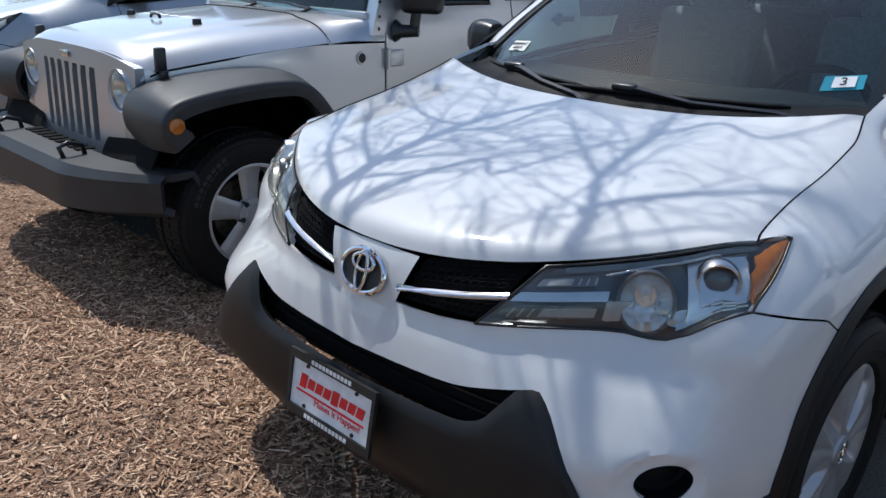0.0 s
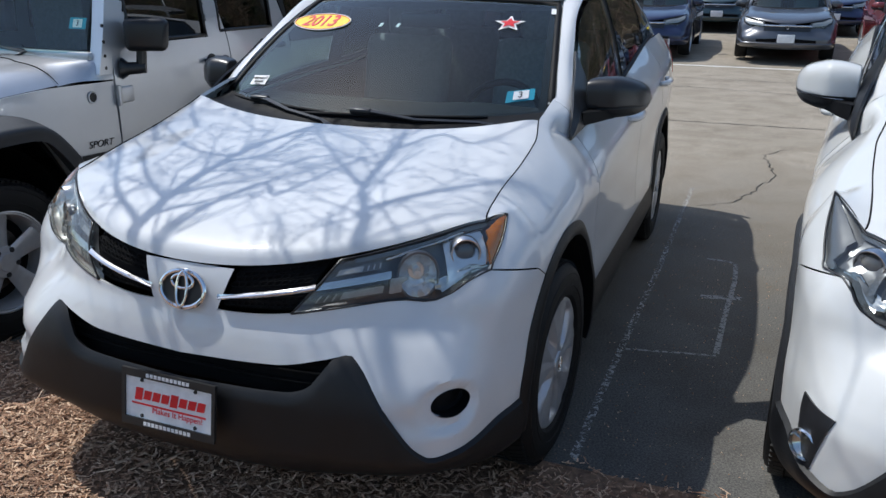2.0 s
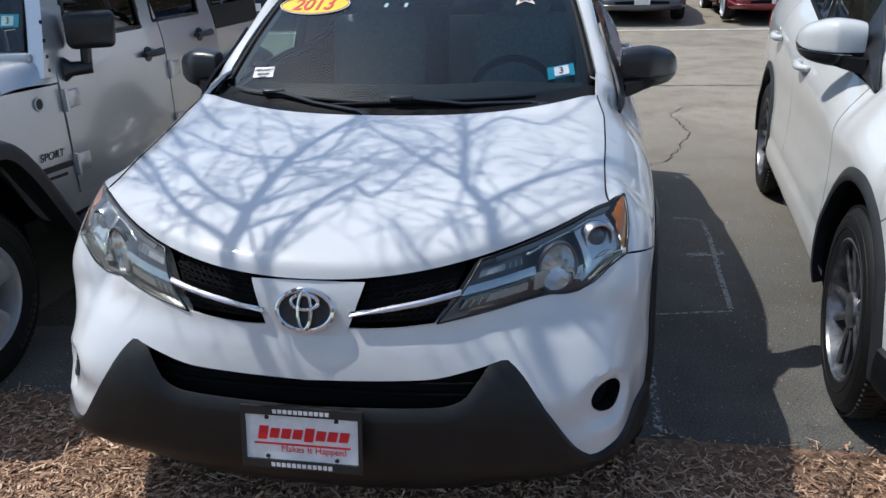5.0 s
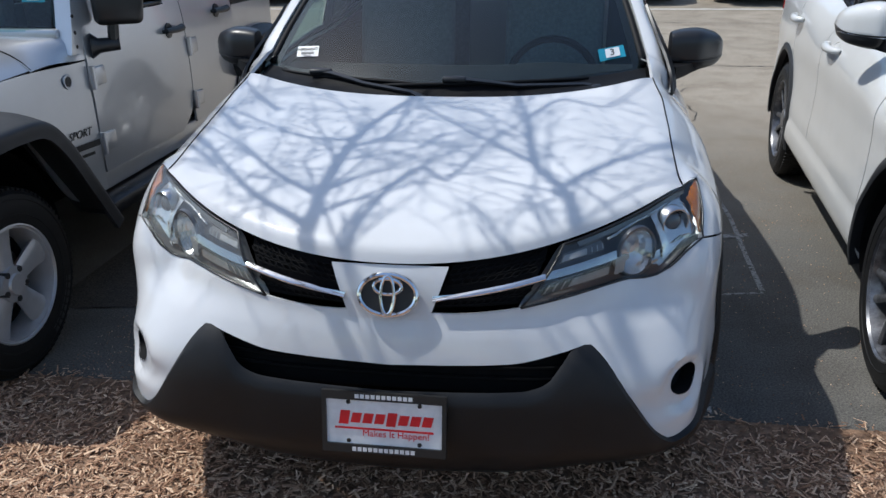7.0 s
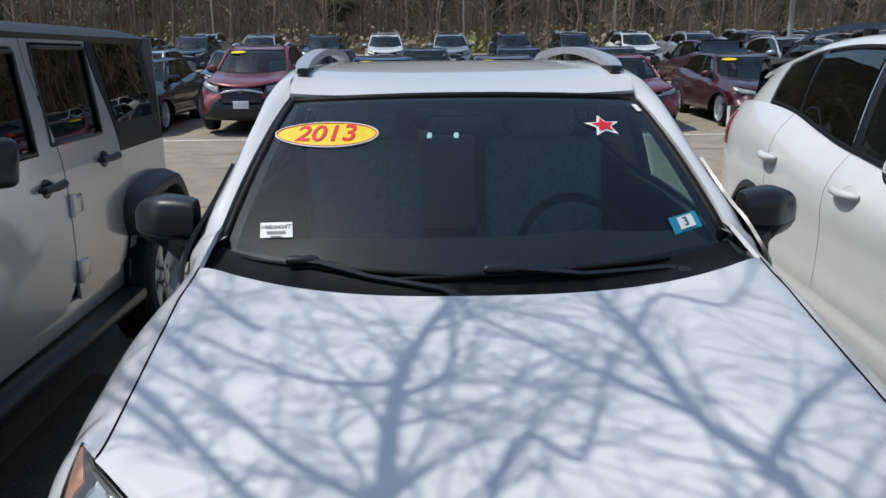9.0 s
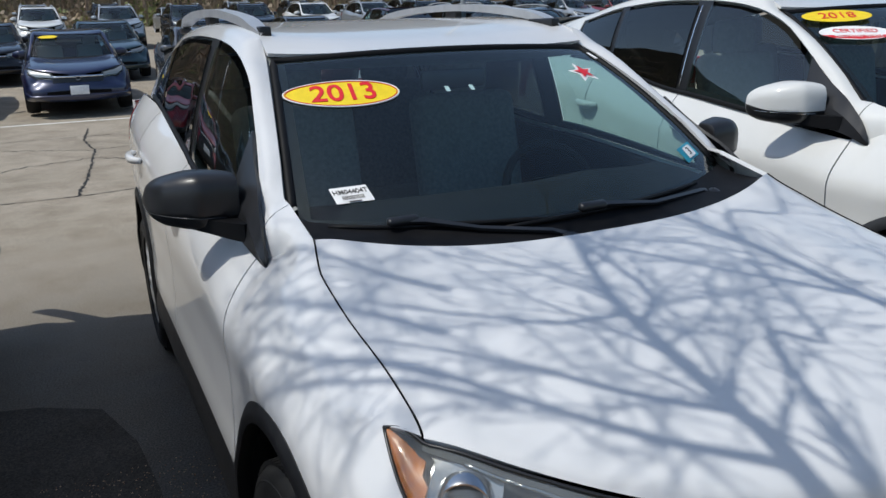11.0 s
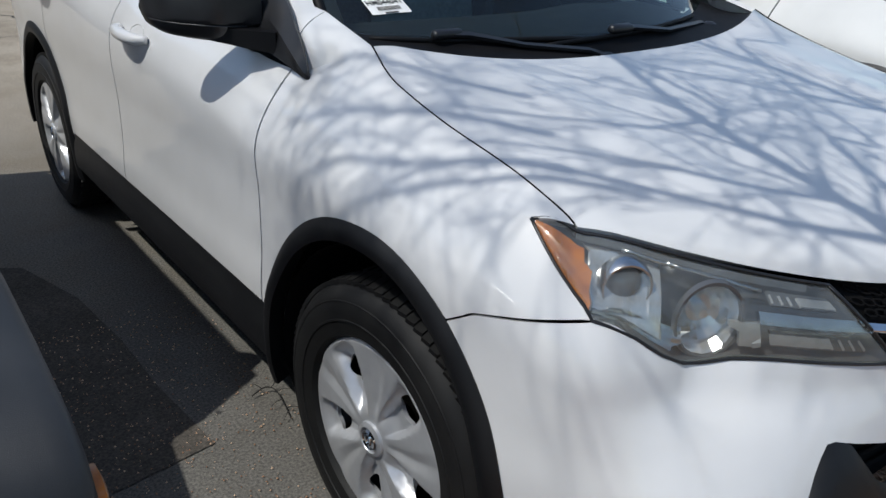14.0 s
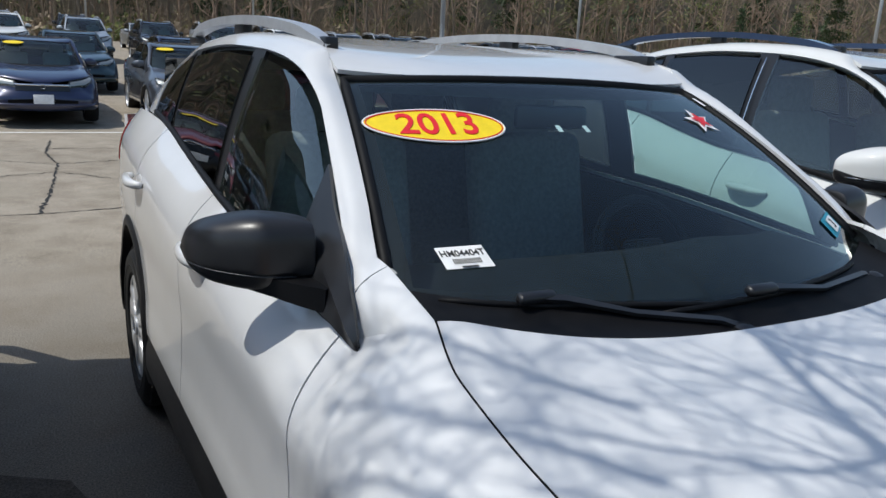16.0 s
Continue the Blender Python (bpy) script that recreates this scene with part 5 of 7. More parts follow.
        lt = join(box(X0 + sx * .632, .665, 1.030, .035, .045, .10, .008), box(X0 + sx * .645, .67, .965, .030, .035, .045, .008))
        cp("hood_latch", lt, SATIN, label="black rubber hood latch")
        cp("hood_bumper", moved(spin([(0, .022), (.03, .020), (.034, .0)], 12), Matrix.Translation(P(sx * .33, 1.02, 1.135)) @ Matrix.Rotation(-math.pi / 2, 4, "Y")), SATIN)
        cp("round_badge", moved(spin([(-.002, .033), (.004, .032), (.004, .026), (.0025, .025), (.0025, .0)], 24), Matrix.Translation(P(sx * (half(1.65) + .003), 1.652, .994)) @ (Matrix.Identity(4) if sx > 0 else Matrix.Rotation(math.pi, 4, "Z"))), ALLOY, label="round silver badge")
        cp("badge_face", moved(spin([(.0022, .024), (.0034, .022), (.0034, .014), (.0026, .013), (.0026, 0)], 20), Matrix.Translation(P(sx * (half(1.65) + .003), 1.652, .994)) @ (Matrix.Identity(4) if sx > 0 else Matrix.Rotation(math.pi, 4, "Z"))), INK)
        if sx > 0:
            slope = (half(1.75) - half(1.57)) / .18
            bs = lambda z: basis(P(half(1.66) + .0075, 1.66, z), (slope, 1, 0), (0, 0, 1))
            cp("lettering", moved(text_mesh("SPORT", .050, .001, .3), bs(.755)), INK, label="black SPORT lettering")
            for z, w_, h_ in ((.695, .12, .014), (.655, .075, .007)):
                cp("lettering_bar", slab([(-w_, -h_), (w_, -h_), (w_, h_), (-w_, h_)], .001, bs(z)), INK)
        for z in (1.13, 1.19, 1.26, 1.34):
            cp("screw", moved(spin([(0, .010), (.004, .009), (.004, .0)], 10), Matrix.Translation(P(sx * (half(1.76) - .003 - .02 * step(1.12, 1.9, z)), 1.755 + .06 * (z - 1.1), z)) @ (Matrix.Identity(4) if sx > 0 else Matrix.Rotation(math.pi, 4, "Z"))), INK)
        # screen frame
        def post(u, v):
            z = lerp(1.10, 1.735, u)
            y = lerp(1.735, 1.945, u)
            x = half(1.8) - TUMBLE * step(1.12, 1.9, z)
            t = lerp(0, 2, v)
            return P(sx * (x - .075 * min(1, max(0, 1 - t))), y - .03 + .09 * max(0, t - 1) + .0 * t, z)
        cp("screen_post", sheet(post, 12, 8, mid, .01), SILVER)
        for hub in (.915, 3.86):
            mw = Matrix.Translation(P(sx * (.790 if hub < 2 else .745), hub, .365)) @ (Matrix.Rotation(math.pi, 4, "Z") if sx < 0 else Matrix.Identity(4))
            wheel(root, mw, "five", .365, .235, .222, True)
        for k in range(16):                                     # raised lettering on the front tyre, as bars
            a = (k * .105 + .5) if k < 8 else (k * .105 + 2.8)
            cp("tyre_lettering", moved(box(0, 0, 0, .002, .022, .030, .0006), Matrix.Translation(P(sx * (.790 + .1195), .915, .365)) @ Matrix.Rotation(a, 4, "X") @ Matrix.Translation((0, 0, .297))), GREYPL)
    scr = cp("windscreen", sheet(lambda u, v: P(lerp(-.70, .70, u) * lerp(1, .94, v), lerp(1.72, 1.915, v) - .03 * math.sin(math.pi * u), lerp(1.20, 1.70, v)), 12, 8, mid, .004), WSHIELD, label="windscreen")
    scr.visible_shadow = False
    cp("screen_frame", join(box(X0, 1.735, 1.185, 1.45, .05, .05, .015), box(X0, 1.92, 1.722, 1.40, .06, .05, .015)), SILVER)
    for x, l in ((.35, -.42), (-.15, -.42)):
        Wp = cp("wiper_arm", tube([P(x, 1.60, 1.185), P(x - .02, 1.68, 1.20), P(x + l * .6, 1.715, 1.215)], .008, 6), SATIN)
        cp("wiper_blade", tube([P(x - .05, 1.70, 1.205), P(x + l, 1.715, 1.225)], .007, 5), SATIN, Wp)
    for k in range(7):
        cp("cowl_vent", box(X0 + .10 + .03 * k, 1.60, 1.186, .012, .09, .006, .002), DARK)
    def lid(u, v):
        a = lerp(-1, 1, u)
        y = lerp(1.93, 4.19, v)
        w = half(3) - TUMBLE * step(1.12, 1.9, 1.735) + .012
        return P(a * w, y, 1.735 + .070 * (1 - abs(a) ** 5) - .03 * max(0, 1 - v * 12) ** 2)
    cp("hardtop", sheet(lid, 24, 20, mid, .06), BLACK, label="black hardtop roof")
    cp("tailgate", sheet(lambda u, v: P(lerp(-.77, .77, u), 4.28 - .10 * max(0, v - .45), lerp(.60, 1.74, v)), 6, 8, mid, .01), SILVER)
    cp("underbody", box(X0, 2.4, .50, 1.10, 3.5, .22, .04), DARK)
    cp("engine_bay", box(X0, 1.05, .80, .95, .8, .36, .03), DARK)
    cp("cabin_floor", box(X0, 2.9, .62, 1.46, 2.5, .06), DARK)
    for x in (-.36, .36):
        for y in (2.35, 3.15):
            cp("seat", join(box(X0 + x, y, .85, .48, .48, .16, .05), box(X0 + x, y + .28, 1.16, .46, .14, .62, .05), box(X0 + x, y + .30, 1.52, .24, .10, .16, .04)), FABRIC)
    cp("dashboard", box(X0, 1.90, 1.08, 1.44, .26, .22, .05), DASH)


# ---- the ground ----
def rise(y):
    return .011 * max(0, y - 6) + .024 * max(0, y - 15)


def asphalt(name, a, b, c, lane=None):
    m, n, l, p = make(name)
    c1, v1, f1 = noise_mix(n, l, .35, a, b, .35, .65, 8)
    c2, v2, f2 = noise_mix(n, l, 2.6, (1, 1, 1), c, .42, .72, 8)
    c3, v3, f3 = noise_mix(n, l, 130, (.50, .50, .50), (1.55, 1.52, 1.45), .36, .68, 4)
    m1 = n.new("ShaderNodeMix"); m1.data_type, m1.blend_type = "RGBA", "MULTIPLY"
    m1.inputs["Factor"].default_value = 1
    if lane:
        tc, sx_ = n.new("ShaderNodeTexCoord"), n.new("ShaderNodeSeparateXYZ")
        l.new(tc.outputs["Object"], sx_.inputs["Vector"])
        ad = n.new("ShaderNodeMath"); ad.operation = "MULTIPLY_ADD"
        l.new(v2, ad.inputs[0]); ad.inputs[1].default_value = 3.0
        l.new(sx_.outputs["Y"], ad.inputs[2])
        mr = n.new("ShaderNodeMapRange"); mr.inputs["From Min"].default_value, mr.inputs["From Max"].default_value = 3.8, 8.0
        l.new(ad.outputs["Value"], mr.inputs["Value"])
        cl, vl, fl = noise_mix(n, l, .5, lane[0], lane[1], .35, .65, 8)
        ml = n.new("ShaderNodeMix"); ml.data_type = "RGBA"
        l.new(mr.outputs["Result"], ml.inputs["Factor"]); l.new(c1, ml.inputs["A"]); l.new(cl, ml.inputs["B"])
        c1 = ml.outputs["Result"]
    l.new(c1, m1.inputs["A"]); l.new(c2, m1.inputs["B"])
    m2 = n.new("ShaderNodeMix"); m2.data_type, m2.blend_type = "RGBA", "MULTIPLY"
    m2.inputs["Factor"].default_value = .8
    l.new(m1.outputs["Result"], m2.inputs["A"]); l.new(c3, m2.inputs["B"])
    l.new(m2.outputs["Result"], p.inputs["Base Color"])
    p.inputs["Roughness"].default_value, p.inputs["Specular IOR Level"].default_value = .9, .12
    bumped(n, l, p, v3, .5, .004)
    return m


ASPHALT = asphalt("worn asphalt", (.112, .109, .104), (.158, .151, .140), (.72, .70, .68), ((.285, .25, .203), (.345, .303, .25)))
# Patch colour is set darker to carry the deep shade between the cars.
SHADE_PATCH = asphalt("patched asphalt darkened for shade", (.072, .066, .060), (.100, .090, .080), (.8, .78, .76))
CRACK = plain("crack filler", (.018, .017, .016), .9)
SOIL = plain("dark mulch soil", (.15, .088, .055), .95, b=(.33, .205, .13), scale=35, bump=.8, dist=.012, bscale=90)


def chip_material():
    m, n, l, p = make("wood chips")
    g = n.new("ShaderNodeNewGeometry")
    r = n.new("ShaderNodeValToRGB")
    r.color_ramp.elements[0].color, r.color_ramp.elements[1].color = (.20, .10, .058, 1), (.74, .53, .36, 1)
    e = r.color_ramp.elements.new(.5)
    e.color = (.46, .275, .17, 1)
    l.new(g.outputs["Random Per Island"], r.inputs["Fac"])
    c, v, f = noise_mix(n, l, 160, (.75, .75, .75), (1.2, 1.2, 1.2))
    mx = n.new("ShaderNodeMix"); mx.data_type, mx.blend_type = "RGBA", "MULTIPLY"
    mx.inputs["Factor"].default_value = 1
    l.new(r.outputs["Color"], mx.inputs["A"]); l.new(c, mx.inputs["B"])
    l.new(mx.outputs["Result"], p.inputs["Base Color"])
    p.inputs["Roughness"].default_value = .85
    return m


CHIPS = chip_material()


def worn_paint(name, col, keep):
    """Paint worn away in spots, so that the asphalt shows through."""
    m, n, l, p = make(name)
    p.inputs["Base Color"].default_value, p.inputs["Roughness"].default_value = rgb(col), .8
    c, v, f = noise_mix(n, l, 55, (0, 0, 0), (1, 1, 1), keep, keep + .12, 8)
    t = n.new("ShaderNodeBsdfTransparent")
    mx = n.new("ShaderNodeMixShader")
    l.new(f, mx.inputs["Fac"]); l.new(t.outputs["BSDF"], mx.inputs[1]); l.new(p.outputs["BSDF"], mx.inputs[2])
    l.new(mx.outputs["Shader"], n["Material Output"].inputs["Surface"])
    return m


LINEP = worn_paint("white line paint", (.74, .74, .70), .28)
FADED = worn_paint("faded line paint", (.42, .41, .39), .47)
CHALK = worn_paint("chalk marks", (.30, .295, .28), .38)

gb = bmesh.new()
ysg = [-400, -60, -20, -6, -1, .5, .8, 3, 6, 9, 12, 15, 20, 30, 40, 60, 120, 400]
xsg = [-400, -60, -20, -8, -4, 0, 4, 8, 20, 60, 400]
vv = [[gb.verts.new((x, y, rise(min(y, 60)))) for y in ysg] for x in xsg]
for i in range(len(xsg) - 1):
    for j in range(len(ysg) - 1):
        gb.faces.new((vv[i][j], vv[i + 1][j], vv[i + 1][j + 1], vv[i][j + 1]))
tagged(part("ground", gb, ASPHALT), "worn grey-brown asphalt of a car park", "ground", kind="structure")


def mulch_z(x, y):
    e = step(.80 + .03 * math.sin(3.1 * x), .45, y)
    return .004 + e * (.022 + .016 * noise.noise((x * 2.3, y * 2.3, 0)) + .006 * noise.noise((x * 9, y * 9, 4)))


bm = bmesh.new()
rows = [[bm.verts.new((x, y, mulch_z(x, y) if y > -2.8 else .02)) for y in [*np.linspace(-4.0, -1.2, 6), *np.linspace(-1.0, .86, 50)]] for x in np.linspace(-9, 9, 260)]
for a, b in zip(rows, rows[1:]):
    for k in range(len(a) - 1):
        bm.faces.new((a[k], b[k], b[k + 1], a[k + 1]))
tagged(part("mulch_bed", bm, SOIL), "brown bark mulch strip along the parking bays", "mulch", kind="structure")

rng = np.random.default_rng(5)
bm_v, bm_f = [], []


def chips(count, x0, x1, y0, y1, big=1.0, edge=True):
    for _ in range(count):
        x, y = rng.uniform(x0, x1), rng.uniform(y0, y1)
        if edge and y > .62 and rng.random() < (y - .62) / .30:
            continue
        L, w, t = big * rng.gamma(3.0, .0065) + .005, big * rng.uniform(.0025, .0075), rng.uniform(.001, .003)
        m = Matrix.Translation((x, y, mulch_z(x, y) + .004 + rng.uniform(0, .010))) @ Euler((rng.normal(0, .35), rng.normal(0, .30), rng.uniform(0, 6.283))).to_matrix().to_4x4()
        k = len(bm_v)
        bend = rng.normal(0, .12) * L
        for px, py, pz in ((-L / 2, -w / 2, 0), (L / 2, -w / 3, 0), (L / 2, w / 3, 0), (-L / 2, w / 2, 0), (-L / 2 * .9, -w / 2, t), (L / 2 * .9, -w / 3 + bend * .2, t), (L / 2 * .9, w / 3 + bend * .2, t), (-L / 2 * .9, w / 2, t)):
            bm_v.append(m @ Vector((px, py, pz)))
        bm_f.extend([(k + 4, k + 5, k + 6, k + 7), (k, k + 1, k + 5, k + 4), (k + 1, k + 2, k + 6, k + 5), (k + 2, k + 3, k + 7, k + 6), (k + 3, k, k + 4, k + 7)])


chips(40000, -2.6, 1.7, -.75, .93)
chips(5000, -4.6, -2.6, -.3, .93, 1.2)
chips(2600, -2.2, 1.7, -.75, .75, 1.7)
me = bpy.data.meshes.new("wood_chips")
me.from_pydata(bm_v, [], bm_f)
me.materials.append(CHIPS)
tagged(new("wood_chips", me), "loose shredded brown and tan wood chips", "mulch", kind="stuff")


def strip(name, pts, width, mat, label, cat, lift=.004, jag=0.0, seed=1, kind="structure"):
    """A thin flat strip over the ground along points (x, y)."""
    r = random.Random(seed)
    ps = [Vector((x, y, 0)) for x, y in pts]
    fine = []
    for a, b in zip(ps, ps[1:]):
        k = max(1, int((b - a).length / (.06 if jag else .25)))
        fine += [a.lerp(b, i / k) for i in range(k)]
    fine.append(ps[-1])
    bm = bmesh.new()
    row = []
    for i, p in enumerate(fine):
        d = (fine[min(i + 1, len(fine) - 1)] - fine[max(i - 1, 0)]).normalized()
        s = Vector((-d.y, d.x, 0))
        w = width * (r.uniform(.4, 1.3) if jag else 1) / 2
        c = p + s * r.uniform(-jag, jag)
        c.z = rise(c.y) + lift
        row.append((bm.verts.new(c + s * w), bm.verts.new(c - s * w)))
    for (a, b), (c, d) in zip(row, row[1:]):
        bm.faces.new((a, b, d, c))
    return tagged(part(name, bm, mat), label, cat, kind=kind)


strip("bay_line", [(.968, .9), (.98, 1.84), (1.01, 2.97), (1.03, 5.05)], .030, FADED, "worn faded white parking bay line", "line")
strip("row_line", [(-40, 14.35), (0, 14.35), (40, 14.35)], .11, LINEP, "white painted line before the far row", "line")
strip("chalk_mark", [(1.26, 3.285), (1.38, 3.285), (1.425, 3.24), (1.43, 2.95), (1.40, 2.4), (1.385, 1.96)], .026, CHALK, "pale chalk mark on the asphalt", "mark")
strip("chalk_mark", [(1.385, 1.94), (1.2, 1.90), (1.0, 1.855)], .016, CHALK, "thin pale chalk mark on the asphalt", "mark")
strip("chalk_mark", [(1.27, 2.64), (1.48, 2.69)], .05, CHALK, "short pale chalk mark on the asphalt", "mark", lift=.006)
strip("crack", [(1.11, 4.50), (1.25, 4.62), (1.36, 4.72), (1.50, 5.15), (1.67, 5.8), (1.60, 6.3), (1.56, 6.64), (1.78, 6.95)], .009, CRACK, "jagged dark crack in the asphalt", "crack", jag=.02, seed=3)
strip("crack", [(-.80, 13.3), (-.92, 12.0), (-.84, 10.9), (-.875, 10.3), (-1.0, 9.0), (-1.14, 7.9)], .030, CRACK, "branching dark crack in the asphalt", "crack", jag=.018, seed=4)
strip("crack", [(-3.2, 10.6), (-1.9, 11.5), (-.9, 10.9), (.4, 11.3), (2.0, 11.0)], .02, CRACK, "thin dark crack in the asphalt", "crack", jag=.04, seed=5)
strip("crack", [(-2.6, 9.2), (-1.6, 10.0), (-.875, 10.3), (-.2, 9.6), (.3, 8.4)], .02, CRACK, "thin dark crack in the asphalt", "crack", jag=.04, seed=6)
strip("crack", [(-4, 7.9), (-1.14, 7.9), (.5, 8.2), (2.4, 8.26), (6, 8.2)], .022, CRACK, "straight dark seam in the asphalt", "crack", jag=.012, seed=7)
strip("crack", [(-4, 12.3), (1, 12.4), (3.1, 12.3), (7, 12.2)], .022, CRACK, "straight dark seam in the asphalt", "crack", jag=.012, seed=8)
# A brown patch whose darkness is partly shade put into its colour.
bm = bmesh.new()
bm.faces.new([bm.verts.new((x, y, .004)) for x, y in ((-1.9, 3.25), (-1.45, 3.12), (-1.21, 2.97), (-1.10, 2.6), (-1.06, 2.2), (-1.055, 1.9), (-1.02, 1.53), (-1.9, 1.4))])
tagged(part("shaded_asphalt_patch", bm, SHADE_PATCH), "brownish smooth asphalt patch, darkened in colour for the shade between the cars", "patch", kind="structure")
bm = bmesh.new()
tw = catmull([(-.845, 1.665, .012), (-.800, 1.675, .02), (-.775, 1.650, .016), (-.785, 1.570, .012), (-.800, 1.50, .010)], 16)
tube(tw, [lerp(.0028, .0010, k / 15) for k in range(16)], 5, bm)
for k, dx, dy in ((3, -.03, .035), (6, .045, .02), (8, .04, -.02), (10, -.045, -.02), (12, .035, -.03), (13, -.03, -.035)):
    tube([tw[k], tw[k] + Vector((dx * .5, dy * .6, .010)), tw[k] + Vector((dx, dy, .004))], [.0016, .0012, .0006], 5, bm)
gv, gf = [], []
for _ in range(2600):
    x, y = (rng.uniform(-1.5, -.75), rng.uniform(.85, 2.4)) if rng.random() < .6 else (rng.uniform(.9, 1.9), rng.uniform(.8, 4.5))
    s_, k = rng.uniform(.0012, .004), len(gv)
    a = rng.uniform(0, 6.28)
    for i in range(4):
        gv.append((x + s_ * math.cos(a + 1.57 * i), y + s_ * math.sin(a + 1.57 * i) * rng.uniform(.6, 1), .004))
    gv.append((x, y, .004 + s_ * 1.1))
    gf.extend([(k + i, k + (i + 1) % 4, k + 4) for i in range(4)])
me = bpy.data.meshes.new("grit")
me.from_pydata(gv, [], gf)
me.materials.append(CHIPS)
tagged(new("grit", me), "loose pale grit on the asphalt", "grit", kind="stuff")
tagged(part("twig", bm, CRACK), "small dry dark twig on the asphalt", "twig")

# ---- the cars beside each other ----
S0 = Shape()
suv = thing("suv", "white compact SUV with black cladding, tree shadows on its hood", "car")
build_car(suv, S0, WHITE)
hl = thing("suv", "pearl white mid-size SUV parked beside the white one", "car", at=pose(2.416, .134, 0, 0, 0, -6.0))
HL_WARP = warp_of(1.04, [(0, 0), (.935, .97), (1.70, 1.84), (2.235, 2.46), (3.315, 3.47), (3.592, 3.76), (4.57, 4.89)], [(0, 0), (.35, .37), (.84, .87), (1.0, 1.02), (1.15, 1.20), (1.55, 1.655), (2, 2.1)])
build_car(hl, S0, WHITE2, warp=HL_WARP, front="wide", wheels="ten", hazed=False, wheel_mat=plain("machined dark wheel", (.24, .245, .26), .32, metal=.7, b=(.10, .10, .11), scale=25), mirror_mat=WHITE2, arch_mat=GREYPL, rail_mat=plain("dark blue rail", (.03, .05, .10), .3, coat=1.0))
jp = thing("off_road_vehicle", "silver four-door off-roader with black hardtop and grey flares", "car")
build_offroader(jp)


# ---- badges, stickers and plate on the white car ----
def on_screen(name, outline, mat, u, v, label="", parent=None, lift=.004, turn=0.0):
    o = S0.screen(u, v, 0) 
    r = S0.screen(u + .02, v, 0) - S0.screen(u - .02, v, 0)
    up = S0.screen(u, v + .02, 0) - S0.screen(u, v - .02, 0)
    if isinstance(outline, bmesh.types.BMesh):
        bm = outline
    else:                                                  # a thin leaf in rings, so that it can follow the glass
        bm = bmesh.new()
        ox, oy = sum(p[0] for p in outline) / len(outline), sum(p[1] for p in outline) / len(outline)
        rings = [[bm.verts.new((ox + (x - ox) * k, oy + (y - oy) * k, 0)) for x, y in outline] for k in (1, .66, .33)]
        c = bm.verts.new((ox, oy, 0))
        n_ = len(outline)
        for a, b in zip(rings, rings[1:]):
            for i in range(n_):
                bm.faces.new((a[i], a[(i + 1) % n_], b[(i + 1) % n_], b[i]))
        for i in range(n_):
            bm.faces.new((rings[2][i], rings[2][(i + 1) % n_], c))
    su, sv, nz = r.length / .04, up.length / .04, r.cross(up).normalized()
    ct, st_ = math.cos(turn), math.sin(turn)
    for p in bm.verts:
        x, y = p.co.x * ct - p.co.y * st_, p.co.x * st_ + p.co.y * ct
        p.co = S0.screen(u + x / su, v + y / sv) + nz * (lift + p.co.z)
    return part(name, bm, mat, parent or suv, label)


def uv_of(x, z):
    """Where on the windscreen a point of that x and height lies."""
    best = min(((abs(S0.screen(a, b).x - x) + abs(S0.screen(a, b).z - z)), a, b) for a in np.linspace(-1, 1, 121) for b in np.linspace(0, 1, 121))
    return best[1], best[2]


u, v = uv_of(-.438, 1.392)
d = on_screen("year_decal", oval(.170, .068), YELLOW, u, v, "yellow oval year decal", turn=.06)
on_screen("decal_border", tube([(x, y, 0) for x, y in oval(.170, .068, 60)] + [(.170, 0, 0)], .0024, 5), PAPER, u, v, parent=d, lift=.004, turn=.06)
on_screen("decal_edge", tube([(x, y, 0) for x, y in oval(.164, .063, 60)] + [(.164, 0, 0)], .0014, 5), RED, u, v, parent=d, lift=.005, turn=.06)
on_screen("lettering", moved(text_mesh("2013", .122, .0006, .12, .0016), Matrix.Diagonal((.82, 1, 1, 1))), RED, u, v, "red numerals 2013", d, .0055, turn=.09)
u, v = uv_of(.427, 1.408)
star = [(r * math.sin(2 * math.pi * k / 10), r * math.cos(2 * math.pi * k / 10)) for k in range(10) for r in [.066 if k % 2 == 0 else .028]]
d = on_screen("star_decal", star, PAPER, u, v, "red star decal with a white edge")
on_screen("star_face", [(x * .64, y * .64) for x, y in star], RED, u, v, parent=d, lift=.0075)
u, v = uv_of(.587, 1.168)
d = on_screen("inspection_sticker", [(-.055, -.030), (.055, -.030), (.055, .030), (-.055, .030)], TEAL, u, v, "teal inspection sticker with a 3")
on_screen("sticker_field", [(-.028, -.022), (.032, -.022), (.032, .022), (-.028, .022)], PAPER, u, v, parent=d, lift=.0075)
on_screen("numeral", text_mesh("3", .044, .0005), INK, u, v, parent=d, lift=.0085)
u, v = uv_of(-.546, 1.166)
d = on_screen("stock_label", [(-.053, -.027), (.053, -.027), (.053, .027), (-.053, .027)], PAPER, u, v, "white paper stock label", turn=.27)
w_ = text_mesh("HM04404T", .0215, .0005, 0.0, .0002)
on_screen("lettering", moved(w_, Matrix.Translation((0, .009, 0))), INK, u, v, parent=d, lift=.0052, turn=.27)
for k in range(14):
    on_screen("bar", slab([(-.030 + .0045 * k, -.016), (-.0275 + .0045 * k, -.016), (-.0275 + .0045 * k, -.004), (-.030 + .0045 * k, -.004)], .0005), INK, u, v, parent=d, lift=.0052, turn=.27)
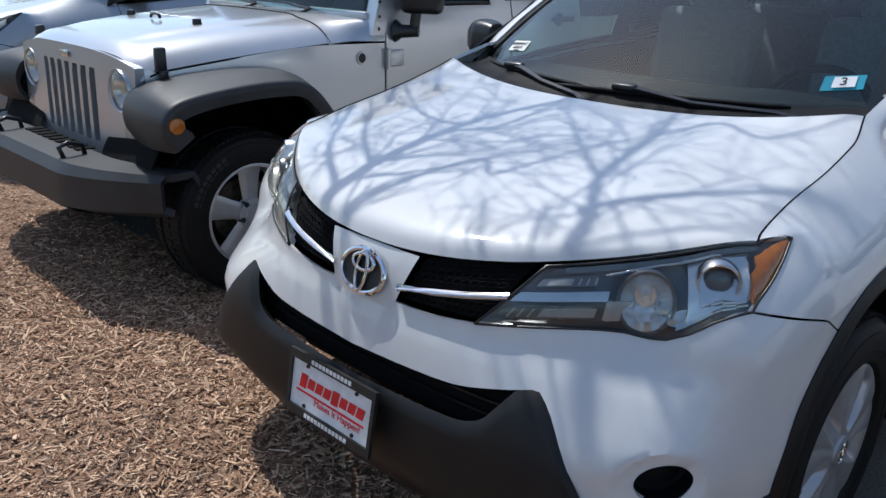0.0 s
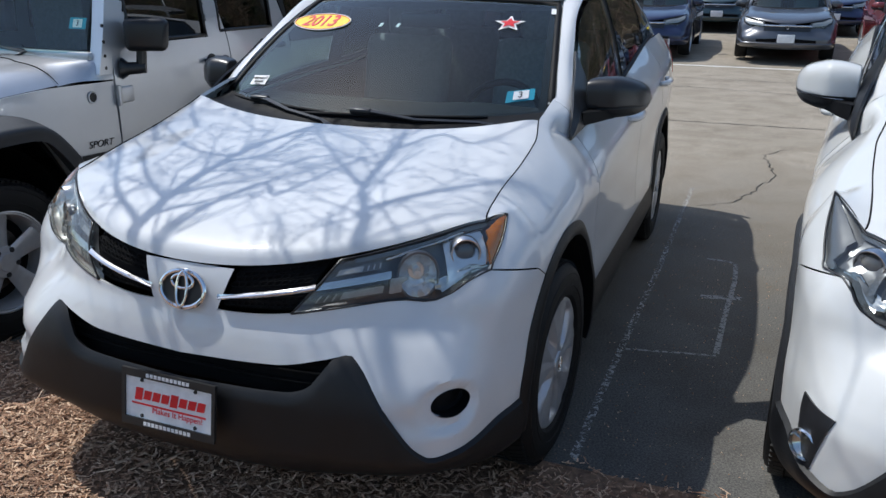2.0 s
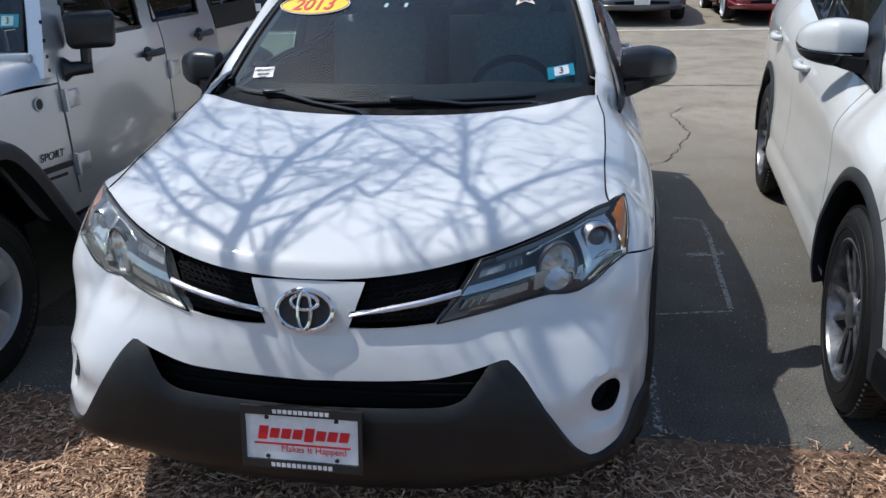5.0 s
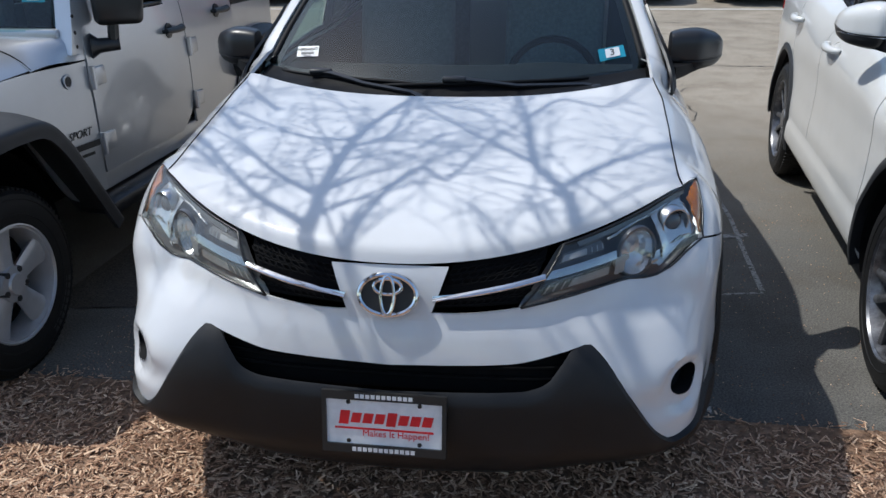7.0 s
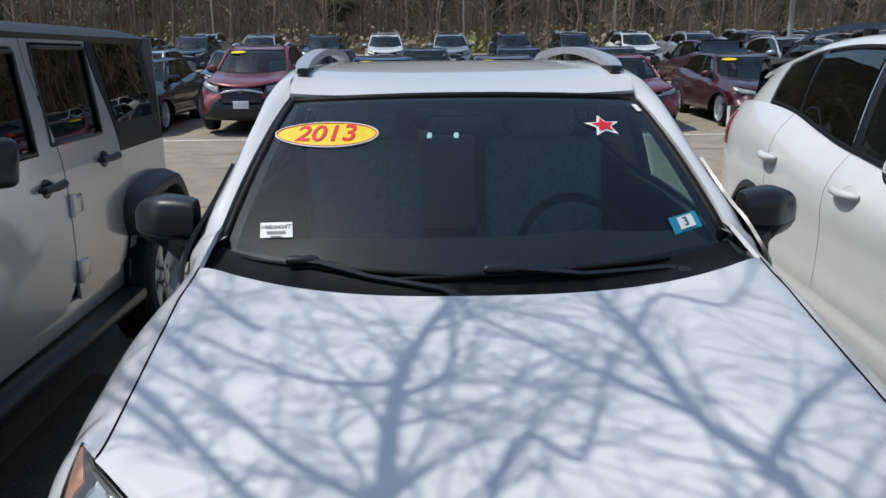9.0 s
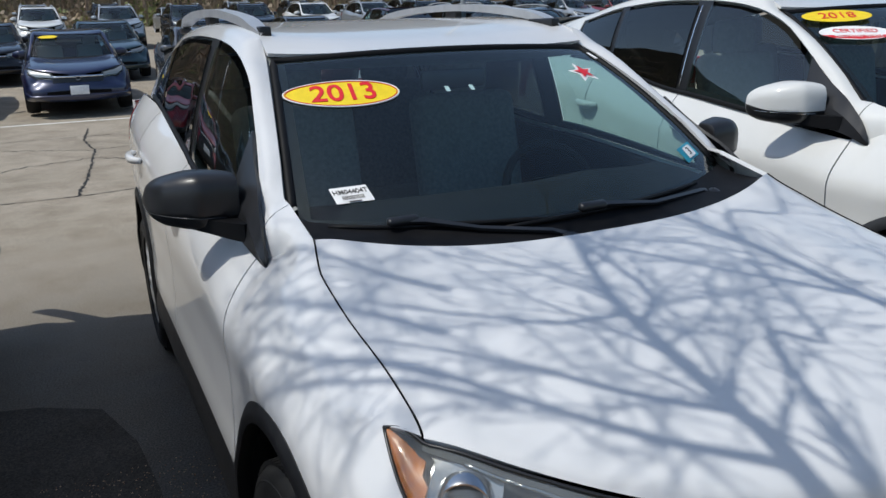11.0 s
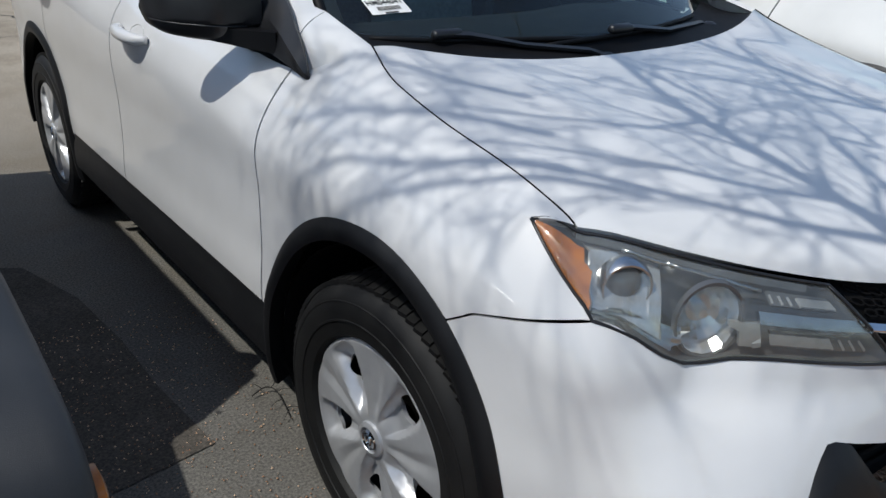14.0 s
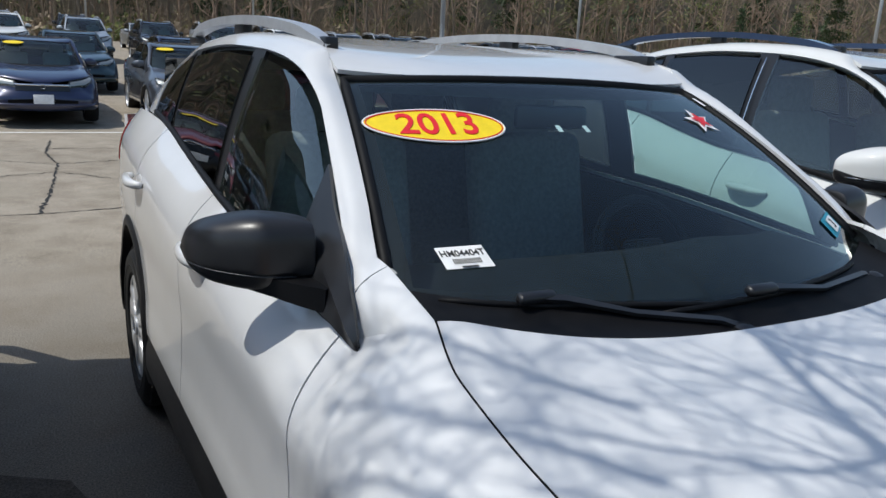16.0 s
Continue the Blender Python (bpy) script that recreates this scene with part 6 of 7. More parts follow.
on_screen("bar", [(-.018, -.025), (.018, -.025), (.018, -.021), (-.018, -.021)], INK, u, v, parent=d, lift=.0052, turn=.27)
for x in (.575,):
    u, v = uv_of(x, 1.452)
    on_screen("toll_tag", [(-.018, -.024), (.018, -.024), (.018, .024), (-.018, .024)], PAPER, u, v, "small white tag")
for x in (-.119, -.040):
    u, v = uv_of(x, 1.396)
    on_screen("small_tag", [(-.008, -.015), (.006, -.015), (.008, .015), (-.006, .015)], PAPER, u, v, lift=-.003)

EM = basis((0, .158, .768), (1, 0, 0), (0, .30, 1)) @ Matrix.Diagonal((1.16, 1.16, 1, 1))


def ring(rx, ry, r, n_=48, cx=0, cy=0, z=0):
    return tube([(cx + rx * math.cos(2 * math.pi * k / n_), cy + ry * math.sin(2 * math.pi * k / n_), z) for k in range(n_ + 1)], r, 8)


bd = part("emblem", moved(join(ring(.062, .044, .0060), ring(.030, .0165, .0045, cy=.018, z=.003), ring(.0145, .041, .0042, z=.004)), EM), CHROME, suv, "chrome oval emblem")
part("emblem_back", moved(slab(oval(.060, .042), .006, Matrix.Translation((0, 0, -.008))), EM), INK, bd)
PL = basis((.0, .058, .464), (1, 0, 0), (0, .16, 1))
frame_bm = join(slab([(-.157, .060), (.157, .060), (.157, .082), (-.157, .082)], .010), slab([(-.157, -.082), (.157, -.082), (.157, -.060), (-.157, -.060)], .010),
                slab([(-.157, -.061), (-.146, -.061), (-.146, .061), (-.157, .061)], .010), slab([(.146, -.061), (.157, -.061), (.157, .061), (.146, .061)], .010), slab([(-.15, -.078), (.15, -.078), (.15, .078), (-.15, .078)], .004, Matrix.Translation((0, 0, -.006))))
plate = part("plate_frame", moved(frame_bm, PL), INK, suv, "black plate frame with a white and red dealer insert")
part("plate_face", moved(slab([(-.146, -.062), (.146, -.062), (.146, .062), (-.146, .062)], .003, Matrix.Translation((0, 0, .001))), PL), PAPER, plate)
for k in range(8):
    x = -.115 + .030 * k
    h = .021 if k in (0, 4) else .016
    part("lettering_bar", moved(slab([(x, .008 - h + .006), (x + .024, .008 - h + .006), (x + .030, .008 + h), (x + .006, .008 + h)], .003, Matrix.Translation((0, 0, .003))), PL), RED, plate)
part("underline", moved(slab([(-.125, -.020), (.125, -.020), (.125, -.015), (-.125, -.015)], .002, Matrix.Translation((0, 0, .0035))), PL), RED, plate)
part("lettering", moved(text_mesh("Makes It Happen!", .024, .0006), PL @ Matrix.Translation((.030, -.030, .0048))), RED, plate)
for k in range(11):
    part("lettering_bar", moved(slab([(-.072 + .0135 * k, .0655), (-.062 + .0135 * k, .0655), (-.062 + .0135 * k, .076), (-.072 + .0135 * k, .076)], .001, Matrix.Translation((0, 0, .0098))), PL), PAPER, plate)
for k in range(12):
    part("number_bar", moved(slab([(-.080 + .0135 * k, -.077), (-.070 + .0135 * k, -.077), (-.070 + .0135 * k, -.066), (-.080 + .0135 * k, -.066)], .001, Matrix.Translation((0, 0, .0098))), PL), PAPER, plate)
for x in (-.09, .09):
    for y in (-.052, .052):
        part("plate_screw", moved(spin([(0, .006), (.003, .005), (.003, 0)], 10), PL @ Matrix.Translation((x, y, .004)) @ Matrix.Rotation(-math.pi / 2, 4, "Y")), INK, plate)


# ---- the rows of parked cars behind ----
def plate_on(root, y, z, w=.30):
    part("plate", box(0, y, z, w, .012, .15, .004), PAPER, root)


def front_decal(root, warp, x=-.40):
    p = warp(S0.screen(-.62, .82, .02))
    r = warp(S0.screen(-.55, .82, .02)) - p
    up = warp(S0.screen(-.62, .90, .02)) - p
    part("year_decal", moved(slab(oval(.17, .065, 20), .002), basis(p, r, up)), YELLOW, root, "yellow oval decal")


SEDAN = warp_of(.985, [(0, 0), (.925, .95), (1.2, 1.40), (2.0, 2.10), (3.592, 3.70), (4.57, 4.75)], [(0, 0), (.35, .325), (.65, .52), (.84, .70), (1.1, .955), (1.6, 1.45), (2, 1.8)])
LOWSUV = warp_of(1.0, [(0, 0), (4.57, 4.55)], [(0, 0), (.35, .36), (.84, .88), (1.1, 1.15), (1.6, 1.70), (2, 2.1)])
PAINTS = {"blue": paint("dark blue paint", (.009, .015, .055), .3), "grey": paint("dark grey paint", (.085, .09, .105), .5), "red": paint("dark red paint", (.17, .008, .014), .2),
          "maroon": paint("maroon paint", (.055, .008, .012), .3), "black": paint("black paint", (.008, .008, .010)), "silver": paint("light silver paint", (.42, .44, .46), .6),
          "white": WHITE2, "teal": paint("dark teal paint", (.02, .045, .055), .4)}
made = {}


def parked(kind, colour, x, y, turn=0.0, decal_=False, words=""):
    """A parked car with its nose at (x, y), facing -y when turn is 0."""
    at = pose(x, y, rise(y + 2), 0, 0, turn)
    key = (kind, colour, decal_)
    name = "sedan" if kind == "sedan" else "suv"
    label = f"{dict(blue='dark blue', grey='dark grey', red='red', maroon='maroon', black='black', silver='silver', white='white', teal='dark teal')[colour]} {'sedan' if kind == 'sedan' else 'SUV'} parked in the far rows{words}"
    if key in made:
        return tagged(copy_thing(made[key], at), label)
    c = thing(name, label, "car", "cars in the far rows", at)
    made[key] = c
    w = SEDAN if kind == "sedan" else LOWSUV
    build_car(c, S0, PAINTS[colour], fine=False, warp=w, trim=(PAINTS[colour] if kind == "sedan" else SATIN), front="slim" if kind == "sedan" else "wide", wheels="ten" if kind == "sedan" else "five", rails=kind != "sedan", hazed=False, sedan=kind == "sedan", mirror_mat=PAINTS[colour])
    plate_on(c, .055, .43 if kind == "sedan" else .55)
    if decal_:
        front_decal(c, w)
    return c


ROW = 14.75
for kind, colour, x, dec in (("sedan", "black", -11.4, False), ("sedan", "grey", -8.75, False), ("sedan", "black", -6.1, False), ("suv", "red", -3.5, True), ("sedan", "blue", -.80, True), ("sedan", "grey", 1.83, True),
                             ("sedan", "red", 4.35, True), ("sedan", "maroon", 7.1, True), ("suv", "black", 9.8, False), ("sedan", "silver", 12.5, False)):
    parked(kind, colour, x, ROW + random.uniform(-.12, .12), random.uniform(-1.5, 1.5), dec)
for k, (kind, colour) in enumerate((("suv", "black"), ("suv", "silver"), ("sedan", "silver"), ("sedan", "teal"), ("sedan", "black"), ("sedan", "teal"), ("sedan", "blue"), ("sedan", "grey"), ("sedan", "maroon"), ("suv", "silver"), ("sedan", "black"))):
    parked(kind, colour, -13.5 + 2.75 * k, (25.4 if k == 8 else 20.9) + random.uniform(-.2, .2), (180 if k == 8 else 0) + random.uniform(-1.5, 1.5))
cols = ["black", "silver", "teal", "black", "silver", "black", "white", "silver", "maroon", "black", "white", "silver", "teal", "black", "grey", "silver", "red", "black", "white", "silver"]
for k in range(20):
    c = cols[k]
    parked("suv", c if c in ("black", "silver", "white", "red") else "black", -18.4 + 2.85 * k, 34 + random.uniform(-.3, .3), random.uniform(-2, 2))
for k in range(16):
    parked("suv" if k % 3 else "sedan", ["white", "silver", "black"][k % 3] if k % 3 else "silver", -16 + 3.6 * k, 46 + random.uniform(-.4, .4), random.uniform(-2, 2))
# the next car beyond the off-roader
parked("suv", "silver", -5.35, .35)

# ---- stickers on the neighbours ----
hp = lambda u, v, o=.0: hl.matrix_world @ HL_WARP(S0.screen(u, v, o))
def on_neighbour(name, bm, mat, u, v, lift, parent, label=""):
    o = HL_WARP(S0.screen(u, v))
    m = basis(o, HL_WARP(S0.screen(u + .02, v)) - o, HL_WARP(S0.screen(u, v + .02)) - o) @ Matrix.Translation((0, 0, lift))
    return part(name, moved(bm, m), mat, parent, label)
d = on_neighbour("year_decal", slab(oval(.17, .066), .001), YELLOW, -.71, .86, .012, hl, "yellow oval year decal")
on_neighbour("lettering", text_mesh("2018", .09, .0006, .1), RED, -.71, .86, .0145, d)
d = on_neighbour("certified_decal", slab(oval(.17, .062), .001), PAPER, -.73, .66, .012, hl, "white and red oval decal")
on_neighbour("decal_band", slab([(-.165, -.052 + .030), (.165, -.052 + .030), (.12, -.045), (0, -.058), (-.12, -.045)], .001), RED, -.73, .66, .0125, d)
on_neighbour("lettering", moved(text_mesh("CERTIFIED", .045, .0006), Matrix.Translation((0, .014, 0))), RED, -.73, .66, .0145, d)
on_neighbour("lettering", moved(text_mesh("PRE-OWNED VEHICLE", .022, .0006), Matrix.Translation((0, -.034, 0))), PAPER, -.73, .66, .0150, d)
for x, z, w2, h2, mt in ((.60, 1.345, .055, .030, TEAL), (.60, 1.60, .014, .026, PAPER)):
    sb = basis((-2.505 + x, 1.735 + (z - 1.2) * .39, z), (1, 0, 0), (0, .39, 1))
    st3 = part("sticker", moved(slab([(-w2, -h2), (w2, -h2), (w2, h2), (-w2, h2)], .001), sb), mt, jp, "small windscreen sticker")
    if mt is TEAL:
        part("sticker_field", moved(slab([(-.030, -.022), (.030, -.022), (.030, .022), (-.030, .022)], .001), sb @ Matrix.Translation((0, 0, .0015))), PAPER, st3)
        part("numeral", moved(text_mesh("3", .044, .0005), sb @ Matrix.Translation((0, 0, .0035))), INK, st3)

# ---- light poles ----
POLE = plain("galvanised pole", (.42, .43, .44), .45, metal=.6)
for x, y in ((11.3, 23.6), (15.8, 63), (-15.5, 63), (3.9, 63), (29.5, 40), (33.0, 23.0)):
    p = thing("light_pole", "tall grey metal light pole in the car park", "light pole", "light poles", pose(x, y, rise(min(y, 60))))
    part("shaft", tube([(0, 0, 0), (0, 0, 9.0)], [.085, .065], 10), POLE, p)
    part("footing", tube([(0, 0, 0), (0, 0, .7)], .26, 14), ASPHALT, p)
    part("lamp_head", box(0, -.45, 9.0, .32, .9, .16, .04), POLE, p)

# ---- trees ----
BARK = plain("grey-brown bark", (.20, .155, .115), .95, b=(.12, .09, .066), scale=18, bump=.6, dist=.01, bscale=60)
TWIGS = plain("reddish twig bark", (.30, .215, .155), .95, b=(.20, .14, .10), scale=3)


def leaf_material(name, a, b):
    m, n, l, p = make(name)
    g = n.new("ShaderNodeNewGeometry")
    mx = n.new("ShaderNodeMix"); mx.data_type = "RGBA"
    mx.inputs["A"].default_value, mx.inputs["B"].default_value = rgb(a), rgb(b)
    l.new(g.outputs["Random Per Island"], mx.inputs["Factor"])
    l.new(mx.outputs["Result"], p.inputs["Base Color"])
    p.inputs["Roughness"].default_value = .6
    return m


NEEDLES = leaf_material("dark evergreen needles", (.018, .040, .012), (.055, .085, .022))
BUDS = leaf_material("fresh spring leaves", (.10, .13, .025), (.20, .19, .05))
BRUSH = leaf_material("dry brush", (.16, .115, .070), (.32, .24, .15))


class Tris:
    """A mesh of many small pieces, quickly."""
    def __init__(self):
        self.v, self.f = [], []

    def leaf(self, p, size, rnd):
        d = Vector((rnd.gauss(0, 1), rnd.gauss(0, 1), rnd.gauss(0, 1))).normalized()
        s = d.orthogonal().normalized() * size * .5
        k = len(self.v)
        self.v += [p - s * .3, p + d * size * .5 + s, p + d * size + s * .2, p + d * size * .5 - s]
        self.f.append((k, k + 1, k + 2, k + 3))

    def stick(self, a, b, r0, r1, seg=4):
        d = (b - a)
        s = d.orthogonal().normalized()
        t = d.normalized().cross(s)
        k = len(self.v)
        for p, r in ((a, r0), (b, r1)):
            for i in range(seg):
                w = 2 * math.pi * i / seg
                self.v.append(p + r * (math.cos(w) * s + math.sin(w) * t))
        for i in range(seg):
            self.f.append((k + i, k + (i + 1) % seg, k + seg + (i + 1) % seg, k + seg + i))

    def object(self, name, mat, parent=None):
        me = bpy.data.meshes.new(name)
        me.from_pydata([tuple(p) for p in self.v], [], self.f)
        me.materials.append(mat)
        for pl in me.polygons:
            pl.use_smooth = True
        ob = new(name, me)
        if parent is not None:
            ob.parent = parent
        return ob


def grow(T, p, d, length, r, depth, rnd, ends, spread=.6, lift=.1):
    """A limb that forks on and on."""
    n_ = 3
    for i in range(n_):
        q = p + d * length / n_
        T.stick(p, q, r * (1 - .22 * i / n_), r * (1 - .22 * (i + 1) / n_), 5 if depth > 1 else 3)
        p = q
        d = (d + Vector((rnd.gauss(0, .12), rnd.gauss(0, .12), rnd.gauss(0, .10) + lift * .3))).normalized()
        if depth > 0 and i > 0 and rnd.random() < .75:
            side = (d + Vector((rnd.gauss(0, spread), rnd.gauss(0, spread), rnd.gauss(0, spread * .6)))).normalized()
            grow(T, p, side, length * rnd.uniform(.45, .7), r * .50, depth - 1, rnd, ends, spread, lift)
    if depth > 0:
        for _ in range(2):
            side = (d + Vector((rnd.gauss(0, spread * .7), rnd.gauss(0, spread * .7), rnd.gauss(0, spread * .5)))).normalized()
            grow(T, p, side, length * rnd.uniform(.55, .8), r * .66, depth - 1, rnd, ends, spread, lift)
    else:
        ends.append(p)


# the bare tree in the mulch strip whose shadow lies on the hoods
def lifted(x, y, z, h):
    """The place at height h from which a shadow falls on (x, y, z)."""
    return Vector((x, y, z)) + SUN_DIR * ((h - z) / SUN_DIR.z)


rt = random.Random(11)
T = Tris()
shade = thing("tree", "bare spring tree with forking limbs in the mulch strip", "tree", at=None)
TR = Vector((-1.62, -2.0, 0))


def limb(points, r0, r1, twigs=True, kids=3, reach=.5, depth=2):
    pts = catmull(points, 6 * len(points))
    for i, (a, b) in enumerate(zip(pts, pts[1:])):
        f, g_ = i / (len(pts) - 1), (i + 1) / (len(pts) - 1)
        T.stick(a, b, lerp(r0, r1, f), lerp(r0, r1, g_), 7)
        if twigs and i % 2 and f > .1:
            for _ in range(kids):
                d = (b - a).normalized()
                s = (d * .9 + Vector((rt.gauss(0, .8), rt.gauss(0, .8), rt.gauss(0, .5)))).normalized()
                grow(T, b, s, reach * rt.uniform(.5, 1.1), lerp(r0, r1, f) * .30, depth, rt, [], .55, .05)


LOW = .48                                                  # how high the crown hangs


def cast(x, y, z, h):
    return lifted(x, y, z, z + (h - z) * LOW)


fork = cast(-.45, -1.6, .3, 3.4)
bole = catmull([TR, TR.lerp(fork, .4) + Vector((-.03, .02, .1)), TR.lerp(fork, .75) + Vector((.02, 0, .05)), fork], 12)
for k in range(11):
    T.stick(bole[k], bole[k + 1], lerp(.085, .05, (k / 11) ** .6), lerp(.085, .05, ((k + 1) / 11) ** .6), 10)
main1 = [fork, cast(-.30, -.5, .6, 3.9), cast(-.225, .26, .90, 4.5), cast(-.23, .40, .95, 4.7), cast(-.21, .71, 1.01, 5.1), cast(-.16, .89, 1.04, 5.4), cast(-.08, 1.09, 1.07, 5.7), cast(.02, 1.35, 1.15, 6.1)]
limb(main1, .027, .0060, kids=2, reach=.30)
main2 = [fork, cast(.30, -.6, .6, 4.0), cast(.44, .29, .92, 4.9), cast(.34, .59, .99, 5.3), cast(.30, .90, 1.05, 5.7), cast(.27, 1.08, 1.07, 6.0), cast(.2, 1.4, 1.2, 6.3)]
limb(main2, .023, .0055, kids=2, reach=.28)
for pts, r, h0, h1 in (
    ([(-.22, .38, .94), (-.40, .51, .97), (-.55, .66, 1.02), (-.75, .85, 1.0)], .014, 4.7, 5.4),
    ([(-.25, .28, .91), (-.45, .42, .96), (-.68, .68, 1.03), (-.85, .95, .95)], .016, 4.5, 5.4),
    ([(-.21, .71, 1.01), (-.32, .72, 1.02), (-.43, .75, 1.03), (-.62, .89, 1.05), (-.8, 1.05, 1.0)], .012, 5.1, 5.7),
    ([(-.20, .67, 1.0), (-.11, .76, 1.02), (-.09, .99, 1.05), (-.13, 1.15, 1.1)], .012, 5.0, 5.6),
    ([(.34, .59, .99), (.18, .75, 1.01), (-.01, .96, 1.05), (-.1, 1.1, 1.08)], .012, 5.3, 5.9),
    ([(-.10, .20, .85), (.01, .54, .97), (.11, .49, .96), (.22, .75, 1.0), (.3, .9, 1.05)], .011, 4.6, 5.6),
    ([(.39, .43, .96), (.54, .62, 1.01), (.66, .73, 1.04), (.85, .9, .95)], .014, 5.1, 5.8),
    ([(.30, .90, 1.05), (.40, 1.05, 1.08), (.55, 1.0, 1.06), (.75, 1.2, 1.05)], .010, 5.7, 6.2),
    ([(.44, .29, .92), (.62, .40, .9), (.9, .55, .85), (1.3, .9, .6)], .018, 4.9, 6.0),
    ([(-.60, .78, 1.04), (-.74, .98, 1.02), (-.81, 1.14, .99), (-.86, 1.3, .93)], .012, 5.2, 5.7),
    ([(-.66, .66, 1.0), (-.80, .88, .96), (-.86, 1.08, .9), (-.89, 1.2, .8)], .011, 5.0, 5.6),
    ([(-.52, .92, 1.06), (-.66, 1.10, 1.07), (-.74, 1.25, 1.07), (-.80, 1.34, 1.05)], .010, 5.4, 5.9),
    ([(-.60, .55, 1.0), (-.80, .80, .95), (-.95, 1.05, .9), (-1.0, 1.25, .9)], .010, 5.0, 5.6),
):
    k = len(pts) - 1
    limb([cast(*p, lerp(h0, h1, i / k)) for i, p in enumerate(pts)], r * .88, .0042, kids=2, reach=.26, depth=2)
# limbs that reach over the neighbour and in front
for tx, ty in ((2.2, .5), (2.6, 1.1), (3.4, .6), (1.9, .1), (3.0, .2)):
    limb([fork, cast(lerp(-.3, tx, .5), lerp(-1.6, ty, .5), .6, 4.6), cast(tx, ty, .95, 6.0), cast(tx + .3, ty + .4, 1.1, 6.6)], .022, .005, kids=2, reach=.40)
for tx, ty in ((-.9, .1), (-.5, .0), (.9, -.3)):
    limb([fork, cast(lerp(-.3, tx, .5), lerp(-1.6, ty, .6), .3, 3.9), cast(tx, ty, .02, 4.8)], .018, .005, kids=1, reach=.25, depth=1)
T.object("trunk", BARK, shade)

# far woods: bare trunks, evergreens and brush in a belt behind the car park
protos = []
for k in range(4):
    t_, ends = Tris(), []
    rt = random.Random(40 + k)
    h = rt.uniform(10, 13)
    base = Vector((0, 0, 0))
    T2 = t_
    pt = base
    for i in range(6):
        nx = pt + Vector((rt.gauss(0, .12), rt.gauss(0, .12), h / 6))
        T2.stick(pt, nx, .17 * (1 - i / 7), .17 * (1 - (i + 1) / 7), 6)
        pt = nx
        for _ in range(2 if i else 1):
            a = rt.uniform(0, 6.28)
            grow(T2, pt - Vector((0, 0, rt.uniform(0, 1.2))), Vector((math.cos(a), math.sin(a), .7)).normalized(), rt.uniform(1.4, 2.2), .05, 2, rt, ends, .5, .25)
    tr = thing("tree", "bare grey-brown woodland tree with fine twigs", "tree", "woodland trees", pose(0, 500, -50))
    T2.object("trunk", TWIGS if k % 2 else BARK, tr)
    if k % 2 == 0:
        C = Tris()
        for e in ends:
            for _ in range(3):
                C.leaf(e + Vector((rt.gauss(0, .3), rt.gauss(0, .3), rt.gauss(0, .3))), rt.uniform(.10, .2), rt)
        C.object("crown", BUDS, tr)
    protos.append(tr)
ever = []
for k in range(2):
    rt = random.Random(80 + k)
    tr = thing("evergreen_tree", "dark green pine with drooping needle boughs", "tree", "woodland trees", pose(0, 500, -50))
    t_, C = Tris(), Tris()
    h = 14
    t_.stick(Vector((0, 0, 0)), Vector((0, 0, h)), .20, .03, 7)
    for i in range(90):
        z = rt.uniform(1.2, h)
        a, L = rt.uniform(0, 6.28), (1 - z / (h + 1)) * 3.2 * rt.uniform(.6, 1.1) + .3
        tip = Vector((math.cos(a) * L, math.sin(a) * L, z - .15 * L + rt.gauss(0, .1)))
        t_.stick(Vector((0, 0, z)), tip, .03, .008, 3)
        for j in range(34):
            f = rt.uniform(.15, 1)
            C.leaf(Vector((0, 0, z)).lerp(tip, f) + Vector((rt.gauss(0, .16), rt.gauss(0, .16), rt.gauss(0, .12))), rt.uniform(.16, .34), rt)
    t_.object("trunk", BARK, tr)
    C.object("crown", NEEDLES, tr)
    ever.append(tr)
rt = random.Random(3)
first = set()


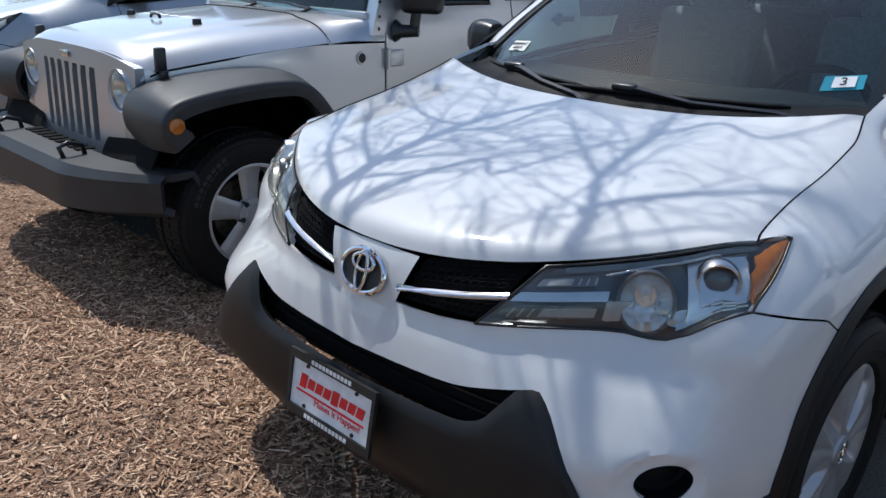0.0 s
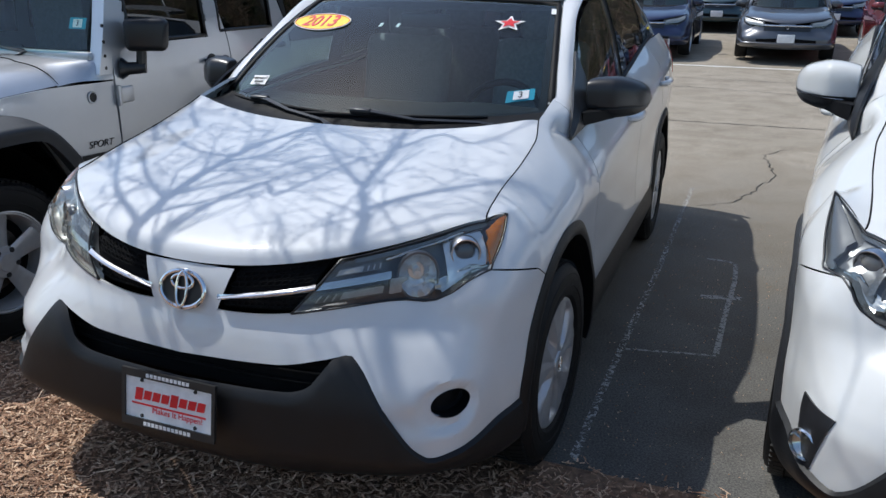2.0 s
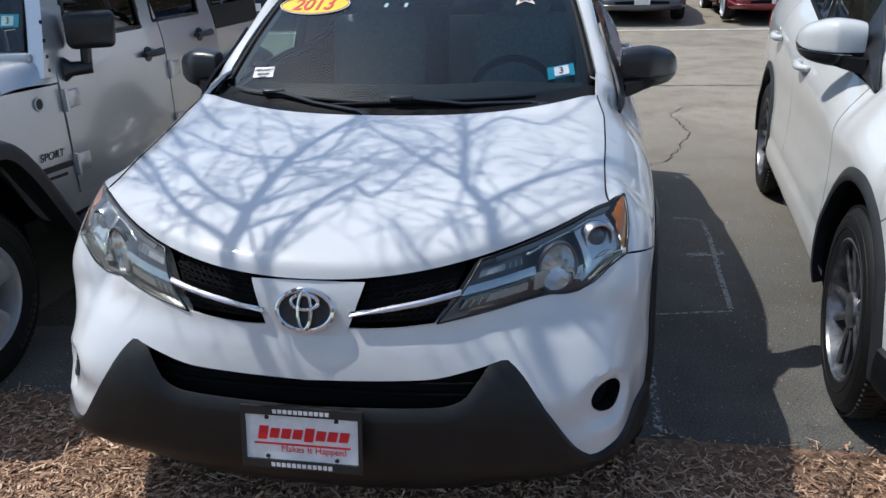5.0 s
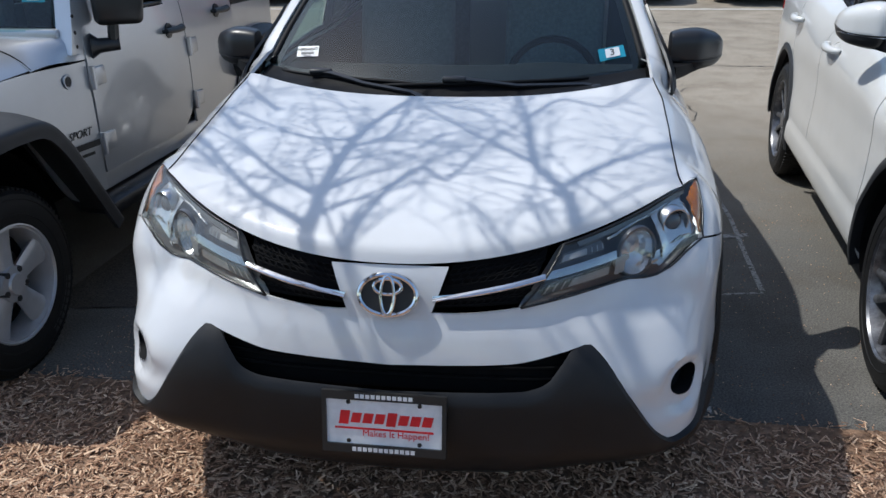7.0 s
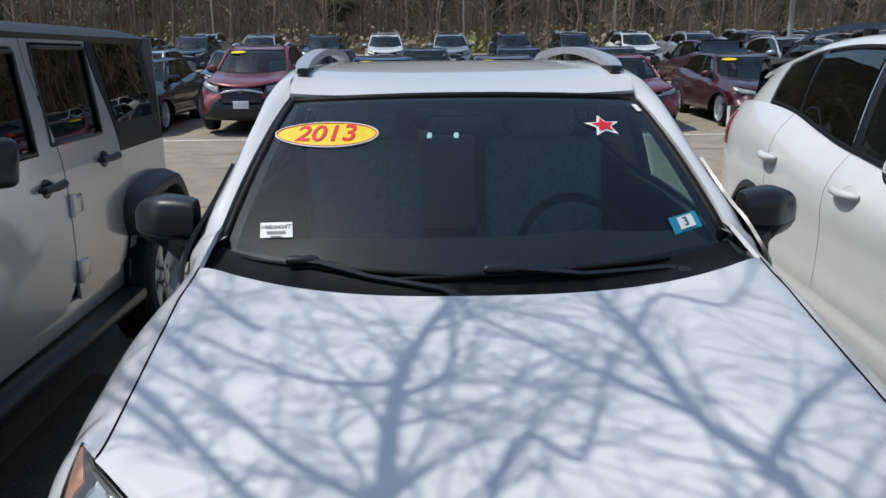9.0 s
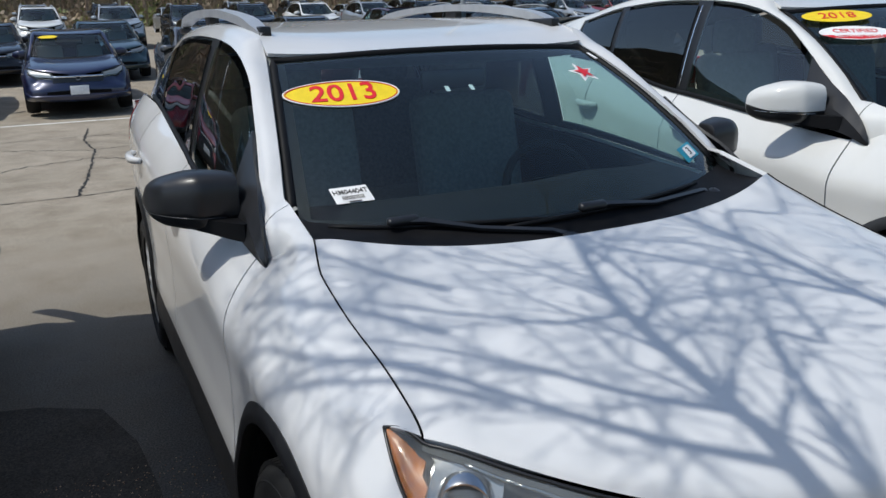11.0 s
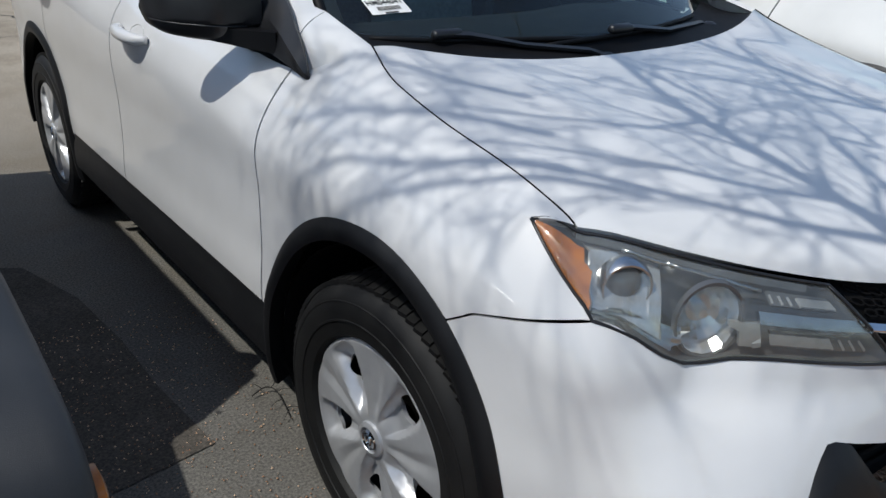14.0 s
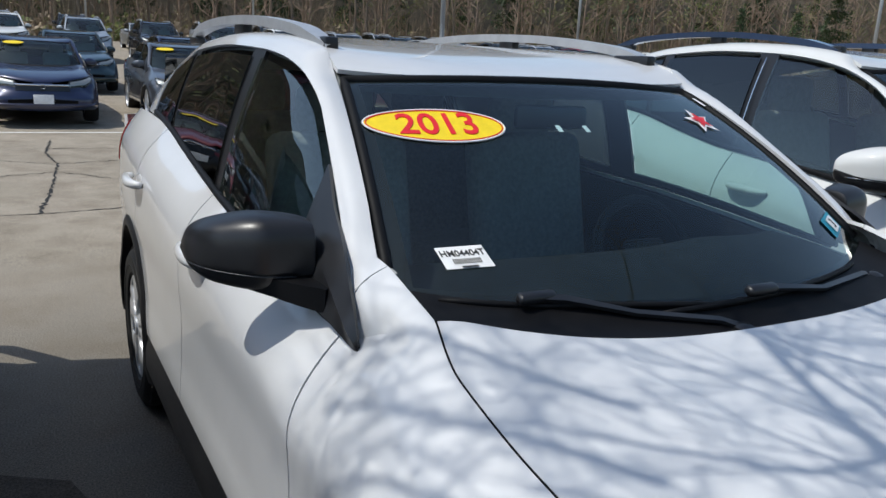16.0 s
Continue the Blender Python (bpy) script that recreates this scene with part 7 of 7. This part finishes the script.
def plant(proto, x, y, s):
    m = pose(x, y, rise(60) - .1 if y > 40 else 0, 0, 0, rt.uniform(0, 360)) 
    if proto not in first:
        first.add(proto)
        proto.scale = (s, s, s)
        proto.matrix_basis = m @ Matrix.Diagonal((s, s, s, 1))
        return
    c = copy_thing(proto, m)
    c.scale = (s, s, s)


for k in range(230):
    x = -70 + 190 * (k + rt.random()) / 230
    plant(rt.choice(protos), x, 68 + rt.uniform(0, 16), rt.uniform(.75, 1.15))
for k in range(46):
    plant(rt.choice(ever), -70 + 190 * (k + rt.random()) / 46, 78 + rt.uniform(0, 12), rt.uniform(.65, 1.0))
# woods at the sides of the car park, seen in the panes
for k in range(22):
    plant(rt.choice(ever), -36 - rt.uniform(0, 12), -34 + 5.2 * k + rt.uniform(-1.5, 1.5), rt.uniform(.45, .85))
# This row behind the camera is unseen, added to fill the mirrored surroundings.
for k in range(30):
    plant(rt.choice(ever if k % 3 else protos), -50 + 4.2 * k, -34 - rt.uniform(0, 10), rt.uniform(.8, 1.1))
for k in range(20):
    plant(rt.choice(ever), 66 + rt.uniform(0, 10), -30 + 5 * k, rt.uniform(.4, .75))
B1, B2 = Tris(), Tris()
for _ in range(26000):
    x, d = rt.uniform(-75, 125), rt.random()
    y = 64 + 26 * d
    hgt = (1.2 + 2.6 * d) * (.75 + .6 * noise.noise((x * .13, y * .1, 2)))
    q = Vector((x, y, rise(60) + rt.random() ** 1.2 * max(.5, hgt)))
    (B2 if noise.noise((x * .09, y * .12, 7)) > .12 else B1).leaf(q, rt.uniform(.25, .6), rt)
for _ in range(7000):
    x, y = rt.uniform(-75, 125), rt.uniform(64, 92)
    q = Vector((x, y, rise(60)))
    B1.stick(q, q + Vector((rt.gauss(0, .5), rt.gauss(0, .5), rt.uniform(1.5, 5))), .025, .006, 3)
tagged(B1.object("underbrush", BRUSH), "dry brown brush and saplings below the trees", "brush", kind="stuff")
tagged(B2.object("green_brush", BUDS), "fresh green shrubs below the trees", "brush", kind="stuff")
bm = bmesh.new()
bb = [bm.verts.new(p) for p in ((-160, 100, 0), (220, 100, 0), (220, 100, 26), (-160, 100, 26))]
bm.faces.new(bb)
tagged(part("backdrop", bm, plain("distant woods", (.11, .088, .062), 1.0, b=(.19, .155, .105), scale=.9)), "brown-green depth of the far woods", "woods", kind="structure")
